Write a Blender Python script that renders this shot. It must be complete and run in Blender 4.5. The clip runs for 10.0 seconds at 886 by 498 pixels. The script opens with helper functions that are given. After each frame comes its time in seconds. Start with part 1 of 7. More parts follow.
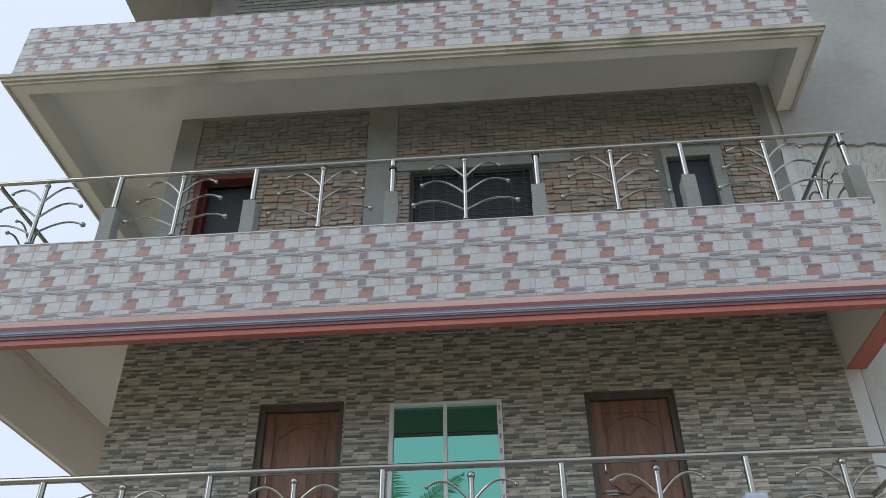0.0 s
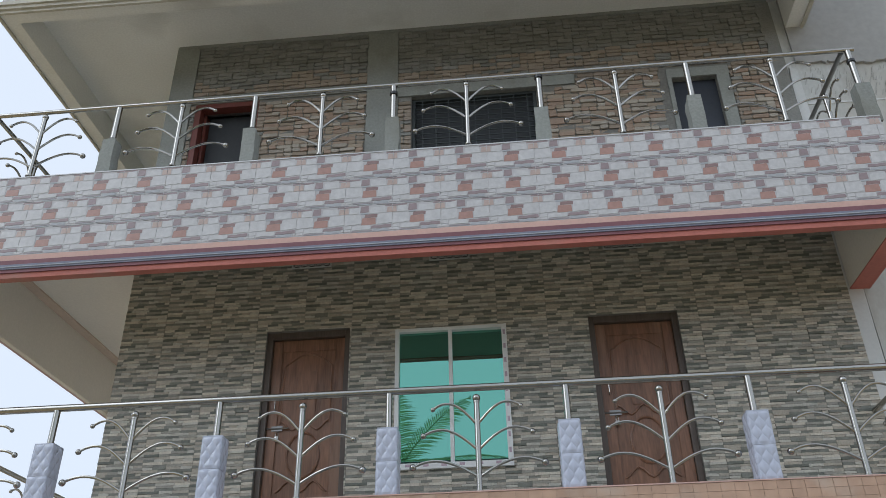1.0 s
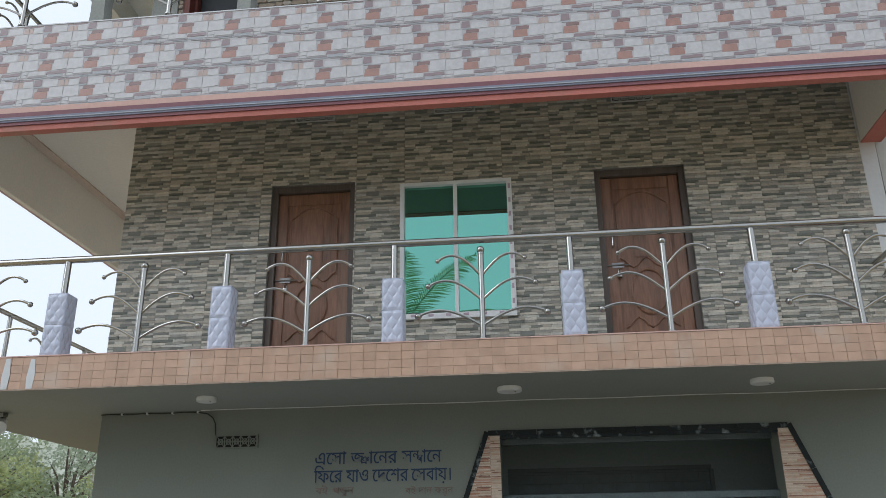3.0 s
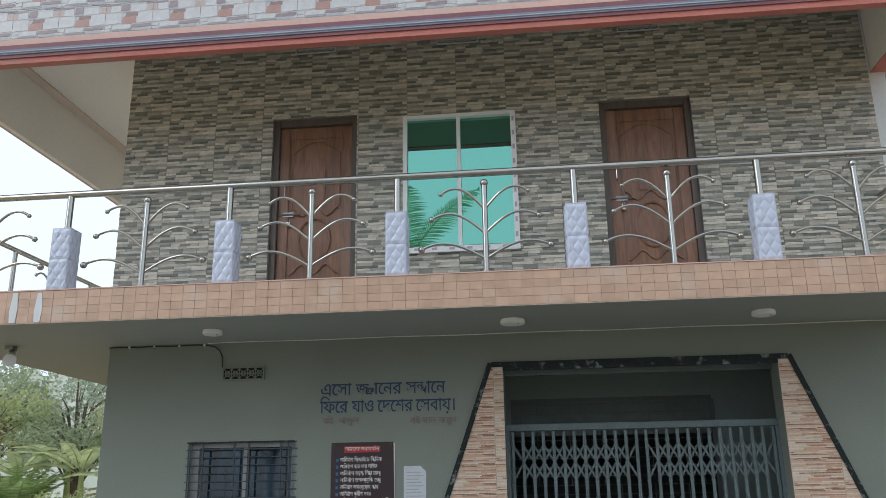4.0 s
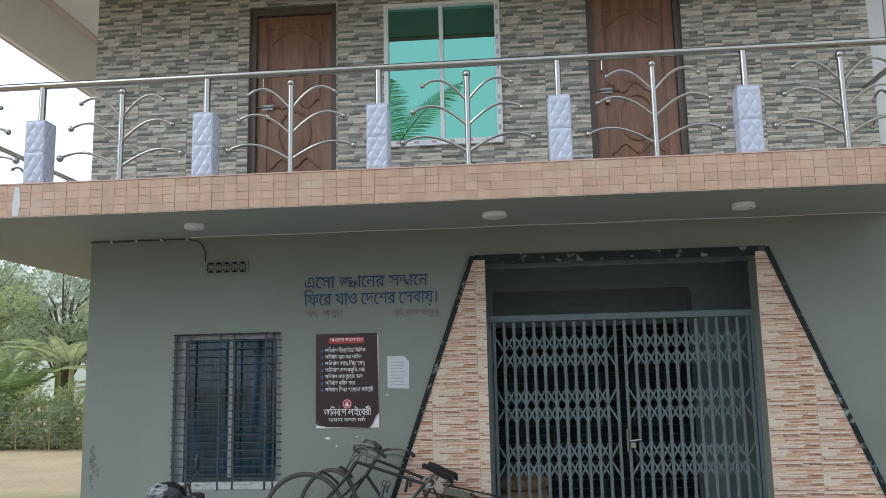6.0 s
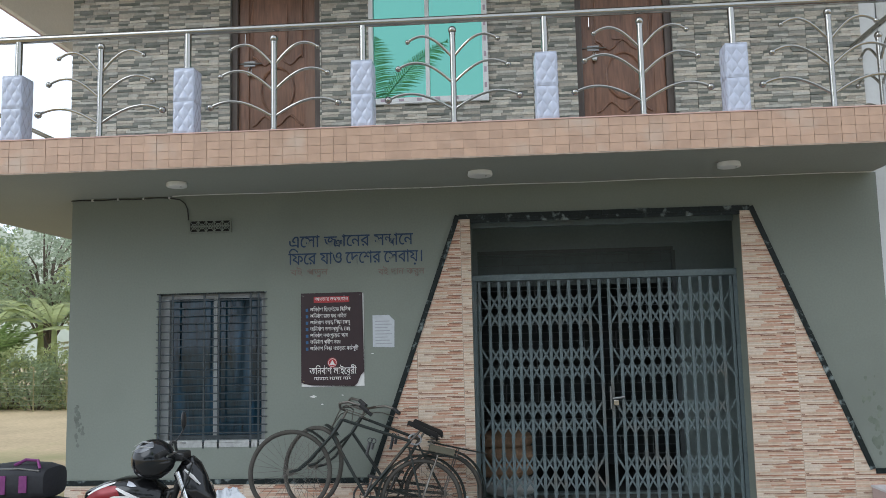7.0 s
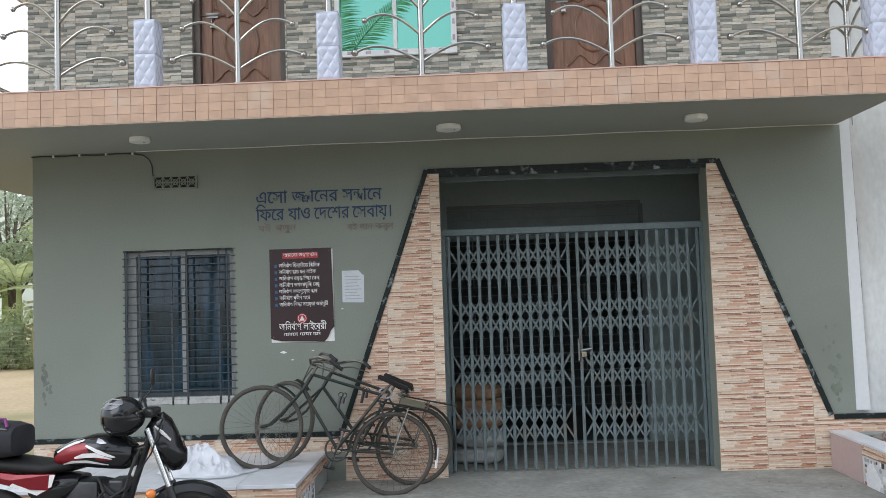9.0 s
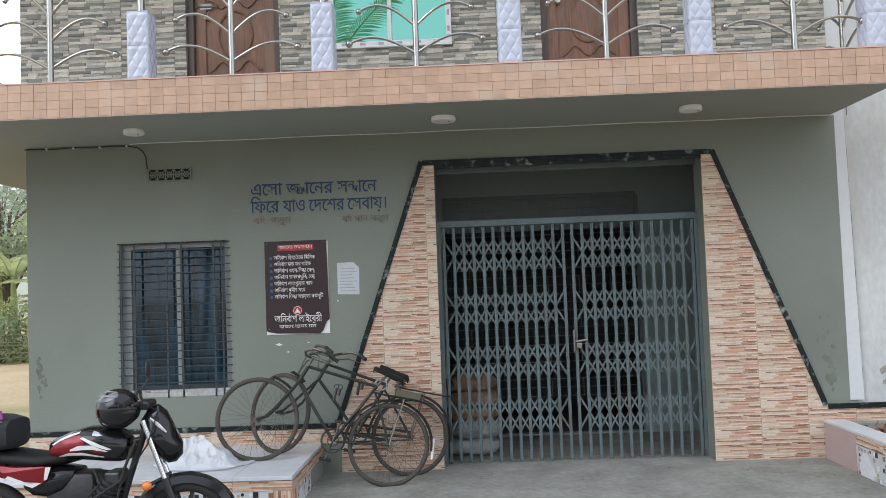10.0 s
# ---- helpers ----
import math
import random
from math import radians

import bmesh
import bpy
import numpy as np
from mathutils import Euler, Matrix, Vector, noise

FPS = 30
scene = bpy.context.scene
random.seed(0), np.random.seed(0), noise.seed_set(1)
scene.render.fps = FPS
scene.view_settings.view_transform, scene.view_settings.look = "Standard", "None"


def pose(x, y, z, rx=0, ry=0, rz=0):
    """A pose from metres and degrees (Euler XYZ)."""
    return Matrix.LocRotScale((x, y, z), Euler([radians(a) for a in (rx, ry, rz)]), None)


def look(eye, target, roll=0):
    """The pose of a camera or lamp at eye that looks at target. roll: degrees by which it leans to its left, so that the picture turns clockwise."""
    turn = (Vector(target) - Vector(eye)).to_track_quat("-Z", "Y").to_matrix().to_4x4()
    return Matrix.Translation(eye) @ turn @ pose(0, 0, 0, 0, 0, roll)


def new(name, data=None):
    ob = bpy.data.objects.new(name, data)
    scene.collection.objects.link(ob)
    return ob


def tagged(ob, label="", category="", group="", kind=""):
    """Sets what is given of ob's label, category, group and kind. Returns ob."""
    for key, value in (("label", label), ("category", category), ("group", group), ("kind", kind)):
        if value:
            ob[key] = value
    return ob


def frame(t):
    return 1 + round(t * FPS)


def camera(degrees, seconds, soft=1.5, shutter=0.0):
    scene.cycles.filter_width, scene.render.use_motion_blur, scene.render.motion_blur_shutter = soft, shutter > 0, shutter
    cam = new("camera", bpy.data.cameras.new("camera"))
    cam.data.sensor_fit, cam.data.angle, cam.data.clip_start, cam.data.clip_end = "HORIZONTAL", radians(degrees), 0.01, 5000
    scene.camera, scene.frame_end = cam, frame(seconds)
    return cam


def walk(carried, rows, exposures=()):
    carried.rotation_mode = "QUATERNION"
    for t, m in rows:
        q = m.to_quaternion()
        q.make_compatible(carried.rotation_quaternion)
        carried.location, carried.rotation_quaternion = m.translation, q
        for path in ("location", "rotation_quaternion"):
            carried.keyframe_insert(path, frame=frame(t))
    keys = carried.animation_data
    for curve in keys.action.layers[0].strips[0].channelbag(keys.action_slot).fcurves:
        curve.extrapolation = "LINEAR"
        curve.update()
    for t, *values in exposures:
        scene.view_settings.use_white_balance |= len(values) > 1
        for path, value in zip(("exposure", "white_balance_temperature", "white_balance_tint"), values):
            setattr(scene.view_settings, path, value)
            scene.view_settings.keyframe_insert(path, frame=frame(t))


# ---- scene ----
cam = camera(56.3, 10.0, 0.8)
PATH = [
    (0, (0.239, -7.706, 1.68), (0.111, -6.078, 2.835), -0.5),
    (0.5, (0.254, -7.697, 1.688), (0.113, -6.02, 2.769), -0.8),
    (1, (0.253, -7.675, 1.683), (0.103, -5.954, 2.691), -1.1),
    (1.5, (0.235, -7.664, 1.672), (0.08, -5.904, 2.608), -1.1),
    (2, (0.254, -7.637, 1.658), (0.084, -5.837, 2.513), -0.8),
    (2.5, (0.262, -7.62, 1.646), (0.084, -5.79, 2.432), -0.6),
    (3.8, (0.264, -7.618, 1.625), (0.068, -5.714, 2.205), -1.2),
    (4, (0.259, -7.605, 1.624), (0.06, -5.695, 2.181), -0.9),
    (4.5, (0.27, -7.596, 1.621), (0.07, -5.669, 2.12), -1.0),
    (5, (0.274, -7.594, 1.615), (0.081, -5.653, 2.054), -1.1),
    (5.5, (0.268, -7.591, 1.604), (0.086, -5.637, 1.989), -1.2),
    (5.7, (0.275, -7.594, 1.603), (0.097, -5.633, 1.958), -1.2),
    (7, (0.26, -7.567, 1.582), (0.125, -5.584, 1.802), -1.3),
    (7.5, (0.261, -7.567, 1.583), (0.146, -5.579, 1.77), -1.4),
    (8, (0.27, -7.569, 1.578), (0.175, -5.578, 1.735), -1.5),
    (8.5, (0.258, -7.566, 1.57), (0.181, -5.572, 1.704), -1.7),
    (9, (0.267, -7.56, 1.575), (0.201, -5.565, 1.686), -1.9),
    (9.5, (0.264, -7.56, 1.571), (0.206, -5.563, 1.671), -2.0),
    (10, (0.27, -7.559, 1.566), (0.214, -5.562, 1.659), -2.1),
]
EXPOSURES = [(0.0, -0.38, 5620, 7), (2.5, -0.29, 5720, 8), (5.0, 0.07, 5620, 6), (7.5, 0.12, 5690, 7), (8.0, 0.24, 5740, 8), (9.0, 0.34, 5820, 9), (10.0, 0.37, 5850, 10)]
walk(cam, [(t, look(eye, target, roll)) for t, eye, target, roll in PATH], EXPOSURES)

# ---- world and light ----
world = bpy.data.worlds.new("overcast")
scene.world = world
world.use_nodes = True
wt = world.node_tree
wbg = wt.nodes["Background"]
sky = wt.nodes.new("ShaderNodeTexSky")
sky.sky_type = "NISHITA"
sky.sun_disc = False
sky.sun_elevation, sky.sun_rotation = radians(36), radians(228)
sky.dust_density, sky.air_density = 4.0, 1.0
haze = wt.nodes.new("ShaderNodeMix")
haze.data_type = "RGBA"
haze.inputs[0].default_value = 0.9
wt.links.new(sky.outputs[0], haze.inputs[6])
haze.inputs[7].default_value = (9.68, 9.72, 9.92, 1)
wt.links.new(haze.outputs[2], wbg.inputs[0])
wbg.inputs[1].default_value = 0.122
sun_data = bpy.data.lights.new("sun", "SUN")
sun_data.energy, sun_data.angle, sun_data.color = 0.8, radians(40), (1.0, 0.98, 0.95)
sun = new("sun", sun_data)
sun.matrix_world = look((-22, -20, 22), (0, 0, 2))


# ---- materials ----
def material(name, colour, rough=0.7, metal=0.0, vary=0.18, grain=30.0, stain=2.0, bump=0.15, dirt=None, dirt_amount=0.0,
             island=0.0, spec=0.5, stretch=(1, 1, 1), per_object=0.0):
    """A procedural surface: grain and stains at two scales, fine relief, and stains of a second colour."""
    m = bpy.data.materials.new(name)
    m.use_nodes = True
    t = m.node_tree
    b = t.nodes["Principled BSDF"]
    b.inputs["Roughness"].default_value, b.inputs["Metallic"].default_value = rough, metal
    b.inputs["Specular IOR Level"].default_value = spec
    geo = t.nodes.new("ShaderNodeNewGeometry")
    mp = t.nodes.new("ShaderNodeMapping")
    mp.inputs["Scale"].default_value = stretch
    t.links.new(geo.outputs["Position"], mp.inputs[0])

    def noise_node(scale, detail):
        n = t.nodes.new("ShaderNodeTexNoise")
        n.inputs["Scale"].default_value, n.inputs["Detail"].default_value = scale, detail
        t.links.new(mp.outputs[0], n.inputs["Vector"])
        return n

    fine, broad = noise_node(grain, 4), noise_node(stain, 5)
    add = t.nodes.new("ShaderNodeMath")
    add.operation = "ADD"
    t.links.new(fine.outputs[0], add.inputs[0])
    t.links.new(broad.outputs[0], add.inputs[1])
    value = add
    if island or per_object:
        src = geo.outputs["Random Per Island"]
        if per_object:
            src = t.nodes.new("ShaderNodeObjectInfo").outputs["Random"]
        mul = t.nodes.new("ShaderNodeMath")
        mul.operation = "MULTIPLY_ADD"
        mul.inputs[1].default_value = (island or per_object)
        t.links.new(src, mul.inputs[0])
        t.links.new(add.outputs[0], mul.inputs[2])
        value = mul
    rng = t.nodes.new("ShaderNodeMapRange")
    rng.inputs["From Min"].default_value, rng.inputs["From Max"].default_value = 0.6, 1.4 + island + per_object
    rng.inputs["To Min"].default_value, rng.inputs["To Max"].default_value = 1 - vary, 1 + vary
    t.links.new(value.outputs[0], rng.inputs[0])
    mul = t.nodes.new("ShaderNodeMix")
    mul.data_type, mul.blend_type = "RGBA", "MULTIPLY"
    mul.inputs[0].default_value = 1
    mul.inputs[6].default_value = (*colour, 1)
    t.links.new(rng.outputs[0], mul.inputs[7])
    out = mul.outputs[2]
    if dirt:
        patch = noise_node(stain * 0.6, 8)
        ramp = t.nodes.new("ShaderNodeMapRange")
        ramp.inputs["From Min"].default_value, ramp.inputs["From Max"].default_value = 0.62 - 0.25 * dirt_amount, 0.75
        t.links.new(patch.outputs[0], ramp.inputs[0])
        mx = t.nodes.new("ShaderNodeMix")
        mx.data_type = "RGBA"
        t.links.new(ramp.outputs[0], mx.inputs[0])
        t.links.new(out, mx.inputs[6])
        mx.inputs[7].default_value = (*dirt, 1)
        out = mx.outputs[2]
    t.links.new(out, b.inputs["Base Color"])
    if bump:
        bp = t.nodes.new("ShaderNodeBump")
        bp.inputs["Strength"].default_value, bp.inputs["Distance"].default_value = bump, 0.01
        t.links.new(fine.outputs[0], bp.inputs["Height"])
        t.links.new(bp.outputs[0], b.inputs["Normal"])
    return m


M = material
# Unseen balcony floor tops, made pale to bounce light up under the slabs.
bounce_floor = M("pale_bounce_floor", (0.62, 0.6, 0.56), 0.4, vary=0.08, grain=20, stain=3, bump=0.03)
wall_paint = M("grey_green_wall_paint", (0.204, 0.222, 0.187), 0.75, vary=0.09, grain=60, stain=0.9, bump=0.08, dirt=(0.165, 0.18, 0.15), dirt_amount=0.3)
soffit_paint = M("grey_soffit_paint", (0.30, 0.315, 0.28), 0.8, vary=0.08, grain=40, stain=0.8, bump=0.06)
soffit_cream = M("cream_soffit_paint", (0.73, 0.70, 0.645), 0.8, vary=0.07, grain=40, stain=0.7, bump=0.06)
soffit_white = M("white_soffit_plaster", (0.78, 0.785, 0.76), 0.85, vary=0.1, grain=40, stain=0.8, bump=0.1, dirt=(0.42, 0.42, 0.38), dirt_amount=0.25)
concrete = M("raw_concrete", (0.27, 0.283, 0.262), 0.9, vary=0.2, grain=35, stain=2.2, bump=0.35, dirt=(0.2, 0.2, 0.17), dirt_amount=0.3)
concrete_smooth = M("smooth_grey_plaster", (0.385, 0.385, 0.375), 0.9, vary=0.14, grain=12, stain=0.9, bump=0.12, dirt=(0.24, 0.24, 0.23), dirt_amount=0.4)
white_plaster = M("stained_white_plaster", (0.57, 0.585, 0.57), 0.85, vary=0.16, grain=25, stain=1.6, bump=0.2, stretch=(1, 1, 0.5), dirt=(0.4, 0.37, 0.31), dirt_amount=0.6)
white_strip = M("white_plaster_strip", (0.63, 0.645, 0.64), 0.8, vary=0.06, grain=25, stain=1.5, bump=0.12)
brick_mats = [M("brick_" + n, c, 0.92, vary=0.25, grain=45, stain=6, bump=0.5, per_object=0.5, island=0.0) for n, c in
              (("tan", (0.33, 0.275, 0.21)), ("rose", (0.325, 0.245, 0.185)), ("dusty", (0.37, 0.335, 0.28)))]
# Grey of smeared mortar, with some overhang shade put into the colour.
brick_grey = M("smeared_shaded_brick", (0.23, 0.232, 0.215), 0.92, vary=0.35, grain=45, stain=4, bump=0.5, island=0.6)
brick_far = M("brick_field", (0.30, 0.255, 0.205), 0.92, vary=0.3, grain=45, stain=4, bump=0.5, island=0.6)
mortar = M("mortar", (0.2, 0.197, 0.18), 0.95, vary=0.3, grain=30, stain=4, bump=0.5)
steel = M("stainless_steel", (0.385, 0.375, 0.345), 0.14, 1.0, vary=0.08, grain=80, stain=4, bump=0.02)
dull_steel = M("dull_steel", (0.3, 0.3, 0.29), 0.4, 1.0, vary=0.15, grain=60, stain=5, bump=0.05)
black_metal = M("black_enamel", (0.02, 0.02, 0.021), 0.3, 0.0, vary=0.1, bump=0.02)
gate_paint = M("blue_grey_gate_paint", (0.115, 0.145, 0.148), 0.5, 0.2, vary=0.25, grain=50, stain=5, bump=0.1, dirt=(0.13, 0.12, 0.10), dirt_amount=0.15)
marble_black = M("black_marble", (0.014, 0.019, 0.018), 0.4, spec=0.2, vary=0.3, grain=20, stain=26, bump=0.02, dirt=(0.26, 0.3, 0.29), dirt_amount=0.18)
marble_white = M("white_marble", (0.6, 0.61, 0.63), 0.3, vary=0.12, grain=9, stain=3, bump=0.02, dirt=(0.45, 0.45, 0.43), dirt_amount=0.2)
salmon = M("salmon_paint", (0.46, 0.16, 0.125), 0.7, vary=0.12, grain=30, stain=2, bump=0.08, dirt=(0.36, 0.2, 0.16), dirt_amount=0.1)
salmon_light = M("pale_salmon_paint", (0.6, 0.4, 0.34), 0.7, vary=0.1, grain=30, stain=2, bump=0.08)
trim_blue = M("slate_blue_paint", (0.19, 0.2, 0.26), 0.6, vary=0.15, grain=30, stain=3, bump=0.08)
trim_mauve = M("mauve_paint", (0.2, 0.085, 0.1), 0.6, vary=0.15, grain=30, stain=3, bump=0.08)
moulding_paint = M("mossy_cream_moulding", (0.52, 0.5, 0.43), 0.8, vary=0.14, grain=30, stain=2.2, bump=0.12, dirt=(0.24, 0.26, 0.17), dirt_amount=0.3)
wood = M("varnished_brown_wood", (0.195, 0.098, 0.056), 0.35, vary=0.5, grain=14, stain=2.4, bump=0.06, stretch=(4, 4, 0.4), dirt=(0.24, 0.15, 0.1), dirt_amount=0.25)
wood_dark = M("dark_door_frame_wood", (0.095, 0.074, 0.06), 0.45, vary=0.3, grain=20, stain=3, bump=0.06, stretch=(4, 4, 0.4))
wood_red = M("red_brown_wood", (0.14, 0.038, 0.027), 0.5, vary=0.25, grain=20, stain=3, bump=0.06, stretch=(4, 4, 0.4))
white_frame = M("white_aluminium", (0.72, 0.73, 0.72), 0.4, vary=0.05, grain=30, stain=3, bump=0.02)
grey_frame = M("grey_window_frame", (0.26, 0.27, 0.265), 0.5, vary=0.15, grain=30, stain=5, bump=0.04)
# Dark colour stands for the gloom of the unlit rooms behind the openings.
room_gloom = M("interior_gloom_paint", (0.07, 0.08, 0.08), 0.9, vary=0.2, grain=8, stain=1, bump=0.05)
hall_paint = M("hall_wall_paint", (0.26, 0.31, 0.30), 0.8, vary=0.1, grain=30, stain=1, bump=0.06)
ground_concrete = M("cement_apron", (0.262, 0.258, 0.23), 0.9, vary=0.34, grain=22, stain=2.6, bump=0.35, dirt=(0.2, 0.196, 0.175), dirt_amount=0.35)
dirt_ground = M("dry_earth", (0.47, 0.36, 0.21), 0.95, vary=0.25, grain=12, stain=0.5, bump=0.4, dirt=(0.25, 0.26, 0.1), dirt_amount=0.25)
rubber = M("rubber", (0.025, 0.024, 0.023), 0.75, vary=0.2, grain=60, stain=8, bump=0.1)
rubber_dusty = M("dusty_tyre_rubber", (0.062, 0.056, 0.046), 0.85, vary=0.25, grain=60, stain=8, bump=0.1)
white_paint = M("white_enamel", (0.78, 0.78, 0.76), 0.35, vary=0.04, bump=0.01)
lettering_blue = M("navy_wall_lettering", (0.02, 0.048, 0.105), 0.7, vary=0.2, grain=40, stain=6, bump=0.03)
lettering_faint = M("faded_brown_lettering", (0.2, 0.155, 0.13), 0.8, vary=0.2, grain=40, stain=12, bump=0.03)

teal_glass = bpy.data.materials.new("teal_reflective_glass")
teal_glass.use_nodes = True
b = teal_glass.node_tree.nodes["Principled BSDF"]
b.inputs["Base Color"].default_value = (0.175, 0.43, 0.345, 1)
b.inputs["Metallic"].default_value, b.inputs["Roughness"].default_value = 0.93, 0.015
# Paler streaks in the colour stand for reflections and the curtain behind.
dark_glass = M("dark_streaked_glass", (0.011, 0.03, 0.045), 0.04, spec=0.5, vary=0.95, grain=9, stain=2.5, bump=0.0, stretch=(5, 1, 0.7), dirt=(0.045, 0.1, 0.16), dirt_amount=0.4)
visor_glass = M("smoked_visor", (0.006, 0.008, 0.01), 0.05, vary=0.1, bump=0.0)


# ---- mesh building ----
class Geo:
    """Collects vertices and faces of one mesh, each face with a material slot."""

    def __init__(self):
        self.v, self.f, self.s = [], [], []

    def add(self, verts, faces, slot=0):
        n = len(self.v)
        self.v += [tuple(p) for p in verts]
        self.f += [tuple(n + i for i in q) for q in faces]
        self.s += [slot] * len(faces)
        return self

    def box(self, x0, x1, y0, y1, z0, z1, slot=0, bevel=0.0):
        if bevel <= 0:
            vs = [(x, y, z) for z in (z0, z1) for y in (y0, y1) for x in (x0, x1)]
            return self.add(vs, [(0, 2, 3, 1), (4, 5, 7, 6), (0, 1, 5, 4), (2, 6, 7, 3), (0, 4, 6, 2), (1, 3, 7, 5)], slot)
        e = min(bevel, (x1 - x0) / 2.01, (y1 - y0) / 2.01, (z1 - z0) / 2.01)
        bm = bmesh.new()
        bmesh.ops.create_cube(bm, size=1)
        for p in bm.verts:
            p.co = Vector((x0 + (p.co.x + 0.5) * (x1 - x0), y0 + (p.co.y + 0.5) * (y1 - y0), z0 + (p.co.z + 0.5) * (z1 - z0)))
        bmesh.ops.bevel(bm, geom=bm.edges[:] + bm.verts[:], offset=e, segments=2, affect="EDGES", profile=0.5)
        return self.bm(bm, slot)

    def bm(self, bm, slot=0, m=None):
        bm.verts.ensure_lookup_table()
        vs = [(m @ p.co if m else p.co.copy()) for p in bm.verts]
        self.add(vs, [[p.index for p in q.verts] for q in bm.faces], slot)
        bm.free()
        return self

    def prism(self, poly, y0, y1, slot=0):
        """A polygon in x, z pushed from y0 (front) to y1."""
        n = len(poly)
        vs = [(x, y0, z) for x, z in poly] + [(x, y1, z) for x, z in poly]
        fs = [tuple(range(n)), tuple(range(2 * n - 1, n - 1, -1))]
        fs += [(i, i + n, (i + 1) % n + n, (i + 1) % n) for i in range(n)]
        return self.add(vs, fs, slot)

    def tube(self, pts, r, n=8, slot=0, close=False, caps=True):
        """A round bar along points; r is one radius or one for each point."""
        pts = [Vector(p) for p in pts]
        k = len(pts)
        rs = r if isinstance(r, (list, tuple)) else [r] * k
        vs, ref = [], None
        for i, p in enumerate(pts):
            a, c = pts[i - 1 if (i or close) else 0], pts[(i + 1) % k if (i < k - 1 or close) else k - 1]
            d = (c - a).normalized()
            if ref is None:
                ref = Vector((0, 0, 1)) if abs(d.z) < 0.9 else Vector((0, 1, 0))
            u = (ref - d * ref.dot(d)).normalized()
            ref, w = u, d.cross(u)
            vs += [p + (u * math.cos(2 * math.pi * j / n) + w * math.sin(2 * math.pi * j / n)) * rs[i] for j in range(n)]
        fs = []
        for i in range(k if close else k - 1):
            o, q = i * n, ((i + 1) % k) * n
            fs += [(o + j, o + (j + 1) % n, q + (j + 1) % n, q + j) for j in range(n)]
        if caps and not close:
            fs += [tuple(range(n - 1, -1, -1)), tuple(range((k - 1) * n, k * n))]
        return self.add(vs, fs, slot)

    def ball(self, c, r, seg=12, rings=8, slot=0, scale=(1, 1, 1)):
        bm = bmesh.new()
        bmesh.ops.create_uvsphere(bm, u_segments=seg, v_segments=rings, radius=r)
        return self.bm(bm, slot, Matrix.Translation(c) @ Matrix.Diagonal((*scale, 1)))

    def ring(self, c, axis, R, r, n=32, k=8, slot=0):
        axis = Vector(axis).normalized()
        u = axis.orthogonal().normalized()
        w = axis.cross(u)
        c = Vector(c)
        return self.tube([c + (u * math.cos(2 * math.pi * i / n) + w * math.sin(2 * math.pi * i / n)) * R for i in range(n)], r, k, slot, close=True)

    def disc(self, a, c, r, n=20, slot=0):
        return self.tube([a, c], r, n, slot)

    def mesh(self, name, mats, smooth=False):
        me = bpy.data.meshes.new(name)
        me.from_pydata(self.v, [], self.f)
        for m in mats if isinstance(mats, (list, tuple)) else [mats]:
            me.materials.append(m)
        me.polygons.foreach_set("material_index", self.s)
        if smooth:
            me.polygons.foreach_set("use_smooth", [True] * len(self.f))
            me.update()
            me.set_sharp_from_angle(angle=radians(40))
        me.update()
        return me


def part(name, geo, mats, parent=None, label="", smooth=False):
    """One mesh object, as a part under a thing or under a part."""
    ob = new(name, geo if isinstance(geo, bpy.types.Mesh) else geo.mesh(name, mats, smooth))
    ob.parent = parent
    return tagged(ob, label)


def thing(name, label, category, group="", kind="", at=None):
    ob = new(name)
    ob.empty_display_size = 0.1
    if at is not None:
        ob.matrix_basis = at
    return tagged(ob, label, category, group, kind)


def structure(name, geo, mats, label, smooth=False):
    return tagged(part(name, geo, mats, None, "", smooth), label, name.split("_")[0], "", "structure")


def wall_with_openings(g, x0, x1, z0, z1, y0, y1, openings, slot=0):
    """A wall facing -y with openings (x0, x1, z0, z1) that go right through."""
    xs = sorted({x0, x1, *[o[0] for o in openings], *[o[1] for o in openings]})
    zs = sorted({z0, z1, *[min(max(o[2], z0), z1) for o in openings], *[min(max(o[3], z0), z1) for o in openings]})
    def solid(i, j):
        if not (0 <= i < len(xs) - 1 and 0 <= j < len(zs) - 1):
            return False
        x, z = (xs[i] + xs[i + 1]) / 2, (zs[j] + zs[j + 1]) / 2
        return not any(o[0] < x < o[1] and o[2] < z < o[3] for o in openings)
    for i in range(len(xs) - 1):
        for j in range(len(zs) - 1):
            if not solid(i, j):
                continue
            a, c, d, e = xs[i], xs[i + 1], zs[j], zs[j + 1]
            g.add([(a, y0, d), (c, y0, d), (c, y0, e), (a, y0, e)], [(0, 1, 2, 3)], slot)
            g.add([(a, y1, d), (c, y1, d), (c, y1, e), (a, y1, e)], [(3, 2, 1, 0)], slot)
            if not solid(i - 1, j):
                g.add([(a, y0, d), (a, y0, e), (a, y1, e), (a, y1, d)], [(0, 1, 2, 3)], slot)
            if not solid(i + 1, j):
                g.add([(c, y0, d), (c, y1, d), (c, y1, e), (c, y0, e)], [(0, 1, 2, 3)], slot)
            if not solid(i, j - 1):
                g.add([(a, y0, d), (a, y1, d), (c, y1, d), (c, y0, d)], [(0, 1, 2, 3)], slot)
            if not solid(i, j + 1):
                g.add([(a, y0, e), (c, y0, e), (c, y1, e), (a, y1, e)], [(0, 1, 2, 3)], slot)
    return g


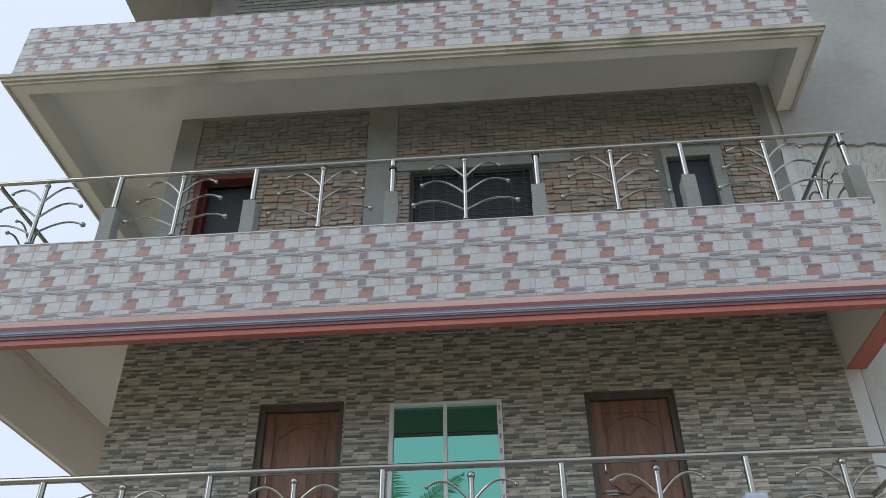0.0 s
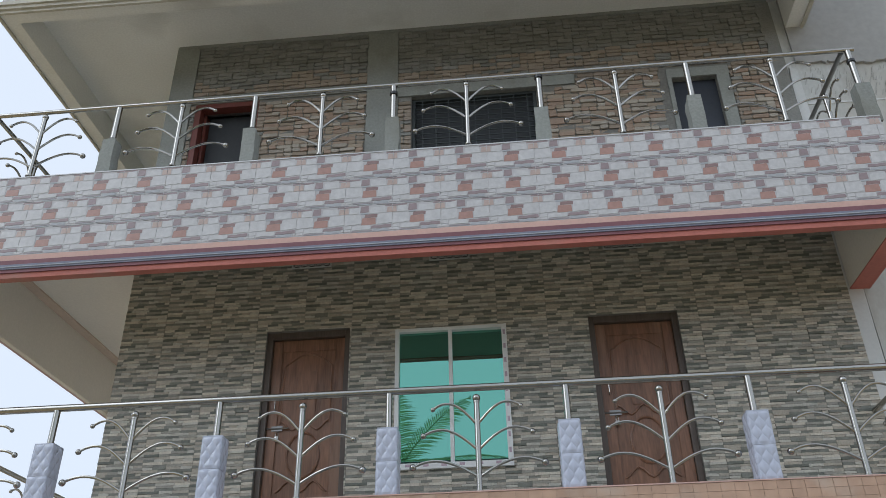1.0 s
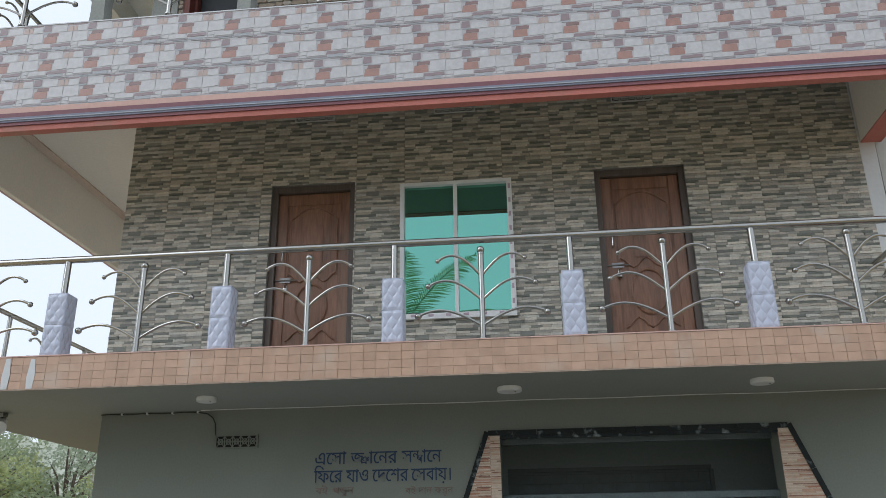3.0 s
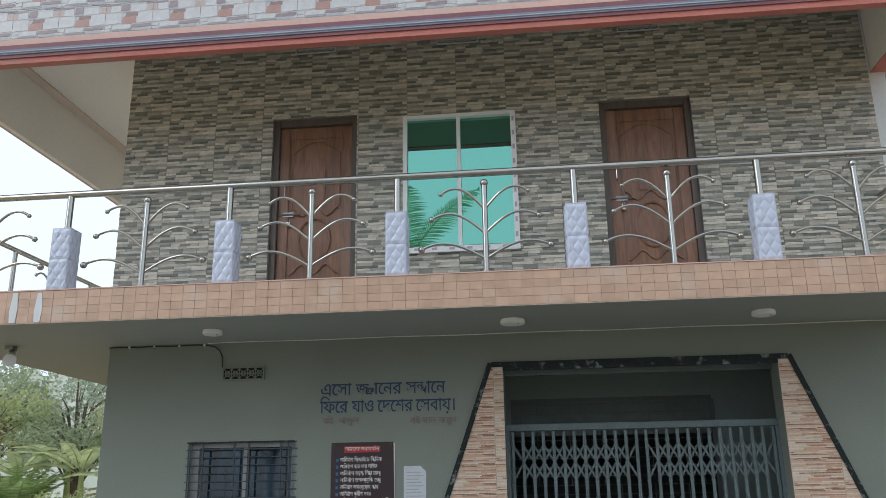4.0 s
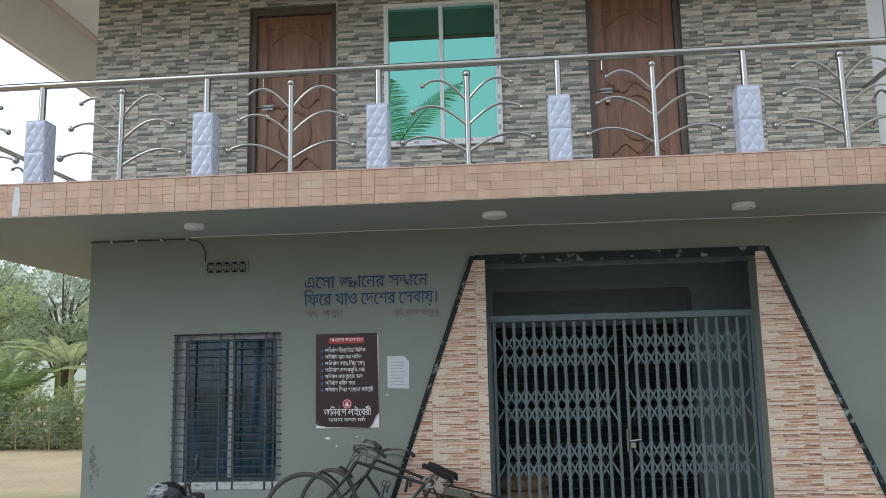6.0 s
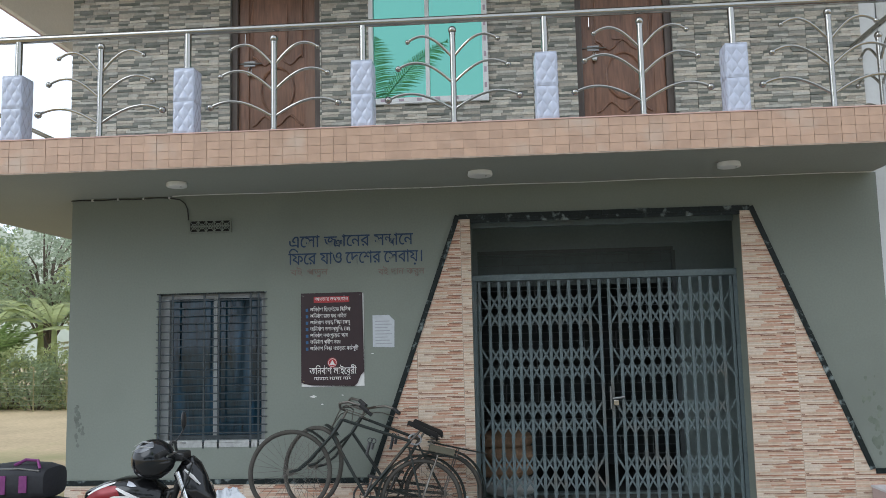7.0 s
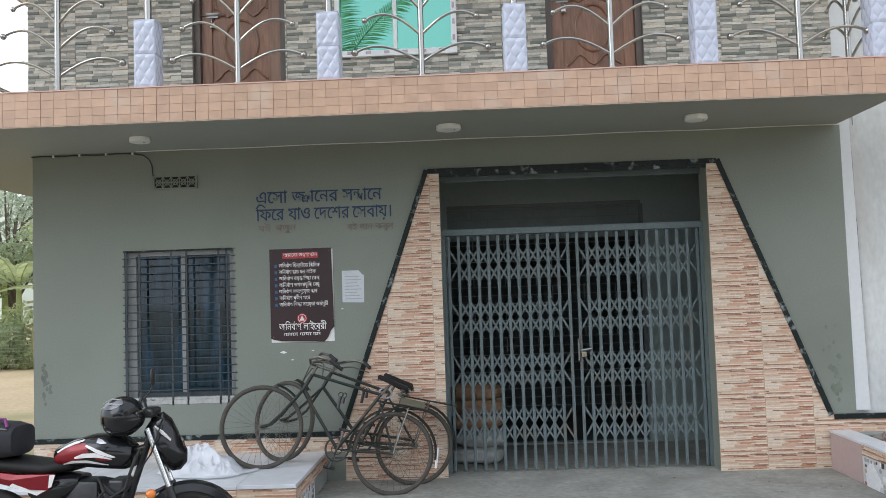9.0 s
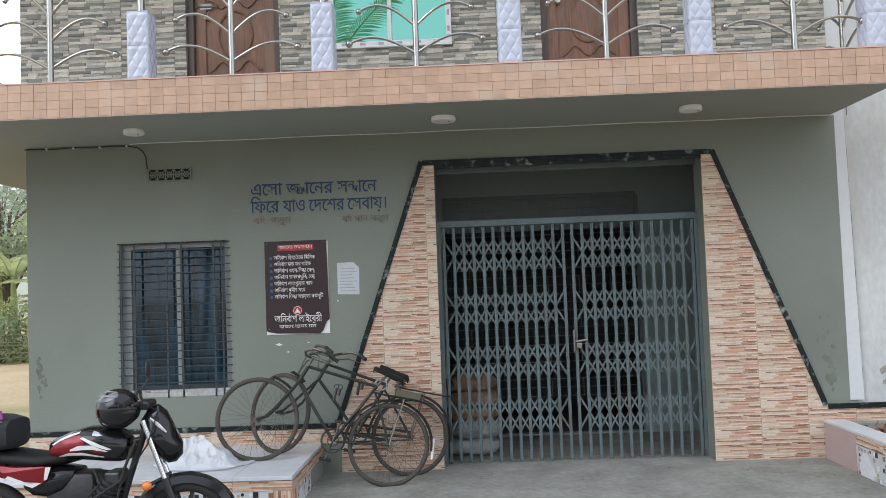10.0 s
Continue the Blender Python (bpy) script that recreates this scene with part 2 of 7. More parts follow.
def clip_poly(poly, region):
    """The part of a polygon inside a convex region (both counter-clockwise in x, z)."""
    for i in range(len(region)):
        ax, az = region[i]
        bx, bz = region[(i + 1) % len(region)]
        side = lambda p: (bx - ax) * (p[1] - az) - (bz - az) * (p[0] - ax)
        out = []
        for j in range(len(poly)):
            p, q = poly[j], poly[(j + 1) % len(poly)]
            sp, sq = side(p), side(q)
            if sp >= 0:
                out.append(p)
            if sp * sq < 0:
                k = sp / (sp - sq)
                out.append((p[0] + (q[0] - p[0]) * k, p[1] + (q[1] - p[1]) * k))
        poly = out
        if len(poly) < 3:
            return []
    xs, zs = [p[0] for p in poly], [p[1] for p in poly]
    return poly if (max(xs) - min(xs)) > 0.004 and (max(zs) - min(zs)) > 0.003 else []


# ---- levels and plan ----
LEFT, RIGHT = -3.8, 3.65          # ends of the front wall
EDGE_L = -5.3                     # outer end of the side verandahs
FLOOR1, FLOOR2 = 3.22, 6.30
TOP1, TOP2, TOP3 = 3.29, 6.60, 10.0

# ---- ground ----
g = Geo()
xs = [-400, -60, -25, -14, -9, -6, -4.6, -3, 0, 3, 5, 9, 25, 60, 400]
ys = [-400, -60, -25, -14, -9, -5, -3, -1.6, 0.6, 3, 6, 10, 16, 30, 60, 400]
for x in xs:
    for y in ys:
        z = -0.08 - 0.05 * min(1, max(0, (-y - 1) / 3)) + 0.05 * noise.noise((x * 0.3, y * 0.3, 0))
        g.v.append((x, y, z - 0.09))
n = len(ys)
for i in range(len(xs) - 1):
    for j in range(n - 1):
        g.f.append((i * n + j, (i + 1) * n + j, (i + 1) * n + j + 1, i * n + j + 1))
        g.s.append(0)
structure("ground", g, dirt_ground, "dry yellow earth yard with thin grass")
g = Geo()
g.add([(-1.1, 0.3, -0.07), (3.45, 0.3, -0.07), (3.45, -1.2, -0.07), (-1.1, -1.2, -0.07), (-6, -4.5, -0.085), (5.5, -4.5, -0.085), (5.5, -12, -0.1), (-6, -12, -0.1),
       (-6, -1.2, -0.075), (5.5, -1.2, -0.075), (5.5, 0.02, -0.075), (-6, 0.02, -0.075)],
      [(0, 3, 2, 1), (3, 4, 5, 2), (4, 7, 6, 5), (8, 4, 3), (2, 5, 9), (11, 8, 3, 0), (1, 2, 9, 10)])
structure("pavement", g, ground_concrete, "grey cement apron before the gate")

# ---- ground storey ----
GATE = (0.0, 2.43, -0.2, 2.69)
GWIN = (-2.94, -1.92, 0.70, 2.065)
wall_g = structure("wall_ground", wall_with_openings(Geo(), LEFT, RIGHT, -0.1, 3.0, 0.0, 0.25, [GATE, GWIN]), wall_paint,
                   "grey-green painted plaster wall of the ground storey")
structure("wall_west", Geo().box(LEFT, LEFT + 0.25, 0.25, 8, -0.1, 3.0), wall_paint, "grey-green painted side wall")
structure("wall_hall_east", Geo().box(2.9, 3.0, 0.25, 3.6, -0.1, 3.0), hall_paint, "painted side wall of the entrance hall")
structure("wall_hall_west", Geo().box(-0.5, -0.4, 0.25, 3.6, -0.1, 3.0), hall_paint, "painted side wall of the entrance hall")
structure("wall_hall_back", wall_with_openings(Geo(), -0.4, 2.9, -0.1, 3.0, 1.5, 1.6, [(0.02, 2.13, -0.05, 2.52)]), hall_paint, "painted back wall of the entrance hall")
structure("floor_hall", Geo().box(-0.4, 2.9, 0.3, 1.5, -0.13, -0.068), ground_concrete, "cement floor of the entrance hall")
structure("floor_room", Geo().box(-3.5, 3.4, 1.5, 3.6, -0.13, -0.069), room_gloom, "floor of the room behind the hall, coloured dark for its gloom")
structure("wall_room_back", Geo().box(-3.5, 3.4, 3.6, 3.7, -0.13, 3.0), room_gloom, "unlit back wall inside")

# ---- verandah slabs ----
structure("ceiling_ground", Geo().box(EDGE_L, 3.61, -1.19, 8, 3.0, 3.12), soffit_paint, "grey painted underside of the first balcony")
structure("floor_first", Geo().box(EDGE_L, 3.61, -1.17, 8, 3.124, FLOOR1), bounce_floor, "first storey floor slab")
structure("ceiling_first", Geo().box(EDGE_L + 0.1, 3.75, -1.15, 8, 6.14, 6.2), soffit_cream, "cream painted underside of the second balcony")
structure("floor_second", Geo().box(EDGE_L + 0.1, 3.75, -1.15, 8, 6.204, FLOOR2), bounce_floor, "second storey floor slab")
structure("ceiling_second", Geo().box(EDGE_L - 0.1, 3.8, -1.1, 8, 9.45, 9.6), soffit_white, "whitish plastered underside of the third balcony")
structure("floor_third", Geo().box(EDGE_L - 0.1, 3.8, -1.1, 8, 9.604, 9.75), concrete, "third storey floor slab")
# The roof slab's front overhang is out of view, added to shade the wall.
structure("ceiling_third", Geo().box(EDGE_L - 0.15, 3.9, -1.1, 8, 12.6, 12.75), concrete_smooth, "grey concrete roof slab")


def edge_beam(g, x0, x1, y0, y1, z0, z1, w, slot=0):
    """A beam along the front and both ends of a slab."""
    g.box(x0, x1, y0, y0 + w, z0, z1, slot)
    g.box(x0, x0 + w, y0 + w, y1, z0, z1, slot)
    g.box(x1 - w, x1, y0 + w, 0.0, z0, z1, slot)
    return g


structure("trim_beam_second", edge_beam(Geo(), EDGE_L + 0.06, 3.80, -1.235, 8, 5.432, 6.585, 0.055).box(3.64, 3.744, -1.178, 0.0, 5.434, 6.138), soffit_cream, "cream edge beam of the second balcony")
structure("trim_beam_underside", Geo().box(EDGE_L + 0.06, 3.80, -1.235, -1.178, 5.418, 5.431).box(3.638, 3.80, -1.178, 0.0, 5.418, 5.431), salmon, "salmon painted underside of the edge beam")
structure("trim_beam_side_underside", Geo().box(EDGE_L + 0.06, EDGE_L + 0.117, -1.178, 8, 5.418, 5.431), soffit_cream, "cream underside of the side edge beam")
structure("trim_soffit_strip", Geo().box(EDGE_L + 0.1155, EDGE_L + 0.235, -1.148, 8, 6.118, 6.1395), M("faded_peach_paint", (0.58, 0.47, 0.39), 0.8, vary=0.1, grain=30, stain=1.5, bump=0.08), "faded peach strip along the soffit's edge")
structure("trim_beam_third", edge_beam(Geo(), EDGE_L - 0.2, 3.96, -1.185, 8, 9.06, 10.07, 0.17), soffit_white, "plastered edge beam of the third balcony")


def band(name, x0, x1, y, z0, z1, d, mat, label, y1=8.0, yr=0.0, side_mat=None):
    """A strip round the front and the ends of a slab, standing d proud of the beam."""
    g = Geo()
    g.box(x0 - d, x1 + d, y - d, y, z0, z1)
    g.box(x1, x1 + d, y, yr, z0, z1)
    if side_mat:
        structure(name + "_side", Geo().box(x0 - d, x0, y, y1, z0, z1), side_mat, label + " along the side")
    else:
        g.box(x0 - d, x0, y, y1, z0, z1)
    return structure(name, g, mat, label)


dusty_pink = M("dusty_pink_paint", (0.5, 0.37, 0.35), 0.7, vary=0.1, grain=30, stain=2, bump=0.08)
for name, z0, z1, d, mat, lab in (("trim_salmon", 5.415, 5.468, 0.03, salmon, "salmon painted bottom moulding"),
                                  ("trim_mauve", 5.468, 5.5, 0.045, trim_mauve, "mauve painted moulding"),
                                  ("trim_blue", 5.5, 5.55, 0.055, trim_blue, "slate blue painted moulding"),
                                  ("trim_blue_ridge", 5.5185, 5.5285, 0.062, M("pale_blue_ridge", (0.36, 0.38, 0.42), 0.6, vary=0.12, grain=20, stain=3, bump=0.08), "pale blue painted ridge"),
                                  ("trim_mauve_upper", 5.55, 5.6, 0.045, trim_mauve, "mauve painted moulding"),
                                  ("trim_pale", 5.6, 5.665, 0.03, salmon_light, "pale salmon painted strip")):
    band(name, EDGE_L + 0.06, 3.80, -1.235, z0, z1, d, mat, lab, side_mat=dusty_pink if name == "trim_salmon" else None)
for i, (z0, z1, d) in enumerate(((9.03, 9.07, 0.03), (9.07, 9.115, 0.06), (9.115, 9.165, 0.085))):
    band("trim_moulding_%d" % (i + 1), EDGE_L - 0.2, 3.96, -1.185, z0, z1, d, moulding_paint, "mossy cream plaster moulding")

# ---- first storey ----
DOORS1 = [(-2.265, -1.39, FLOOR1, 5.305), (1.035, 1.922, FLOOR1, 5.293)]
WIN1 = (-0.905, 0.20, 3.80, 5.235)
wall_1 = structure("wall_first", wall_with_openings(Geo(), LEFT, 3.60, FLOOR1, 6.14, 0.0, 0.25, DOORS1 + [WIN1]), mortar,
                   "first storey wall clad in grey stacked-stone tiles")
structure("wall_first_west", Geo().box(LEFT, LEFT + 0.25, 0.25, 8, FLOOR1, 6.14), soffit_cream, "cream painted side wall")
structure("wall_first_back", Geo().box(LEFT + 0.25, 3.6, 3, 3.1, FLOOR1, 6.14), room_gloom, "unlit wall inside")
# ---- second storey ----
DOOR2 = (-3.46, -2.655, FLOOR2, 8.47)
WIN2 = (-0.765, 0.735, 7.25, 8.34)
WIN3 = (2.33, 2.85, 7.1, 8.31)
wall_2 = structure("wall_second", wall_with_openings(Geo(), LEFT, 3.66, FLOOR2, 9.45, 0.0, 0.25, [DOOR2, WIN2, WIN3]), mortar,
                   "unplastered second storey brick wall")
structure("wall_second_west", Geo().box(LEFT, LEFT + 0.25, 0.25, 8, FLOOR2, 9.45), concrete, "raw side wall")
structure("wall_second_back", Geo().box(LEFT + 0.25, 3.6, 3, 3.1, FLOOR2, 9.45), room_gloom, "unlit wall inside")
g = Geo()
g.box(-3.82, -3.52, -0.03, 0.0, FLOOR2, 9.45)
g.box(-1.31, -0.93, -0.03, 0.0, FLOOR2, 9.45)
g.box(-3.52, -1.31, -0.022, 0.0, 8.47, 8.58)
g.box(-0.93, 1.2, -0.022, 0.0, 8.34, 8.5)
g.box(2.28, 3.0, -0.022, 0.0, 8.31, 8.44)
g.box(2.28, 2.33, -0.022, 0.0, FLOOR2, 8.31)
g.box(2.85, 2.99, -0.022, 0.0, FLOOR2, 8.31)
g.box(LEFT, 3.64, -0.034, 0.0, 9.40, 9.45)
structure("trim_concrete_frame", g, concrete, "raw concrete columns and lintels of the brick wall")
# ---- third storey ----
structure("wall_third", Geo().box(LEFT, 3.66, 0.0, 0.25, 9.75, 12.6), mortar, "unplastered third storey brick wall")
structure("wall_third_west", Geo().box(LEFT, LEFT + 0.25, 0.25, 8, 9.75, 12.6), concrete_smooth, "grey side wall")
# ---- neighbour ----
structure("wall_neighbour", Geo().box(3.66, 12, 0.04, 6, -0.1, 14), white_plaster, "stained white plaster wall of the adjoining house")
def ragged(rng, p, q, n, amp):
    """Points from p to q in x, z with a torn outline."""
    return [(p[0] + (q[0] - p[0]) * k / n + rng.uniform(-amp, amp) * (0 < k < n), p[1] + (q[1] - p[1]) * k / n + rng.uniform(-amp, amp) * (0 < k < n)) for k in range(n + 1)]


rng = random.Random(19)
structure("wall_neighbour_strip", Geo().prism([(3.635, 0.43), (3.775, 0.43), (3.74, 3.0), (3.78, 6.3), (3.78, 8.3)] + ragged(rng, (3.70, 8.36), (3.60, 6.3), 26, 0.018) + [(3.575, 3.0)], 0.003, 0.04), white_strip,
          "white plaster pilaster strip with a torn upper edge")
# The crack is a thin dark strip, its shadow put into the colour.
structure("wall_neighbour_crack", Geo().prism(ragged(rng, (3.782, 0.6), (3.748, 2.98), 24, 0.003) + ragged(rng, (3.757, 2.98), (3.789, 0.6), 24, 0.003), 0.034, 0.0385).box(3.7805, 3.7865, 0.034, 0.0385, 3.0, 8.3),
          M("crack_shadow", (0.12, 0.12, 0.11), 0.95, vary=0.3, bump=0.2), "dark crack beside the pilaster strip")
structure("wall_neighbour_upper", Geo().prism(ragged(rng, (3.79, 8.42), (5.4, 8.3), 44, 0.03) + [(12, 8.3), (12, 14), (3.79, 14)], 0.0, 0.036), concrete_smooth, "smooth grey cement coat of the adjoining house, torn along its lower edge")
hack = Geo()
for k in range(170):
    x, z, l = rng.uniform(3.83, 5.3), rng.uniform(7.86, 8.3), rng.uniform(0.03, 0.09)
    hack.prism([(x, z), (x + 0.007, z), (x + 0.013 + 0.25 * l, z + l), (x + 0.006 + 0.25 * l, z + l)], 0.0365, 0.0398)
structure("wall_neighbour_keying", hack, M("keyed_plaster", (0.4, 0.4, 0.375), 0.95, vary=0.2, bump=0.3), "chisel marks hacked into the white plaster")
structure("wall_neighbour_ledge", Geo().prism([(3.8, 7.8)] + ragged(rng, (3.8, 7.83), (5.6, 7.8), 20, 0.012) + [(5.6, 7.785)], 0.03, 0.0398), white_strip, "thin plaster ridge on the adjoining wall")
damp = Geo()
for k in range(34):
    x, z, r = rng.uniform(3.85, 5.2), 0.5 + abs(rng.gauss(0, 0.22)), rng.uniform(0.01, 0.05)
    damp.prism([(x + r * rng.uniform(0.6, 1.5) * math.cos(j * 0.7), z + r * rng.uniform(0.6, 1.7) * math.sin(j * 0.7)) for j in range(9)], 0.0385, 0.0398)
structure("wall_neighbour_peeling", damp, M("peeled_damp_plaster", (0.33, 0.32, 0.26), 0.95, vary=0.35, grain=30, stain=9, bump=0.4), "peeled damp patches low on the white plaster")
torn = Geo().prism(ragged(rng, (3.52, 6.3), (3.50, 9.4), 40, 0.022)[::-1] + ragged(rng, (3.66, 6.3), (3.66, 9.4), 4, 0.0), -0.028, -0.002)
structure("wall_second_smear", torn, brick_grey, "grey cement smeared over the end of the brick wall")

# ---- balcony rails ----
def arc_arm(side, z0, reach, z1):
    """A rail branch that springs from the stem, arches over and ends in a ball."""
    pts = []
    for i in range(15):
        k = i / 14
        z = z0 + (z1 + 0.045 - z0) * math.sin(min(1, k / 0.68) * math.pi / 2) - 0.045 * (max(0, k - 0.68) / 0.32) ** 2
        pts.append((side * reach * k, 0, z))
    g = Geo().tube(pts, 0.0115, 8)
    g.ball(pts[-1], 0.0185 + 0.055 * (reach - 0.34), 12, 8)
    return g


STEM = Geo().tube([(0, 0, 0), (0, 0, 0.74)], 0.0235, 12).tube([(0, 0, 0.0), (0, 0, 0.012)], 0.035, 12).mesh("stem", steel, True)
FINIAL = Geo().ball((0, 0, 0.775), 0.033, 16, 10).tube([(0, 0, 0.735), (0, 0, 0.75)], 0.026, 12).mesh("finial", steel, True)
ARMS = [arc_arm(s, z0, r, z1).mesh("arm", steel, True) for s in (-1, 1) for z0, r, z1 in ((0.545, 0.365, 0.69), (0.335, 0.445, 0.47), (0.115, 0.53, 0.215))]


def ornament(parent, m):
    stem = part("ornament", STEM, None, parent, "steel stem with six curved branches")
    stem.matrix_basis = m
    part("finial", FINIAL, None, stem)
    for a in ARMS:
        part("arm", a, None, stem)
    return stem


POSTS = [-5.17, -3.71, -2.257, -0.798, 0.674, 2.148, 3.50]
rail = thing("balcony_railing", "polished steel railing with branch ornaments between lilac tiled posts", "railing")
part("top_rail", Geo().tube([(-5.2, -1.1, 4.172), (3.53, -1.1, 4.172)], 0.031, 14), steel, rail, smooth=True)
part("side_rail", Geo().tube([(-5.2, -1.07, 4.165), (-5.2, 7.5, 4.165)], 0.026, 12), steel, rail, smooth=True)
part("side_rail", Geo().tube([(3.53, -1.07, 4.165), (3.53, 0.0, 4.165)], 0.026, 12), steel, rail, smooth=True)
for x in POSTS:
    part("upright", Geo().tube([(x, -1.1, 3.83), (x, -1.1, 4.15)], 0.028, 12).tube([(x, -1.1, 3.835), (x, -1.1, 3.85)], 0.036, 12), steel, rail, smooth=True)
for x in (-4.45, -2.998, -1.535, -0.066, 1.43, 2.89):
    ornament(rail, pose(x, -1.1, 3.305))
for y in (-0.35, 1.2, 2.75, 4.3):
    ornament(rail, pose(-5.2, y, 3.305, 0, 0, 90))
ornament(rail, pose(3.53, -0.52, 3.305, 0, 0, 90))
for y in (0.42, 1.97, 3.5):
    part("upright", Geo().tube([(-5.2, y, 3.7), (-5.2, y, 4.15)], 0.024, 12), steel, rail, smooth=True)

rail2 = thing("balcony_railing", "polished steel railing with branch ornaments on raw concrete stubs", "railing")
part("top_rail", Geo().tube([(-5.15, -1.13, 7.53), (3.85, -1.13, 7.53)], 0.024, 14), steel, rail2, smooth=True)
part("side_rail", Geo().tube([(-5.15, -1.1, 7.525), (-5.15, 7.5, 7.525)], 0.024, 12), steel, rail2, smooth=True)
part("side_rail", Geo().tube([(3.74, -1.1, 7.525), (3.74, 0.0, 7.525)], 0.024, 12), dull_steel, rail2, smooth=True)
POSTS2 = [-3.76, -2.27, -0.80, 0.70, 2.19, 3.79]
for x in POSTS2:
    part("upright", Geo().tube([(x, -1.13, 7.05), (x, -1.13, 7.51)], 0.03, 12), steel, rail2, smooth=True)
for x, z in ((-3.76, 7.06), (-2.27, 7.06), (-0.80, 7.4), (0.70, 7.47), (3.79, 7.36)):
    part("collar", Geo().tube([(x, -1.13, z), (x, -1.13, z + 0.03)], 0.041, 14), black_metal, rail2, "black collar", True)
for x in (-4.58, -3.06, -1.545, -0.045, 1.47, 3.02):
    ornament(rail2, pose(x, -1.13, 6.69))
for y in (-0.3, 1.2, 2.7):
    ornament(rail2, pose(-5.15, y, 6.69, 0, 0, 90))
ornament(rail2, pose(3.74, -0.5, 6.69, 0, 0, 90))


def rough_block(x0, x1, y0, y1, z0, z1, seed):
    """A cast concrete stub with a broken outline."""
    bm = bmesh.new()
    bmesh.ops.create_cube(bm, size=1)
    bmesh.ops.subdivide_edges(bm, edges=bm.edges[:], cuts=4, use_grid_fill=True)
    for p in bm.verts:
        c = Vector((x0 + (p.co.x + 0.5) * (x1 - x0), y0 + (p.co.y + 0.5) * (y1 - y0), z0 + (p.co.z + 0.5) * (z1 - z0)))
        n = Vector([noise.noise((c.x * 9 + i * 7, c.y * 9 + seed, c.z * 9)) for i in range(3)])
        p.co = c + n * 0.014
    return Geo().bm(bm)


for i, x in enumerate(POSTS2):
    tagged(part("concrete_stub", rough_block(x - 0.07, x + 0.07, -1.2, -1.05, 6.58, 7.05, i * 3.1), concrete, smooth=True),
           "rough grey concrete stub carrying a steel rail post", "post", "rail stubs")

# ---- tiled posts of the first balcony ----
tile_lilac = M("pale_lilac_relief_tile", (0.5, 0.53, 0.63), 0.22, vary=0.08, grain=10, stain=12, bump=0.03)
grout_grey = M("grey_grout", (0.34, 0.33, 0.32), 0.9, vary=0.15, bump=0.2)


def relief_tile(w, h):
    """A tile with a quilted pattern of pointed ovals."""
    nu, nv = 40, 60
    vs, fs = [], []
    for j in range(nv + 1):
        for i in range(nu + 1):
            u, v = i / nu, j / nv
            best = 0.0
            for row in range(-1, 6):
                for col in range(-1, 4):
                    du, dv = u - 0.5 * col - (0.25 if row % 2 else 0), (v - 0.26 * row - 0.1) / 0.26
                    if abs(dv) < 1:
                        half = 0.125 * (1 + math.cos(math.pi * dv)) + 0.004
                        if abs(du) <= half:
                            best = max(best, (1 - (du / half) ** 2) * (half / 0.254) ** 0.5)
            e = min(1, 12 * min(u, 1 - u, v, 1 - v))
            vs.append((u * w, -0.004 - 0.0085 * best ** 1.15 * e, v * h))
    for j in range(nv):
        for i in range(nu):
            a = j * (nu + 1) + i
            fs.append((a, a + 1, a + nu + 2, a + nu + 1))
    g = Geo().add(vs, fs)
    g.add([(0, -0.004, 0), (w, -0.004, 0), (w, -0.004, h), (0, -0.004, h), (0, 0, 0), (w, 0, 0), (w, 0, h), (0, 0, h)],
          [(0, 4, 5, 1), (1, 5, 6, 2), (2, 6, 7, 3), (3, 7, 4, 0)])
    return g.mesh("tile", tile_lilac, True)


LILAC = relief_tile(0.164, 0.268)
for x in POSTS[:-1] + [3.5]:
    post = thing("tiled_post", "short balcony post clad in pale lilac relief tiles", "post", "tiled balcony posts")
    part("core", Geo().box(x - 0.082, x + 0.082, -1.182, -1.018, 3.29, 3.83), grout_grey, post)
    for k in range(2):
        z = 3.291 + 0.270 * k
        for m in (pose(x - 0.082, -1.182, z), pose(x - 0.082, -1.018, z, 0, 0, -90), pose(x + 0.082, -1.182, z, 0, 0, 90)):
            part("tile", LILAC, None, post).matrix_basis = m
    part("cap", Geo().box(x - 0.084, x + 0.084, -1.184, -1.016, 3.831, 3.838), tile_lilac, post)

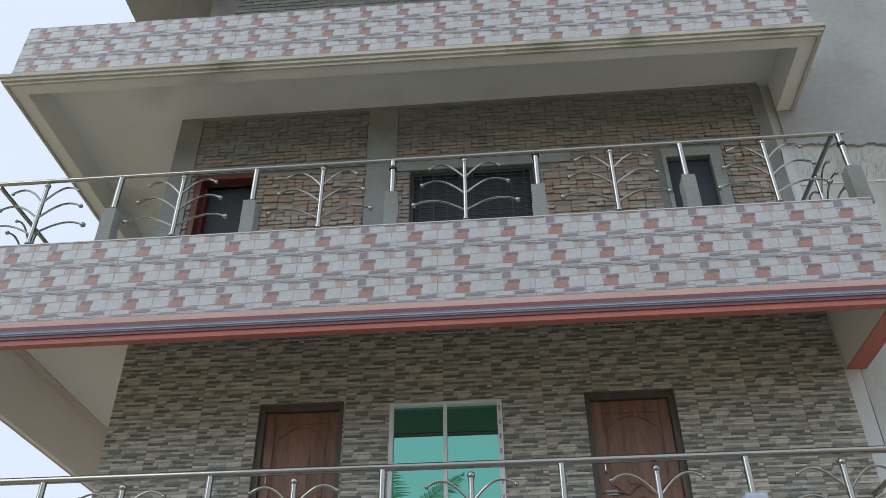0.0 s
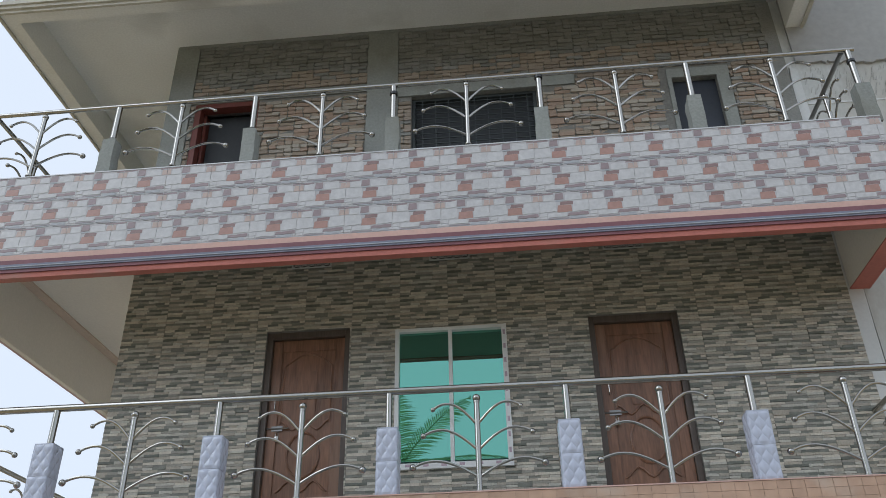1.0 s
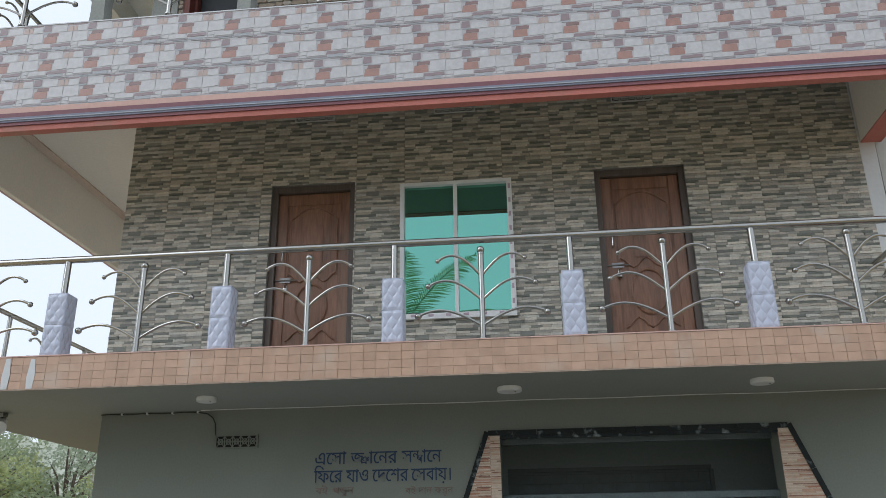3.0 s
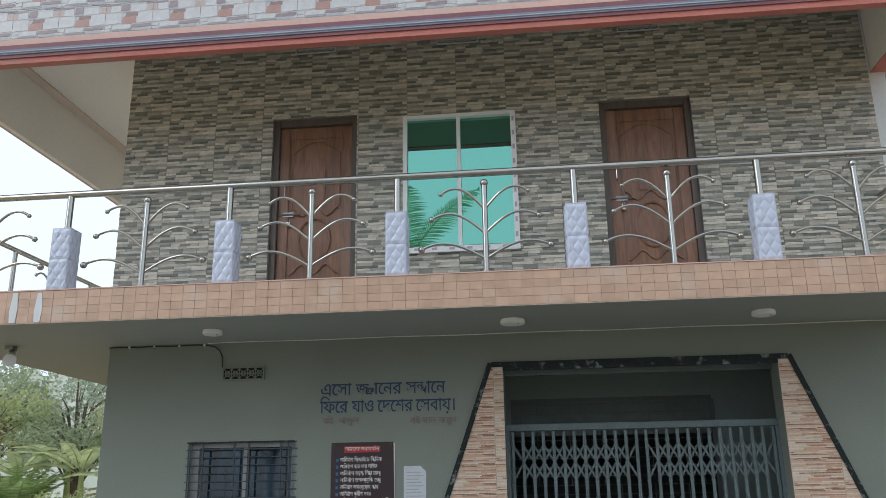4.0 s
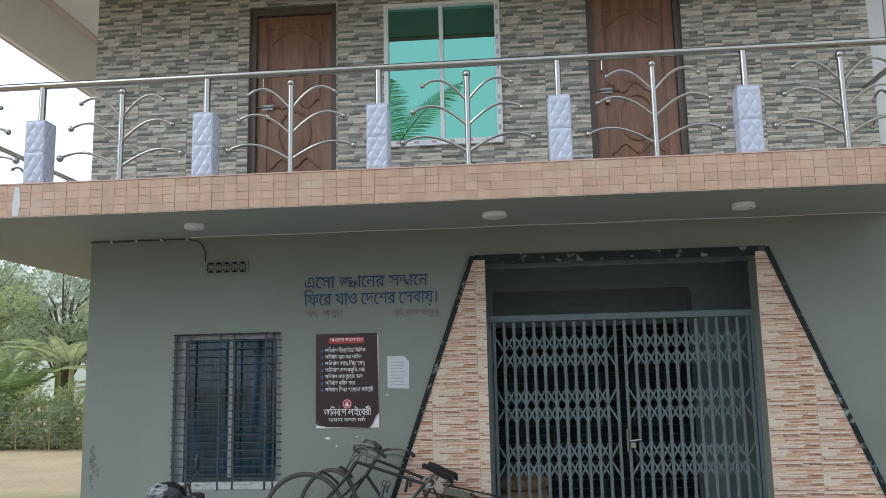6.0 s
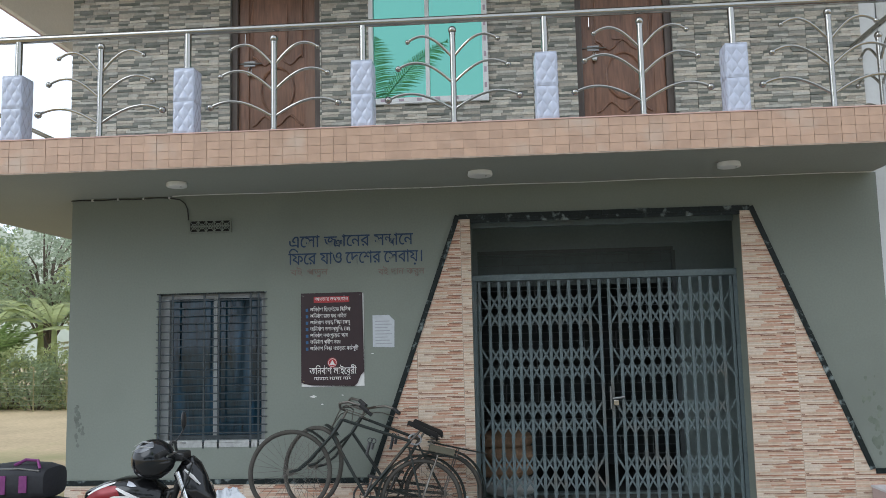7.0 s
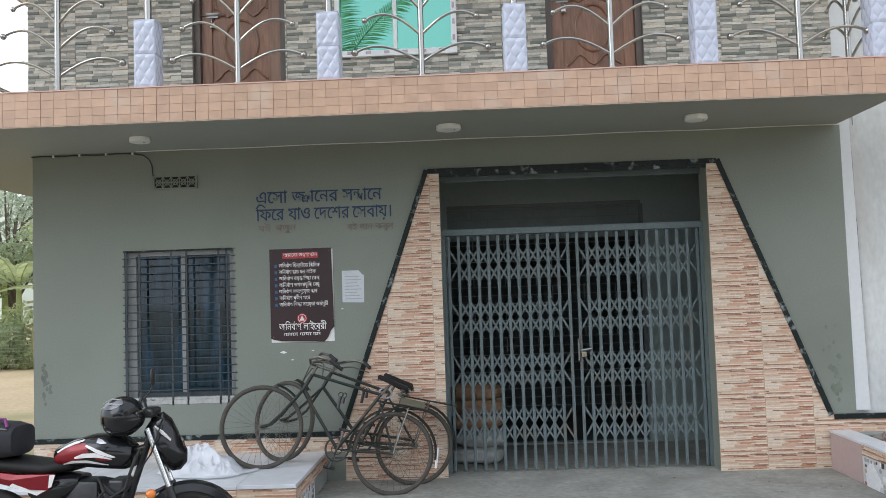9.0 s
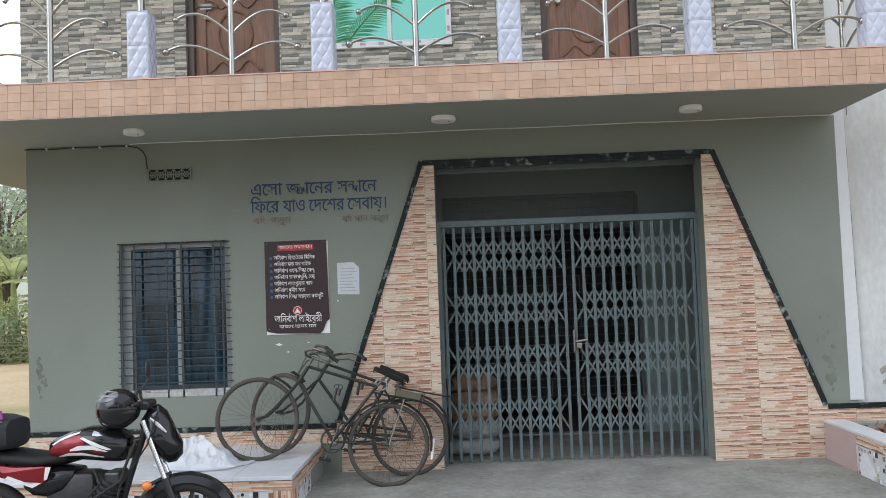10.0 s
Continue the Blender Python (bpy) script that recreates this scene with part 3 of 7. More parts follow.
# ---- doors and windows ----
def panel_door(name, x0, x1, z0, z1, label):
    d = tagged(thing(name, label, "door"), kind="structure")
    f = Geo()
    f.box(x0, x0 + 0.06, 0.03, 0.14, z0, z1, 0, 0.004)
    f.box(x1 - 0.06, x1, 0.03, 0.14, z0, z1, 0, 0.004)
    f.box(x0 + 0.06, x1 - 0.06, 0.03, 0.14, z1 - 0.07, z1, 0, 0.004)
    part("frame", f, wood_dark, d, "dark stained frame")
    a, c = x0 + 0.062, x1 - 0.062
    leaf = part("leaf", Geo().box(a, c, 0.09, 0.13, z0 + 0.01, z1 - 0.072, 0, 0.003), wood, d, "carved brown wooden leaf")
    w, mx = c - a, (a + c) / 2
    for s in (0, 1):
        part("stile", Geo().box(a + s * (w - 0.1), a + 0.1 + s * (w - 0.1), 0.074, 0.082, z0 + 0.012, z1 - 0.074, 0, 0.004), wood, leaf)
    for za, zb in ((z0 + 0.012, z0 + 0.16), (z1 - 0.2, z1 - 0.075)):
        part("rail", Geo().box(a + 0.101, c - 0.101, 0.076, 0.082, za, zb, 0, 0.004), wood, leaf)
    arch = [(a + 0.13 + (w - 0.26) * k / 16, z1 - 0.36 + 0.13 * math.sin(math.pi * k / 16)) for k in range(17)]
    part("moulding", Geo().tube([(x, 0.088, z) for x, z in [(a + 0.13, z0 + 1.12)] + arch + [(c - 0.13, z0 + 1.12)]], 0.011, 6), wood, leaf, smooth=True)
    oval = [(mx + 0.16 * math.cos(2 * math.pi * k / 28), 0.082, z0 + 0.80 + 0.22 * math.sin(2 * math.pi * k / 28)) for k in range(28)]
    part("moulding", Geo().tube(oval, 0.011, 6, close=True), wood, leaf, smooth=True)
    for s in (-1, 1):
        wave = [(mx + (k / 12 - 0.5) * (w - 0.26), 0.082, z0 + 0.80 + s * (0.30 + 0.05 * math.cos((k / 12 - 0.5) * 4 * math.pi))) for k in range(13)]
        part("moulding", Geo().tube(wave, 0.010, 6), wood, leaf, smooth=True)
    part("panel", Geo().box(mx - 0.1, mx + 0.1, 0.078, 0.082, z0 + 1.15, z1 - 0.42, 0, 0.008), wood, leaf)
    bolt = part("bolt", Geo().tube([(a - 0.02, 0.066, z0 + 1.07), (a + 0.22, 0.066, z0 + 1.07)], 0.008, 8).box(a + 0.05, a + 0.16, 0.068, 0.075, z0 + 1.045, z0 + 1.095), dull_steel, leaf, "steel sliding bolt", True)
    part("padlock", Geo().box(a + 0.09, a + 0.135, 0.045, 0.066, z0 + 0.94, z0 + 0.99, 0, 0.006)
         .tube([(a + 0.1, 0.056, z0 + 0.985), (a + 0.1, 0.056, z0 + 1.02), (a + 0.113, 0.056, z0 + 1.035), (a + 0.126, 0.056, z0 + 1.02), (a + 0.126, 0.056, z0 + 0.985)], 0.004, 6), steel, leaf, "steel padlock", True)
    part("handle", Geo().tube([(a + 0.07, 0.07, z0 + 1.25), (a + 0.07, 0.045, z0 + 1.27), (a + 0.07, 0.045, z0 + 1.36), (a + 0.07, 0.07, z0 + 1.38)], 0.006, 8), steel, leaf, "slim steel handle", True)
    return d


for i, o in enumerate(DOORS1):
    panel_door("door_%d" % (i + 1), *o, "closed brown carved wooden door with bolt and padlock")

x0, x1, z0, z1 = WIN1
win = tagged(thing("window_1", "white framed sliding window with teal mirror glass", "window"), kind="structure")
g = Geo()
g.box(x0 - 0.01, x0 + 0.03, -0.05, 0.06, z0, z1)
g.box(x1 - 0.04, x1 + 0.01, -0.05, 0.06, z0, z1)
g.box(x0 + 0.03, x1 - 0.04, -0.05, 0.06, z1 - 0.035, z1)
g.box(x0 + 0.03, x1 - 0.04, -0.05, 0.06, z0, z0 + 0.055)
part("window_frame", g, white_frame, win)
mid = -0.36
part("mullion", Geo().box(mid - 0.018, mid + 0.018, -0.035, 0.04, z0 + 0.055, z1 - 0.035), white_frame, win)
for a, c, y in ((x0 + 0.03, mid - 0.018, 0.0), (mid + 0.018, x1 - 0.04, 0.008)):
    part("pane", Geo().box(a, c, y, y + 0.006, z0 + 0.055, z1 - 0.035), teal_glass, win, "teal reflective pane")
sticker = M("printed_film_mark", (0.42, 0.33, 0.38), 0.6, vary=0.2)
for k in range(9):
    part("printed_mark", Geo().box(x1 - 0.027, x1 - 0.005, -0.053, -0.05, z0 + 0.12 + 0.15 * k, z0 + 0.17 + 0.15 * k), sticker, win)
for k in range(6):
    part("printed_mark", Geo().box(x0 + 0.1 + 0.17 * k, x0 + 0.15 + 0.17 * k, -0.053, -0.05, z0 + 0.02, z0 + 0.045), sticker, win)

bar_paint = M("dark_bar_paint", (0.048, 0.06, 0.066), 0.5, 0.2, vary=0.25, grain=50, stain=5, bump=0.1)
curtain = M("blue_curtain", (0.03, 0.07, 0.17), 0.9, vary=0.3, grain=20, stain=6, bump=0.2, stretch=(6, 1, 0.5))
x0, x1, z0, z1 = GWIN
win = tagged(thing("window_2", "dark glazed window behind grey iron bars", "window"), kind="structure")
g = Geo()
g.box(x0, x0 + 0.09, 0.05, 0.16, z0, z1)
g.box(x1 - 0.05, x1, 0.05, 0.16, z0, z1)
g.box(x0 + 0.09, x1 - 0.05, 0.05, 0.16, z1 - 0.04, z1)
part("window_frame", g, grey_frame, win)
part("mullion", Geo().box(-2.43, -2.395, 0.06, 0.14, z0 + 0.06, z1 - 0.04), grey_frame, win)
for a, c, y in ((x0 + 0.09, -2.43, 0.1), (-2.395, x1 - 0.05, 0.11)):
    part("pane", Geo().box(a, c, y, y + 0.005, z0 + 0.06, z1 - 0.04), dark_glass, win)
part("window_sill", Geo().box(x0 - 0.005, x1 + 0.005, 0.0, 0.2, z0, z0 + 0.02, 0, 0.004).box(x0 + 0.2, x1 - 0.02, -0.004, 0.0, z0 - 0.04, z0), M("dusty_sill", (0.4, 0.4, 0.385), 0.9, vary=0.3, grain=30, stain=8, bump=0.3), win, "dusty pale sill")
part("bottom_rail", Geo().box(x0 + 0.09, x1 - 0.05, 0.06, 0.15, z0 + 0.02, z0 + 0.06), bar_paint, win)
part("reveal_strip", Geo().box(x0 - 0.012, x1 + 0.012, -0.006, 0.03, z1, z1 + 0.012), marble_black, win)
for k in range(18):
    z = z1 - 0.06 - 0.0715 * k
    part("bar", Geo().tube([(x0 - 0.015, -0.008, z), (x1 + 0.02, -0.008, z)], 0.0054, 6), bar_paint, win, smooth=True)
for x in (x0 + 0.015, x0 + 0.14, x0 + 0.44, x0 + 0.58, x0 + 0.88, x0 + 0.955):
    part("upright_bar", Geo().box(x - 0.008, x + 0.008, -0.004, 0.006, z0 - 0.05, z1 + 0.01), bar_paint, win)

# openings of the brick storey
x0, x1, z0, z1 = DOOR2
d = tagged(thing("door_3", "open doorway with a red-brown wooden frame and leaf", "door"), kind="structure")
part("frame", Geo().box(x0, x0 + 0.07, 0.0, 0.12, z0, z1).box(x1 - 0.07, x1, 0.0, 0.12, z0, z1).box(x0 + 0.07, x1 - 0.07, 0.0, 0.12, z1 - 0.07, z1), wood_red, d)
part("leaf", Geo().box(x0 + 0.07, x0 + 0.105, 0.13, 0.85, z0, z1 - 0.075, 0, 0.004), wood_red, d, "red-brown leaf standing open")
x0, x1, z0, z1 = WIN2
d = tagged(thing("window_3", "unglazed window with a welded iron grille", "window"), kind="structure")
grille_paint = M("dark_grille_paint", (0.06, 0.07, 0.07), 0.5, 0.3, vary=0.2, bump=0.05)
part("frame", Geo().box(x0, x0 + 0.04, 0.06, 0.1, z0, z1).box(x1 - 0.04, x1, 0.06, 0.1, z0, z1).box(x0 + 0.04, x1 - 0.04, 0.06, 0.1, z1 - 0.04, z1), grille_paint, d)
for k in range(14):
    z = z0 + 0.04 + k * 0.075
    part("bar", Geo().box(x0 + 0.04, x1 - 0.04, 0.075, 0.085, z, z + 0.011), grille_paint, d)
for k in range(9):
    x = x0 + 0.12 + k * 0.158
    part("upright_bar", Geo().box(x, x + 0.012, 0.065, 0.075, z0, z1 - 0.04), grille_paint, d)
for k in range(4):
    cx, cz = x0 + 0.28 + k * 0.316, 7.92
    part("diamond", Geo().tube([(cx, 0.07, cz - 0.1), (cx + 0.05, 0.07, cz), (cx, 0.07, cz + 0.1), (cx - 0.05, 0.07, cz)], 0.007, 6, close=True), grille_paint, d)

shutter_grey = M("dark_shutter_paint", (0.03, 0.034, 0.038), 0.6, vary=0.2, grain=20, stain=3, bump=0.08)
part("shutter", Geo().box(WIN2[0] + 0.04, WIN2[1] - 0.04, 0.13, 0.15, WIN2[2], WIN2[3] - 0.04), shutter_grey, d, "dark closed shutter")
d = tagged(thing("window_5", "narrow opening closed by a dark blue-grey shutter", "window"), kind="structure")
part("shutter", Geo().box(WIN3[0], WIN3[1], 0.07, 0.1, WIN3[2], WIN3[3]), M("navy_shutter_paint", (0.03, 0.036, 0.05), 0.5, vary=0.2, bump=0.05), d)
part("shutter", Geo().box(DOOR2[0] + 0.12, DOOR2[1] - 0.07, 0.2, 0.23, DOOR2[2], DOOR2[3] - 0.07), shutter_grey, scene.objects["door_3"], "dark inner leaf")

# ---- gate ----
uz, gy = 2.12, 0.22
track = thing("gate_track", "blue-grey painted steel channel over the collapsible gate", "gate track")
part("channel", Geo().box(0.0, 2.43, gy - 0.035, gy + 0.035, 2.125, 2.185, 0, 0.004), gate_paint, track)
part("jamb", Geo().box(0.0, 0.035, gy - 0.03, gy + 0.03, -0.07, 2.125), gate_paint, track)
part("jamb", Geo().box(2.395, 2.43, gy - 0.03, gy + 0.03, -0.07, 2.125), gate_paint, track)
part("transom", Geo().box(0.0, 2.43, gy - 0.02, gy + 0.02, 2.63, 2.69), gate_paint, track)
def gate_upright():
    """A channel bar with rolled front edges, rivet heads and a rounded foot."""
    g = Geo().box(-0.0145, 0.0145, -0.024, -0.006, -0.04, uz, 0, 0.005)
    g.tube([(0, -0.015, -0.06), (0, -0.015, -0.035)], 0.0155, 10)
    for zc in (1.845, 1.352, 0.86, 0.365):
        for d in (-0.155, 0.0, 0.155):
            g.tube([(0, -0.024, zc + d), (0, -0.0275, zc + d)], 0.0055, 8)
    return g.mesh("upright", gate_paint)


UPRIGHT = gate_upright()
sp = 0.0928
dx, dz = 2 * sp, 0.315
LATT = []
for s in (1, -1):
    l = math.hypot(dx, dz)
    ux, uzz = s * dx / l, -dz / l
    nx, nz = -uzz, ux
    h, e = 0.0085, 0.03
    a, c = (-s * dx / 2 - ux * e, dz / 2 - uzz * e), (s * dx / 2 + ux * e, -dz / 2 + uzz * e)
    poly = [(a[0] + nx * h, a[1] + nz * h), (a[0] - nx * h, a[1] - nz * h), (c[0] - nx * h, c[1] - nz * h), (c[0] + nx * h, c[1] + nz * h)]
    if s == -1:
        poly = poly[::-1]
    LATT.append(Geo().prism(poly, -0.0165 if s == 1 else -0.0115, -0.012 if s == 1 else -0.007).mesh("lattice_bar", gate_paint))
for leaf_i, xl in enumerate((0.062, 1.262)):
    leaf = thing("collapsible_gate", "closed blue-grey collapsible steel lattice gate leaf", "gate", "gate leaves")
    leaf.matrix_basis = pose(xl, gy, 0)
    for k in range(13):
        part("upright", UPRIGHT, None, leaf).matrix_basis = pose(k * sp, 0, 0)
    for zc in (1.845, 1.352, 0.86, 0.365):
        for k in range(1, 12):
            for q in LATT:
                part("lattice_bar", q, None, leaf).matrix_basis = pose(k * sp, 0, zc)
    if leaf_i:
        part("handle", Geo().box(-0.03, -0.018, -0.05, -0.014, 0.93, 1.13).tube([(-0.01, -0.035, 1.02), (0.1, -0.035, 1.035)], 0.012, 8), dull_steel, leaf, "steel latch", True)
        part("padlock", Geo().box(0.0, 0.045, -0.05, -0.02, 0.96, 1.01, 0, 0.005), steel, leaf)

# grille and darkness behind the gate
d = tagged(thing("window_4", "dark inner window with a pale iron grille", "window"), kind="structure")
pale_grille = M("pale_grille_paint", (0.12, 0.135, 0.135), 0.5, vary=0.15, bump=0.05)
a, c, za, zb = 0.02, 2.13, 0.3, 2.52
part("frame", Geo().box(a, c, 1.47, 1.5, zb - 0.02, zb + 0.02).box(c - 0.02, c + 0.02, 1.47, 1.5, za, zb - 0.02), pale_grille, d)
for k in range(24):
    z = za + 0.05 + k * 0.092
    part("bar", Geo().box(a, c - 0.02, 1.482, 1.49, z, z + 0.008), pale_grille, d)
for row in range(12):
    for k in range(6):
        x = a + 0.1 + 0.34 * k + (0.17 if row % 2 else 0)
        z = za + 0.05 + row * 0.184
        if x < c - 0.05:
            part("upright_bar", Geo().box(x, x + 0.008, 1.474, 1.482, z, min(z + 0.184, zb)), pale_grille, d)
# Grey pane added to lighten the top of the dark opening.
part("upper_pane", Geo().box(a, c - 0.02, 1.5, 1.506, 2.15, zb - 0.02), M("grey_fill_pane", (0.13, 0.16, 0.155), 0.5, vary=0.2, grain=10, stain=3, bump=0.02), d, "added grey pane lightening the upper opening")
jute = M("brown_jute_sack", (0.27, 0.17, 0.10), 0.95, vary=0.3, grain=40, stain=6, bump=0.5)
poly_sack = M("grey_white_sack", (0.42, 0.42, 0.40), 0.8, vary=0.2, grain=40, stain=6, bump=0.3)
for k, (z, m, lab) in enumerate(((-0.07, poly_sack, "grey-white"), (0.09, poly_sack, "grey-white"), (0.25, jute, "brown"), (0.4, jute, "brown"), (0.53, jute, "brown"))):
    bm = bmesh.new()
    bmesh.ops.create_uvsphere(bm, u_segments=20, v_segments=12, radius=1)
    for p in bm.verts:
        q = p.co
        sx = math.copysign(abs(q.x) ** 0.6, q.x) * 0.26
        sy = math.copysign(abs(q.y) ** 0.6, q.y) * 0.2
        sz = math.copysign(abs(q.z) ** 0.8, q.z) * 0.085
        p.co = Vector((sx, sy, sz)) + Vector([0.02 * noise.noise((q.x * 3 + k, q.y * 3, q.z * 3 + i)) for i in range(3)])
    tagged(part("sack", Geo().bm(bm, 0, pose(0.27 + 0.03 * (k % 2), 0.68, z + 0.085)), m, smooth=True), lab + " filled sack in the stack behind the gate", "sack", "sacks behind the gate")

# ---- dado, trapezoid frame and plinths ----
def strip_polygon(name, pts, width, mat, label, y0=-0.022, y1=-0.002):
    """A flat strip of stone along a line in the wall's plane, cut into lengths with fine joints."""
    t = tagged(thing(name, label, "trim"), kind="structure")
    for a, c in zip(pts, pts[1:]):
        a, c = Vector(a), Vector(c)
        l = (c - a).length
        u = (c - a) / l
        nrm = Vector((-u.y, u.x))
        k = max(1, round(l / 0.45))
        for i in range(k):
            p, q = a + u * (l * i / k + 0.0015), a + u * (l * (i + 1) / k - 0.0015)
            part("piece", Geo().prism([tuple(p), tuple(q), tuple(q + nrm * width), tuple(p + nrm * width)], y0, y1), mat, t)
    return t


TL, TR = (-0.135, 2.735), (2.55, 2.735)
BL, BR = (-0.965, 0.385), (3.445, 0.405)
strip_polygon("trim_frame_left", [TL, BL], 0.045, marble_black, "black marble strip beside the entrance")
strip_polygon("trim_frame_right", [BR, TR], 0.045, marble_black, "black marble strip beside the entrance")
strip_polygon("trim_frame_top", [(TR[0] - 0.03, TR[1]), (TL[0] + 0.03, TL[1])], 0.045, marble_black, "black marble strip over the entrance", -0.0245, -0.002)
strip_polygon("trim_dado_left", [(-0.965, 0.375), (-3.80, 0.375)], 0.045, marble_black, "black marble strip over the dado")
strip_polygon("trim_dado_right", [(4.4, 0.405), (3.445, 0.405)], 0.045, marble_black, "black marble strip over the dado")
structure("trim_lintel", Geo().box(0.0, 2.43, -0.018, 0.0, 2.655, 2.69), marble_black, "black marble edge under the lintel")

bench = thing("tiled_bench", "low tiled masonry bench with white marble top under the window", "bench")
part("core", Geo().box(-3.8, -1.10, -1.30, -0.02, -0.15, 0.165), concrete, bench)
for k in range(6):
    part("slab", Geo().box(-3.8 + 0.451 * k, -3.8 + 0.451 * k + 0.449, -1.32, -0.02, 0.168, 0.2, 0, 0.004), marble_white, bench)
planter = thing("tiled_planter", "low tiled masonry planter filled with dry leaf litter", "planter")
part("wall", Geo().box(3.41, 3.56, -3.4, -0.02, -0.15, 0.245).box(3.56, 5.1, -0.14, -0.02, -0.15, 0.245), concrete, planter)
part("end_slab", Geo().box(3.395, 3.409, -0.62, -0.03, -0.1, 0.25), M("mauve_plinth_tile", (0.43, 0.33, 0.31), 0.4, vary=0.1, grain=20, stain=4, bump=0.03), planter, "plain mauve tile")
part("coping", Geo().box(3.39, 3.58, -3.4, -0.02, 0.247, 0.268, 0, 0.004), marble_white, planter)
part("soil", Geo().box(3.56, 5.1, -3.4, -0.14, -0.1, 0.2), M("leaf_soil", (0.16, 0.10, 0.07), 0.95, vary=0.4, grain=25, stain=8, bump=0.6), planter)

# ---- fittings ----
for x, r in ((-2.52, 0.088), (0.118, 0.106), (2.186, 0.096)):
    lamp = thing("ceiling_lamp", "flat round white ceiling lamp, unlit", "lamp", "balcony ceiling lamps")
    part("body", Geo().tube([(x, -0.645, 3.0), (x, -0.645, 2.972), (x, -0.645, 2.962), (x, -0.645, 2.958)], [r * 0.96, r, r * 0.95, r * 0.8], 28), white_paint, lamp, smooth=True)
    part("sensor", Geo().tube([(x + 0.05, -0.68, 2.956), (x + 0.05, -0.68, 2.953)], 0.008, 8), black_metal, lamp)
flood = thing("flood_lamp", "small white flood lamp under the balcony", "lamp")
part("bracket", Geo().box(-4.72, -4.64, -0.26, -0.18, 2.96, 3.0, 0, 0.005).tube([(-4.68, -0.22, 2.96), (-4.66, -0.24, 2.9)], 0.014, 8), dull_steel, flood)
part("head", Geo().tube([(-4.70, -0.16, 2.93), (-4.6, -0.34, 2.85), (-4.585, -0.365, 2.84)], [0.04, 0.055, 0.06], 14), white_paint, flood, smooth=True)


# Near-black sheet colour that stands for the shade inside the vent holes.
hole_shade = M("hole_shade_paint", (0.015, 0.016, 0.016), 0.95, vary=0.2, bump=0.1)


def jali(name, x0, x1, z0, z1, y, n, mat, label):
    """A pierced ventilator block: a frame with crossed bars over a dark sheet that stands for shaded holes."""
    t = thing(name, label, "vent")
    e = 0.012
    part("backing", Geo().box(x0, x1, y - 0.006, y - 0.001, z0, z1), hole_shade, t)
    part("frame", Geo().box(x0, x1, y - 0.02, y - 0.006, z0, z0 + e).box(x0, x1, y - 0.02, y - 0.006, z1 - e, z1)
         .box(x0, x0 + e, y - 0.02, y - 0.006, z0 + e, z1 - e).box(x1 - e, x1, y - 0.02, y - 0.006, z0 + e, z1 - e), mat, t)
    w = (x1 - x0 - 2 * e) / n
    for i in range(n):
        a, c = x0 + e + i * w, x0 + e + (i + 1) * w
        za, zb, zm = z0 + e, z1 - e, (z0 + z1) / 2
        bars = Geo()
        for p, q in (((a, za), (c, zb)), ((a, zb), (c, za)), ((a, zm), (c, zm))):
            bars.tube([(p[0], y - 0.012, p[1]), (q[0], y - 0.012, q[1])], 0.0038, 5)
        bars.ring(((a + c) / 2, y - 0.013, zm), (0, 1, 0), min(w, zb - za) * 0.3, 0.005, 12, 5)
        bars.box(c - 0.004, c + 0.004, y - 0.018, y - 0.006, za, zb)
        part("lattice", bars, mat, t)
    return t


jali("wall_vent", -2.652, -2.242, 2.64, 2.765, 0.0, 5, wall_paint, "grey-green pierced ventilator block in the wall")
vent_paint = M("pale_vent_paint", (0.5, 0.5, 0.47), 0.7, vary=0.1, bump=0.05)
for xa, xb in ((-2.05, -1.62), (-0.56, -0.13), (1.27, 1.69)):
    jali("wall_vent", xa, xb, 6.02, 6.13, -0.028, 5, vent_paint, "pierced ventilator block high in the tiled wall")

cable = thing("cable", "black cable clipped along the ceiling and down to the vent", "cable")
pts = [(-3.8, -0.02, 2.985)]
pts += [(-3.8 + 0.1 * k, -0.02, 2.985 + 0.004 * math.sin(k * 1.7)) for k in range(1, 10)]
pts += [(-2.82, -0.02, 2.98), (-2.74, -0.018, 2.965), (-2.69, -0.015, 2.925), (-2.665, -0.012, 2.87), (-2.66, -0.012, 2.8), (-2.655, -0.012, 2.765)]
part("wire", Geo().tube(pts, 0.0055, 6), black_metal, cable, smooth=True)
for k in range(4):
    part("clip", Geo().box(-3.6 + 0.25 * k, -3.585 + 0.25 * k, -0.03, 0, 2.975, 2.996), white_paint, cable)
wire = thing("white_wire", "thin white wire along the edge of the ceiling", "cable")
part("wire", Geo().tube([(-2.8 + 0.2 * k, -0.05 - 0.015 * math.sin(k * 0.9), 2.994) for k in range(33)], 0.0045, 5), white_paint, wire, smooth=True)

# ---- sign, notice and wall lettering ----
sign_brown = M("dark_maroon_sign", (0.028, 0.012, 0.014), 0.45, vary=0.15, grain=20, stain=4, bump=0.02)
sign_red = M("red_sign_bar", (0.38, 0.03, 0.035), 0.5, vary=0.1, bump=0.02)
sign_blue = M("blue_sign_mark", (0.03, 0.10, 0.22), 0.5, vary=0.1, bump=0.02)
sign_white = M("white_sign_print", (0.72, 0.71, 0.68), 0.6, vary=0.05, bump=0.02)
sign = thing("sign_board", "dark maroon printed sign with red heading and torn lower corners", "sign")
sx, sz, sw, sh = -1.582, 1.19, 0.582, 0.855
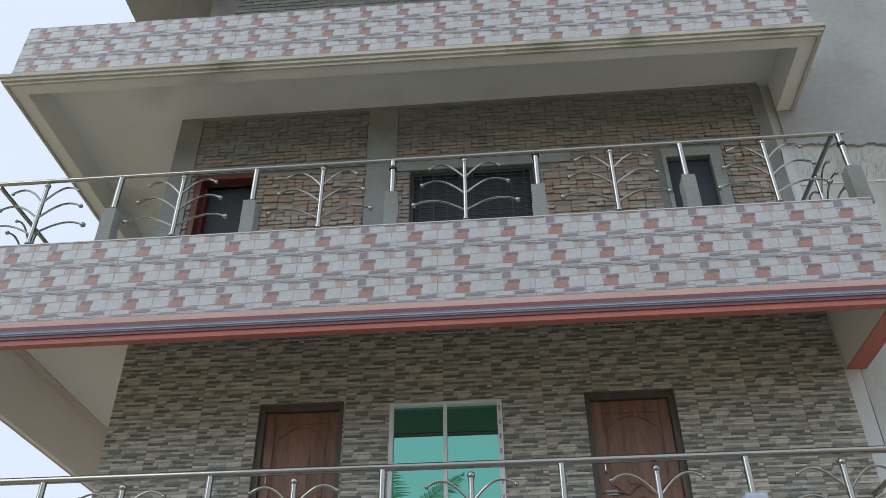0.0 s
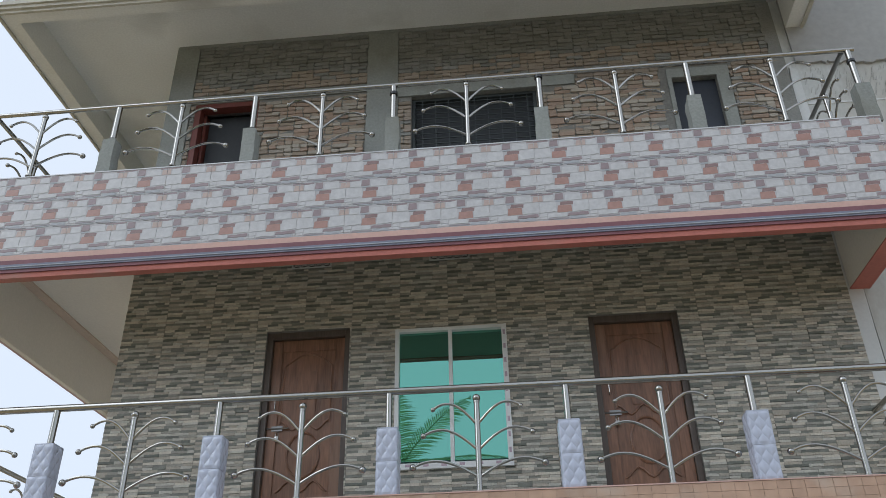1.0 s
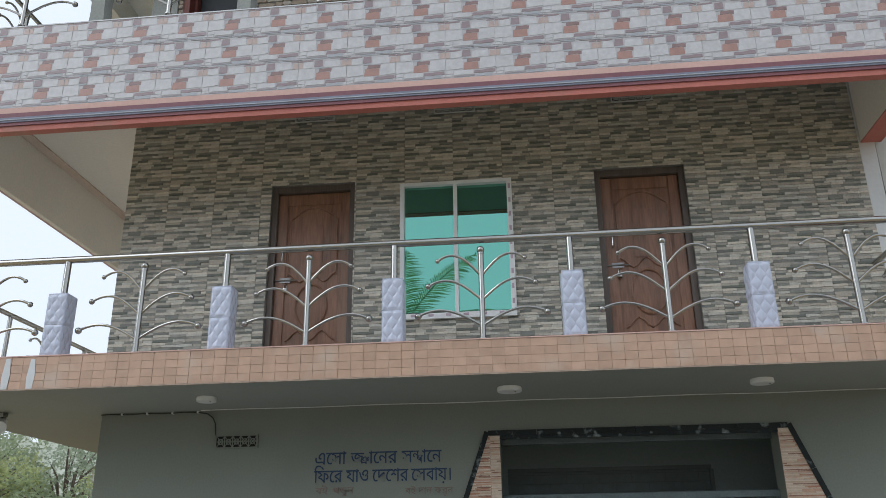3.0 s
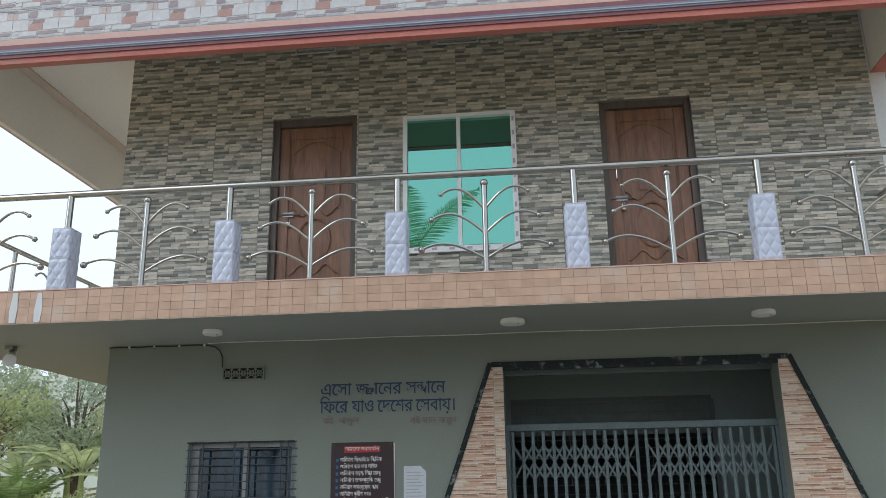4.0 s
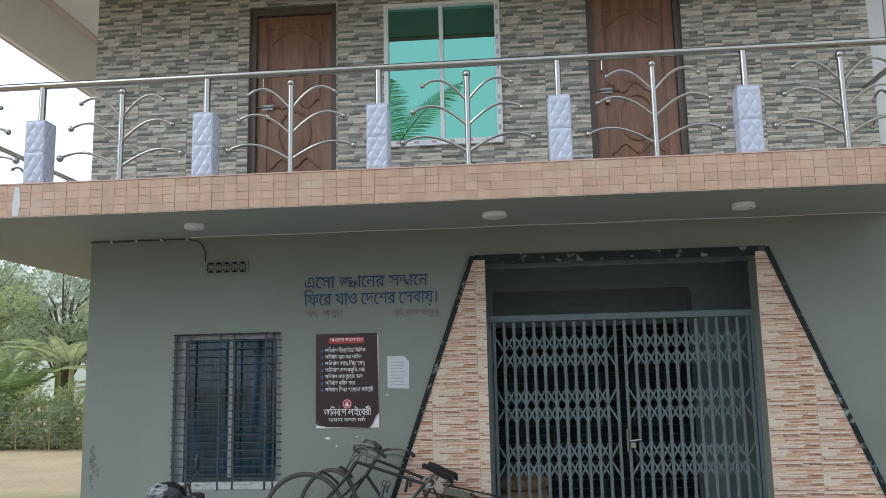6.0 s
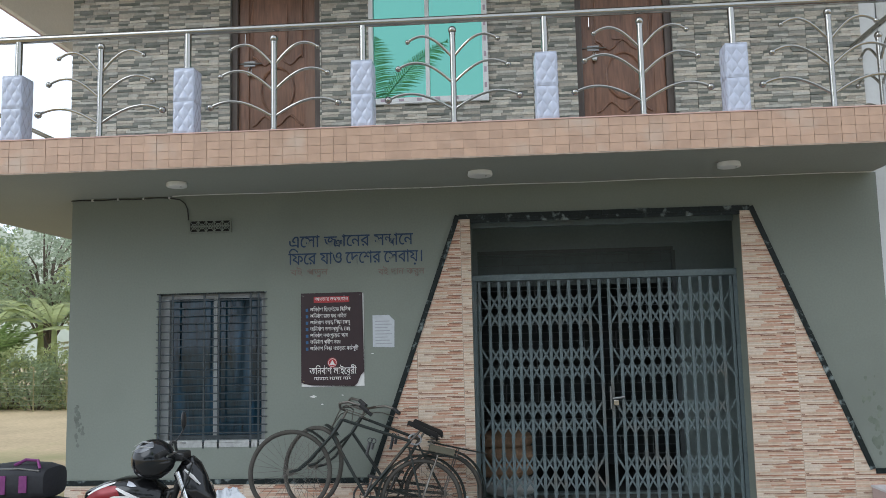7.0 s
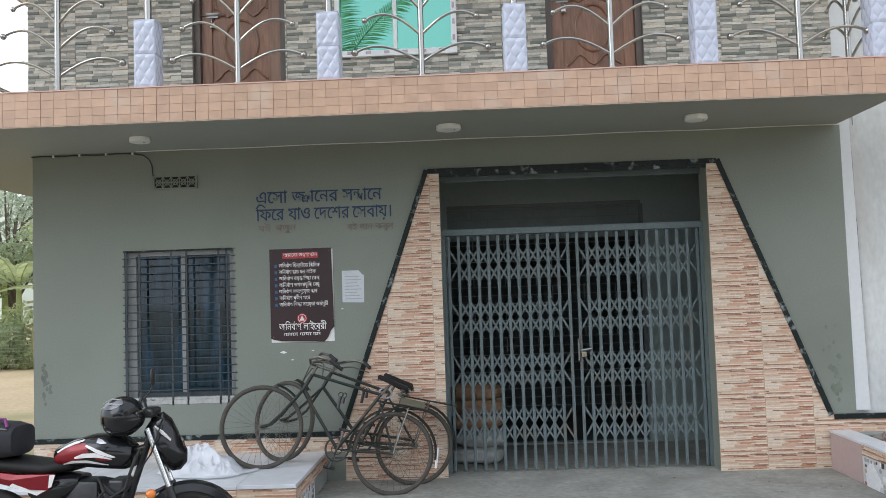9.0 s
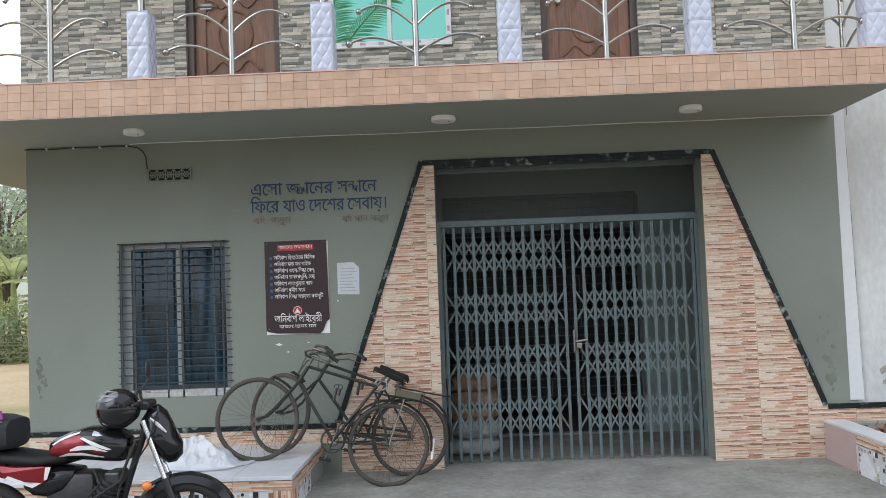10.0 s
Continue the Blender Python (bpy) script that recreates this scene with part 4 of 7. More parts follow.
part("board", Geo().prism([(sx + 0.1, sz + 0.012), (sx + sw - 0.09, sz), (sx + sw - 0.06, sz + 0.03), (sx + sw - 0.03, sz + 0.1), (sx + sw, sz + 0.13), (sx + sw - 0.012, sz + sh), (sx, sz + sh), (sx, sz + 0.04), (sx + 0.02, sz + 0.028)], -0.012, -0.004), sign_brown, sign)
part("backing", Geo().box(sx + 0.002, sx + sw, -0.0038, 0.0, sz, sz + sh - 0.01), sign_white, sign, "white backing sheet")
part("heading", Geo().box(sx + 0.12, sx + 0.45, -0.0145, -0.012, sz + 0.765, sz + 0.82), sign_red, sign)


def word_bars(parent, x, z, lengths, h, mat, y=-0.0125, d=0.002, gap=0.014):
    """Rows of print too small to read: a headline bar with stems, word by word."""
    for w in lengths:
        g = Geo().box(x, x + w, y - d, y, z + h * 0.82, z + h)
        n = max(2, round(w / 0.017))
        for i in range(n):
            a = x + w * (i + 0.2) / n
            lo = z + (0.0 if i % 3 else h * 0.15)
            g.box(a, a + w / n * 0.34, y - d, y, lo, z + h * 0.8)
            if i % 2:
                g.box(a, a + w / n * 0.7, y - d, y, lo, lo + h * 0.2)
        part("print", g, mat, parent)
        x += w + gap


for i in range(7):
    z = sz + 0.685 - 0.0595 * i
    part("mark", Geo().box(sx + 0.045, sx + 0.068, -0.0145, -0.012, z, z + 0.028), sign_blue, sign)
part("emblem", Geo().tube([(sx + 0.29, -0.012, sz + 0.215), (sx + 0.29, -0.0145, sz + 0.215)], 0.045, 24).prism([(sx + 0.265, sz + 0.195), (sx + 0.315, sz + 0.195), (sx + 0.29, sz + 0.24)], -0.0165, -0.0146, 1).ring((sx + 0.29, -0.0146, sz + 0.215), (0, 1, 0), 0.036, 0.0022, 24, 5, 1), [sign_red, sign_white], sign, "round red emblem")
word_bars(sign, sx + 0.12, sz + 0.06, [0.13, 0.11, 0.07], 0.026, sign_white)
for x, z in ((0.02, 0.83), (0.55, 0.83), (0.025, 0.05)):
    part("screw", Geo().tube([(sx + x, -0.012, sz + z), (sx + x, -0.016, sz + z)], 0.006, 8), steel, sign)
paper = thing("notice_paper", "white printed notice pasted on the wall with a torn corner", "notice")
part("sheet", Geo().prism([(-0.918, 1.54), (-0.72, 1.532), (-0.716, 1.78), (-0.74, 1.80), (-0.765, 1.828), (-0.918, 1.828)], -0.004, 0.0), M("notice_paper", (0.52, 0.54, 0.56), 0.8, vary=0.08, grain=30, stain=14, bump=0.1), paper)
ink = M("grey_print", (0.36, 0.37, 0.39), 0.8, vary=0.1)
for k in range(8):
    part("print", Geo().box(-0.895, -0.74 - 0.02 * (k % 3), -0.005, -0.004, 1.565 + 0.029 * k, 1.573 + 0.029 * k), ink, paper)


def lettering(parent, x, z, h, pieces, mat, width, y=-0.002, bold=0.003):
    """Wall lettering; each piece is text in visual order, with its own size and shift where signs are joined."""
    made, pen = [], 0.0
    for body, size, dx, dz, adv in pieces:
        c = bpy.data.curves.new("letters", "FONT")
        c.body, c.size, c.extrude, c.offset = body, size, 0.004, bold
        ob = bpy.data.objects.new("letters", c)
        scene.collection.objects.link(ob)
        bpy.context.view_layer.update()
        me = bpy.data.meshes.new_from_object(ob.evaluated_get(bpy.context.evaluated_depsgraph_get()))
        right = max([v.co.x for v in me.vertices] or [0])
        bpy.data.objects.remove(ob)
        made.append((me, pen + dx, dz))
        pen += right + dx if adv is None else adv
    k = width / pen
    for me, px, pz in made:
        me.materials.clear()
        me.materials.append(mat)
        o = part("letter", me, None, parent)
        o.matrix_basis = Matrix.Translation((x + px * k, y, z + pz * h)) @ Matrix.Diagonal((k, 1, h, 1)) @ pose(0, 0, 0, 90)


def joined(body):
    """Splits a row of sign text into runs, stacking the joined consonants."""
    def width(text):
        c = bpy.data.curves.new("gauge", "FONT")
        ob = bpy.data.objects.new("gauge", c)
        scene.collection.objects.link(ob)
        w = []
        for t in (text + "\u09b2", "\u09b2"):
            c.body = t
            bpy.context.view_layer.update()
            w.append(ob.dimensions.x)
        bpy.data.objects.remove(ob)
        return w[0] - w[1]

    out, run, i = [], "", 0
    while i < len(body):
        ch = body[i]
        nxt = body[i + 1] if i + 1 < len(body) else ""
        if nxt != "\u09cd" or i + 2 >= len(body):
            run, i = run + ch, i + 1
            continue
        if run:
            out.append((run, 1, 0.0, 0, width(run)))
            run = ""
        low = body[i + 2]
        if ch == "\u09b0":
            out += [(low, 1, 0.0, 0, width(low)), ("/", 0.42, -0.24, 0.62, 0.0)]
        elif low == "\u09b0":
            out += [(ch, 1, 0.0, 0, width(ch)), ("~", 0.6, -0.46, -0.28, 0.0)]
        elif low == "\u09af":
            out += [(ch, 1, 0.0, 0, width(ch)), (low, 0.8, -0.02, 0.1, 0.8 * width(low))]
        else:
            out += [(ch, 0.85, 0.0, 0.1, 0.85 * width(ch)), (low, 0.6, -0.3, -0.1, 0.12)]
        i += 3
        if body[i:i + 2] == "\u09cd\u09b0":
            out.append(("~", 0.6, -0.42, -0.3, 0.0))
            i += 2
    return out + ([(run, 1, 0.0, 0, None)] if run else [])


words = thing("wall_lettering", "two rows of navy blue painted lettering on the grey-green wall", "lettering")
lettering(words, -1.70, 2.475, 0.165, [("এেসা", 1, 0, 0, None), ("জ", 0.92, 0.3, 0, None), ("ঞ", 0.62, -0.25, -0.02, None), ("া", 1, -0.02, 0, None), ("েনর", 1, -0.02, 0, None),
                                       ("স", 1, 0.3, 0, None), ("ন", 0.7, -0.01, 0.18, 0.36), ("ধ", 0.66, -0.12, -0.06, None), ("ােন", 1, -0.02, 0, None)], lettering_blue, 1.17)
lettering(words, -1.70, 2.315, 0.165, [("িফের", 1, 0, 0, None), ("যাও", 1, 0.3, 0, None), ("েদেশর", 1, 0.3, 0, None), ("েসবায়।", 1, 0.22, 0, None)], lettering_blue, 1.25)
faint = thing("faded_lettering", "faded brown painted lettering under the blue rows", "lettering")
lettering(faint, -1.68, 2.215, 0.085, [("বই", 1, 0, 0, None), ("পড়ুন", 1, 0.4, 0, None)], lettering_faint, 0.35)
lettering(faint, -0.86, 2.20, 0.085, [("বই", 1, 0, 0, None), ("দান", 1, 0.3, 0, None), ("করুন", 1, 0.3, 0, None)], lettering_faint, 0.43)

lettering(sign, sx + 0.13, sz + 0.782, 0.047, joined("আমােদর অঙ্গসংগঠন"), sign_white, 0.31, -0.0125, 0.0)
ROWS = (("অিনর্বাণ িফ্র ফ্রাইেড িক্লিনক", 0.38), ("অিনর্বাণ ব্লাড ফর লাইফ", 0.34), ("অিনর্বাণ বয়স্ক িশক্ষা েকন্দ্র", 0.375), ("অিনর্বাণ তথ্য প্রযুিক্ত েকন্দ্র", 0.375),
        ("অিনর্বাণ ল্যাংগুেয়জ ক্লাব", 0.35), ("অিনর্বাণ প্রবীণ সংঘ", 0.283), ("অিনর্বাণ িশক্ষা সহায়তা কর্মসূচী", 0.447))
for i, (body, wide) in enumerate(ROWS):
    lettering(sign, sx + 0.085, sz + 0.686 - 0.0595 * i, 0.05, joined(body), sign_white, wide, -0.0125, 0.0)
lettering(sign, sx + 0.078, sz + 0.112, 0.09, joined("অিনর্বাণ লাইেব্ররী"), sign_white, 0.435, -0.0125, 0.006)
soot = M("grey_soot_smudge", (0.14, 0.15, 0.128), 0.9, vary=0.35, grain=18, stain=7, bump=0.08)
damp_mark = M("damp_green_mark", (0.165, 0.185, 0.145), 0.85, vary=0.3, grain=18, stain=6, bump=0.08)
rng = random.Random(23)
for name, label, mat, spots in (("soot_smudge", "thin grey soot smudges on the painted wall", soot, [(-3.72 + abs(rng.gauss(0, 0.035)), 0.9 + rng.gauss(0, 0.09), rng.uniform(0.006, 0.02)) for k in range(26)]),
                                ("damp_mark", "damp greenish marks low on the painted wall", damp_mark, [(3.5 + rng.gauss(0, 0.09), 0.5 + abs(rng.gauss(0, 0.28)), rng.uniform(0.006, 0.03)) for k in range(40)])):
    stain = thing(name, label, "stain")
    for k, (x, z, r) in enumerate(spots):
        if LEFT + 0.03 < x - r and x + r < 3.56 and (x < 0 or x - r > 3.44 - (z - r - 0.41) * 0.38 + 0.07):
            part("mark", Geo().prism([(x + r * rng.uniform(0.6, 1.3) * math.cos(j * 0.63), z + r * rng.uniform(0.8, 2.0) * math.sin(j * 0.63)) for j in range(10)], -0.0006 - 0.00004 * k, 0.0), mat, stain)
for x, z, r in ((-1.47, 1.1, 0.03), (-1.39, 1.03, 0.014), (-0.92, 1.48, 0.012), (-1.2, 1.11, 0.012)):
    tagged(part("paper_scrap", Geo().prism([(x + r * (1 + 0.3 * math.sin(k * 5)) * math.cos(k * 0.785), z + 0.35 * r * (1 + 0.3 * math.cos(k * 3)) * math.sin(k * 0.785)) for k in range(8)], -0.003, 0.0), sign_white),
           "torn scrap of white paper stuck to the wall", "paper scrap", "paper scraps on the wall")

# ---- bicycles ----
bike_green = M("worn_dark_green_enamel", (0.022, 0.027, 0.023), 0.45, 0.2, vary=0.4, grain=30, stain=10, bump=0.1, dirt=(0.07, 0.05, 0.033), dirt_amount=0.25)
dark_steel = M("oily_dark_steel", (0.09, 0.085, 0.08), 0.5, 0.8, vary=0.3, grain=30, stain=10, bump=0.1)
old_chrome = M("tarnished_chrome", (0.17, 0.155, 0.135), 0.42, 0.9, vary=0.3, grain=30, stain=10, bump=0.08)
saddle_black = M("black_saddle_vinyl", (0.014, 0.0135, 0.013), 0.6, spec=0.3, vary=0.15, bump=0.08)


def wheel(parent, c, axis, R, name="wheel"):
    """A spoked bicycle wheel with tyre, rim and hub."""
    axis = Vector(axis).normalized()
    c = Vector(c)
    w = part(name, Geo().ring(c, axis, R - 0.03, 0.009, 40, 8), old_chrome, parent, "tarnished rim with thin spokes", True)
    part("tyre", Geo().ring(c, axis, R - 0.0195, 0.0195, 48, 10), rubber_dusty, w, "dusty tyre", True)
    part("hub", Geo().tube([c - axis * 0.045, c + axis * 0.045], 0.017, 12).tube([c - axis * 0.035, c - axis * 0.03], 0.03, 12).tube([c + axis * 0.03, c + axis * 0.035], 0.03, 12), old_chrome, w, smooth=True)
    u = axis.orthogonal().normalized()
    v = axis.cross(u)
    sp = Geo()
    for k in range(32):
        a = 2 * math.pi * k / 32
        q = a + (0.5 if k % 4 < 2 else -0.5)
        s = 0.032 if k % 2 else -0.032
        sp.tube([c + axis * s + (u * math.cos(q) + v * math.sin(q)) * 0.028, c + (u * math.cos(a) + v * math.sin(a)) * (R - 0.035)], 0.0013, 4, caps=False)
    part("spoke_set", sp, old_chrome, w)
    return w


def bicycle(rear, front, lean, steer, R, label, frame_mat, extra, seat_top, head_t, back):
    """An old roadster standing on its rear and front contact points; lean in degrees towards +y."""
    b = thing("bicycle", label, "bicycle", "bicycles on the bench")
    rear, front = Vector(rear), Vector(front)
    f = (front - rear).normalized()
    side = f.cross(Vector((0, 0, 1))).normalized()      # the bicycle's right
    up = side.cross(f).normalized()
    up = (up * math.cos(radians(lean)) - side * math.sin(radians(lean)) * (1 if side.y < 0 else -1)).normalized()
    side = f.cross(up).normalized()
    L = (front - rear).length
    P = lambda x, z, s=0.0: rear + f * x + up * z + side * s
    wheel(b, P(0, R), side, R, "rear_wheel")
    ang = radians(steer)
    fdir = (f * math.cos(ang) + side * math.sin(ang)).normalized()
    fside = fdir.cross(up).normalized()
    wheel(b, P(L, R), fside, R, "front_wheel")
    bb, head_b = (0.465, 0.29), (head_t[0] + 0.05, head_t[1] - 0.14)
    fr = Geo()
    for a, c, r in ((bb, seat_top, 0.014), (seat_top, head_t, 0.013), (bb, head_b, 0.014), (head_t, head_b, 0.0165)):
        fr.tube([P(*a), P(*c)], r, 10)
    frame_o = part("frame", fr, frame_mat, b, smooth=True)
    for s in (-0.055, 0.055):
        part("stay", Geo().tube([P(0, R, s), P(bb[0] - 0.03, bb[1], s * 0.5)], 0.009, 8), frame_mat, frame_o, smooth=True)
        part("stay", Geo().tube([P(0, R, s), P(seat_top[0], seat_top[1] - 0.05, s * 0.3)], 0.008, 8), frame_mat, frame_o, smooth=True)
        part("fork_blade", Geo().tube([P(head_b[0], head_b[1], s * 0.6), P(head_b[0] + (L - head_b[0]) * 0.5, head_b[1] + (R - head_b[1]) * 0.66, 0) + fside * s, P(head_b[0] + (L - head_b[0]) * 0.75, head_b[1] + (R - head_b[1]) * 0.9, 0) + fside * s, P(L, R, 0) + fside * s], 0.011, 8), frame_mat, frame_o, smooth=True)
        part("carrier_strut", Geo().tube([P(0, R, s * 1.15), P(-0.05, 0.74, s * 1.2)], 0.006, 6), old_chrome, frame_o, smooth=True)
    for cx, sd, nm, a0, a1 in ((0.0, side, "rear_mudguard", -0.15, 3.1), (L, fside, "front_mudguard", 1.7, 2.2)):
        fd = f if cx == 0 else fdir
        arc = [P(cx, R) + (fd * math.cos(a0 + (a1 - a0) * k / 20) + up * math.sin(a0 + (a1 - a0) * k / 20)) * (R + 0.022) for k in range(21)]
        g = Geo()
        for j in range(20):
            p, q = arc[j], arc[j + 1]
            rp, rq = (p - P(cx, R)).normalized() * 0.011, (q - P(cx, R)).normalized() * 0.011
            for s in (1, -1):
                vs = [p + rp, q + rq, q + sd * 0.03 * s - rq * 0.6, p + sd * 0.03 * s - rp * 0.6]
                vs2 = [x + (rp * -0.25) for x in vs]
                g.add(vs + vs2, [(0, 1, 2, 3), (7, 6, 5, 4), (2, 6, 7, 3), (0, 4, 5, 1)])
        part(nm, g, frame_mat, b, smooth=True)
    # handlebar, grips and brake rods
    hb = P(head_t[0] - 0.02, head_t[1] + 0.08)
    bar = [hb + fside * s * 0.23 - fdir * x + up * z for s, x, z in ((-1, 0.2, 0.02), (-1.02, 0.12, 0.055), (-1, 0.02, 0.06), (-0.8, -0.05, 0.035), (-0.4, -0.05, 0.01), (0, -0.02, 0.0), (0.4, -0.05, 0.01), (0.8, -0.05, 0.035), (1, 0.02, 0.06), (1.02, 0.12, 0.055), (1, 0.2, 0.02))]
    hbar = part("handlebar", Geo().tube(bar, 0.0115, 8).tube([P(*head_t), hb], 0.012, 8), old_chrome, b, "tarnished handlebar", True)
    for a, c in ((bar[0], bar[1]), (bar[10], bar[9])):
        part("grip", Geo().tube([a, c], 0.0165, 10), rubber, hbar, "black rubber grip", True)
    for s in (-1, 1):
        part("brake_lever", Geo().tube([hb + fside * s * 0.25 - fdir * 0.18 - up * 0.02, hb + fside * s * 0.25 + fdir * 0.02 + up * 0.0, hb + fside * s * 0.1 + fdir * 0.05 - up * 0.03, P(head_b[0] + 0.02, head_b[1] + 0.06)], 0.0045, 6), old_chrome, hbar, smooth=True)
    # saddle
    sd = Geo()
    prof = ((-0.135, 0.06, -0.01), (-0.12, 0.09, 0.015), (-0.04, 0.07, 0.008), (0.05, 0.032, 0.004), (0.13, 0.022, 0.0), (0.145, 0.012, -0.015))
    vs, fs = [], []
    for x, w, z in prof:
        for s, dz in ((-1, -0.012 - 0.16 * w), (-0.8, -0.004), (0, 0.012), (0.8, -0.004), (1, -0.012 - 0.16 * w)):
            vs.append(P(seat_top[0] - back + x, seat_top[1] + 0.12 + z + dz + 0.25 * x, s * w))
    for i in range(len(prof) - 1):
        for j in range(4):
            a = i * 5 + j
            fs.append((a, a + 1, a + 6, a + 5))
    sd.add(vs, fs).add([p - up * 0.012 for p in vs], [q[::-1] for q in fs])
    saddle = part("saddle", sd, saddle_black, b, "black vinyl saddle on coil springs", True)
    part("seat_pillar", Geo().tube([P(*seat_top), P(seat_top[0] - back * 0.7, seat_top[1] + 0.1)], 0.011, 8), old_chrome, saddle, smooth=True)
    for s in (-0.06, 0.06):
        coil = [P(seat_top[0] - back - 0.09 + 0.022 * math.cos(k * 0.9), seat_top[1] + 0.0 + 0.0035 * k, s + 0.022 * math.sin(k * 0.9)) for k in range(26)]
        part("spring", Geo().tube(coil, 0.004, 5), old_chrome, saddle, smooth=True)
    # drive
    c = P(*bb)
    part("crank", Geo().ring(c + side * 0.05, side, 0.095, 0.009, 28, 6).ring(c + side * 0.05, side, 0.045, 0.004, 20, 5)
         .tube([c + side * 0.05 + f * 0.085 * math.cos(1.0), c + side * 0.05 - f * 0.085 * math.cos(1.0)], 0.005, 5)
         .tube([c + side * 0.06, c + side * 0.065 - up * 0.165 + f * 0.03], 0.009, 6).tube([c - side * 0.06, c - side * 0.065 + up * 0.165 - f * 0.03], 0.009, 6), dark_steel, b, smooth=True)
    for s, z in ((1, -0.165), (-1, 0.165)):
        q = c + side * 0.11 * s + up * z + f * 0.03 * s
        part("pedal", Geo().tube([q - f * 0.045 - side * 0.035, q + f * 0.045 - side * 0.035, q + f * 0.045 + side * 0.035, q - f * 0.045 + side * 0.035], 0.011, 6, close=True), rubber, b, smooth=True)
    part("chain_case", Geo().tube([c + side * 0.05 + up * 0.075, P(0, R + 0.035, 0.05)], 0.012, 6).tube([c + side * 0.05 - up * 0.075, P(0, R - 0.035, 0.05)], 0.006, 6), frame_mat, b, smooth=True)
    # carrier
    rack = Geo()
    for s in (-0.07, 0.0, 0.07):
        rack.tube([P(0.22, 0.745, s), P(-0.30, 0.745, s)], 0.006, 6)
    for x in (0.2, 0.05, -0.1, -0.28):
        rack.tube([P(x, 0.748, -0.075), P(x, 0.748, 0.075)], 0.006, 6)
    part("carrier", rack, frame_mat, b, smooth=True)
    if extra:
        bx = Geo()
        vs = [P(x, z, s) for z in (0.755, 0.81) for s in (-0.08, 0.08) for x in (-0.18, 0.03)]
        bx.add(vs, [(0, 2, 3, 1), (4, 5, 7, 6), (0, 1, 5, 4), (2, 6, 7, 3), (0, 4, 6, 2), (1, 3, 7, 5)])
        part("carrier_pad", bx, M("olive_carrier_pad", (0.10, 0.09, 0.06), 0.8, vary=0.2, bump=0.2), b, "olive padded carrier seat")
        part("mudguard_flap", Geo().tube([P(-R - 0.02, R + 0.12), P(-R - 0.035, R - 0.05)], 0.012, 6), white_paint, b, "white reflector strip", True)
        loop = [P(0.16 + 0.055 * math.cos(k * 0.8), 0.825 + 0.045 * math.sin(k * 0.8), 0.075 + 0.006 * (k % 7)) for k in range(36)]
        part("strap", Geo().tube(loop, 0.007, 5), M("striped_luggage_strap", (0.45, 0.46, 0.48), 0.7, vary=0.5, grain=70, stain=60, bump=0.1), b, "black and white coiled strap", True)
    for k, lk in enumerate((0.0, 0.03)):
        part("padlock", Geo().ring(P(0.5 + lk, 0.735, 0.03), side, 0.02, 0.004, 14, 5).tube([P(0.5 + lk, 0.665 - 0.05 * k, 0.03), P(0.5 + lk, 0.72, 0.03)], 0.013, 8), black_metal, b, smooth=True)
    return b


bicycle((-0.36, -0.24, -0.07), (-1.47, -0.42, 0.2), 5, 42, 0.345, "old dark bicycle leaning against the wall, front wheel on the bench", bike_green, False, (0.3, 0.75), (0.84, 0.83), 0.06)
bicycle((-0.52, -0.60, -0.07), (-1.59, -0.74, 0.2), 8, 4, 0.345, "worn green bicycle with padded carrier, front wheel on the bench", bike_green, True, (0.2, 0.80), (0.80, 0.85), 0.09)

# ---- motorcycle ----
gloss_black = M("gloss_black_paint", (0.012, 0.012, 0.013), 0.12, vary=0.1, grain=10, bump=0.01)
gloss_red = M("metallic_dark_red_paint", (0.20, 0.012, 0.018), 0.2, 0.25, vary=0.1, grain=12, bump=0.01)
decal_white = M("white_decal", (0.72, 0.70, 0.68), 0.3, vary=0.04, bump=0.01)
amber = M("amber_lens", (0.75, 0.22, 0.05), 0.2, vary=0.05, bump=0.01)
engine_grey = M("cast_engine_grey", (0.07, 0.07, 0.073), 0.4, 0.5, vary=0.3, bump=0.1)
chrome = M("bright_chrome", (0.75, 0.75, 0.75), 0.12, 1.0, vary=0.03, bump=0.01)


def loft(sections, n=20, power=2.4):
    """A smooth skin through oval sections (x, z, half width, half height) along x."""
    g = Geo()
    vs, fs = [], []
    for x, z, w, h in sections:
        for k in range(n):
            a = 2 * math.pi * k / n
            c, s = math.cos(a), math.sin(a)
            vs.append((x, w * math.copysign(abs(c) ** (2 / power), c), z + h * math.copysign(abs(s) ** (2 / power), s)))
    for i in range(len(sections) - 1):
        for k in range(n):
            fs.append((i * n + k, i * n + (k + 1) % n, (i + 1) * n + (k + 1) % n, (i + 1) * n + k))
    fs += [tuple(range(n - 1, -1, -1)), tuple(range((len(sections) - 1) * n, len(sections) * n))]
    return g.add(vs, fs)


def side_plate(poly, y, d, bulge=0.0):
    """A thin curved decal or cover in the x, z plane on the side y."""
    g = Geo()
    n = len(poly)
    cx, cz = sum(p[0] for p in poly) / n, sum(p[1] for p in poly) / n
    vs = [(x, y, z) for x, z in poly] + [(x, y + d, z) for x, z in poly] + [(cx, y - bulge, cz)]
    fs = [(i, (i + 1) % n, 2 * n) for i in range(n)] + [(i, i + n, (i + 1) % n + n, (i + 1) % n) for i in range(n)]
    return g.add(vs, fs)


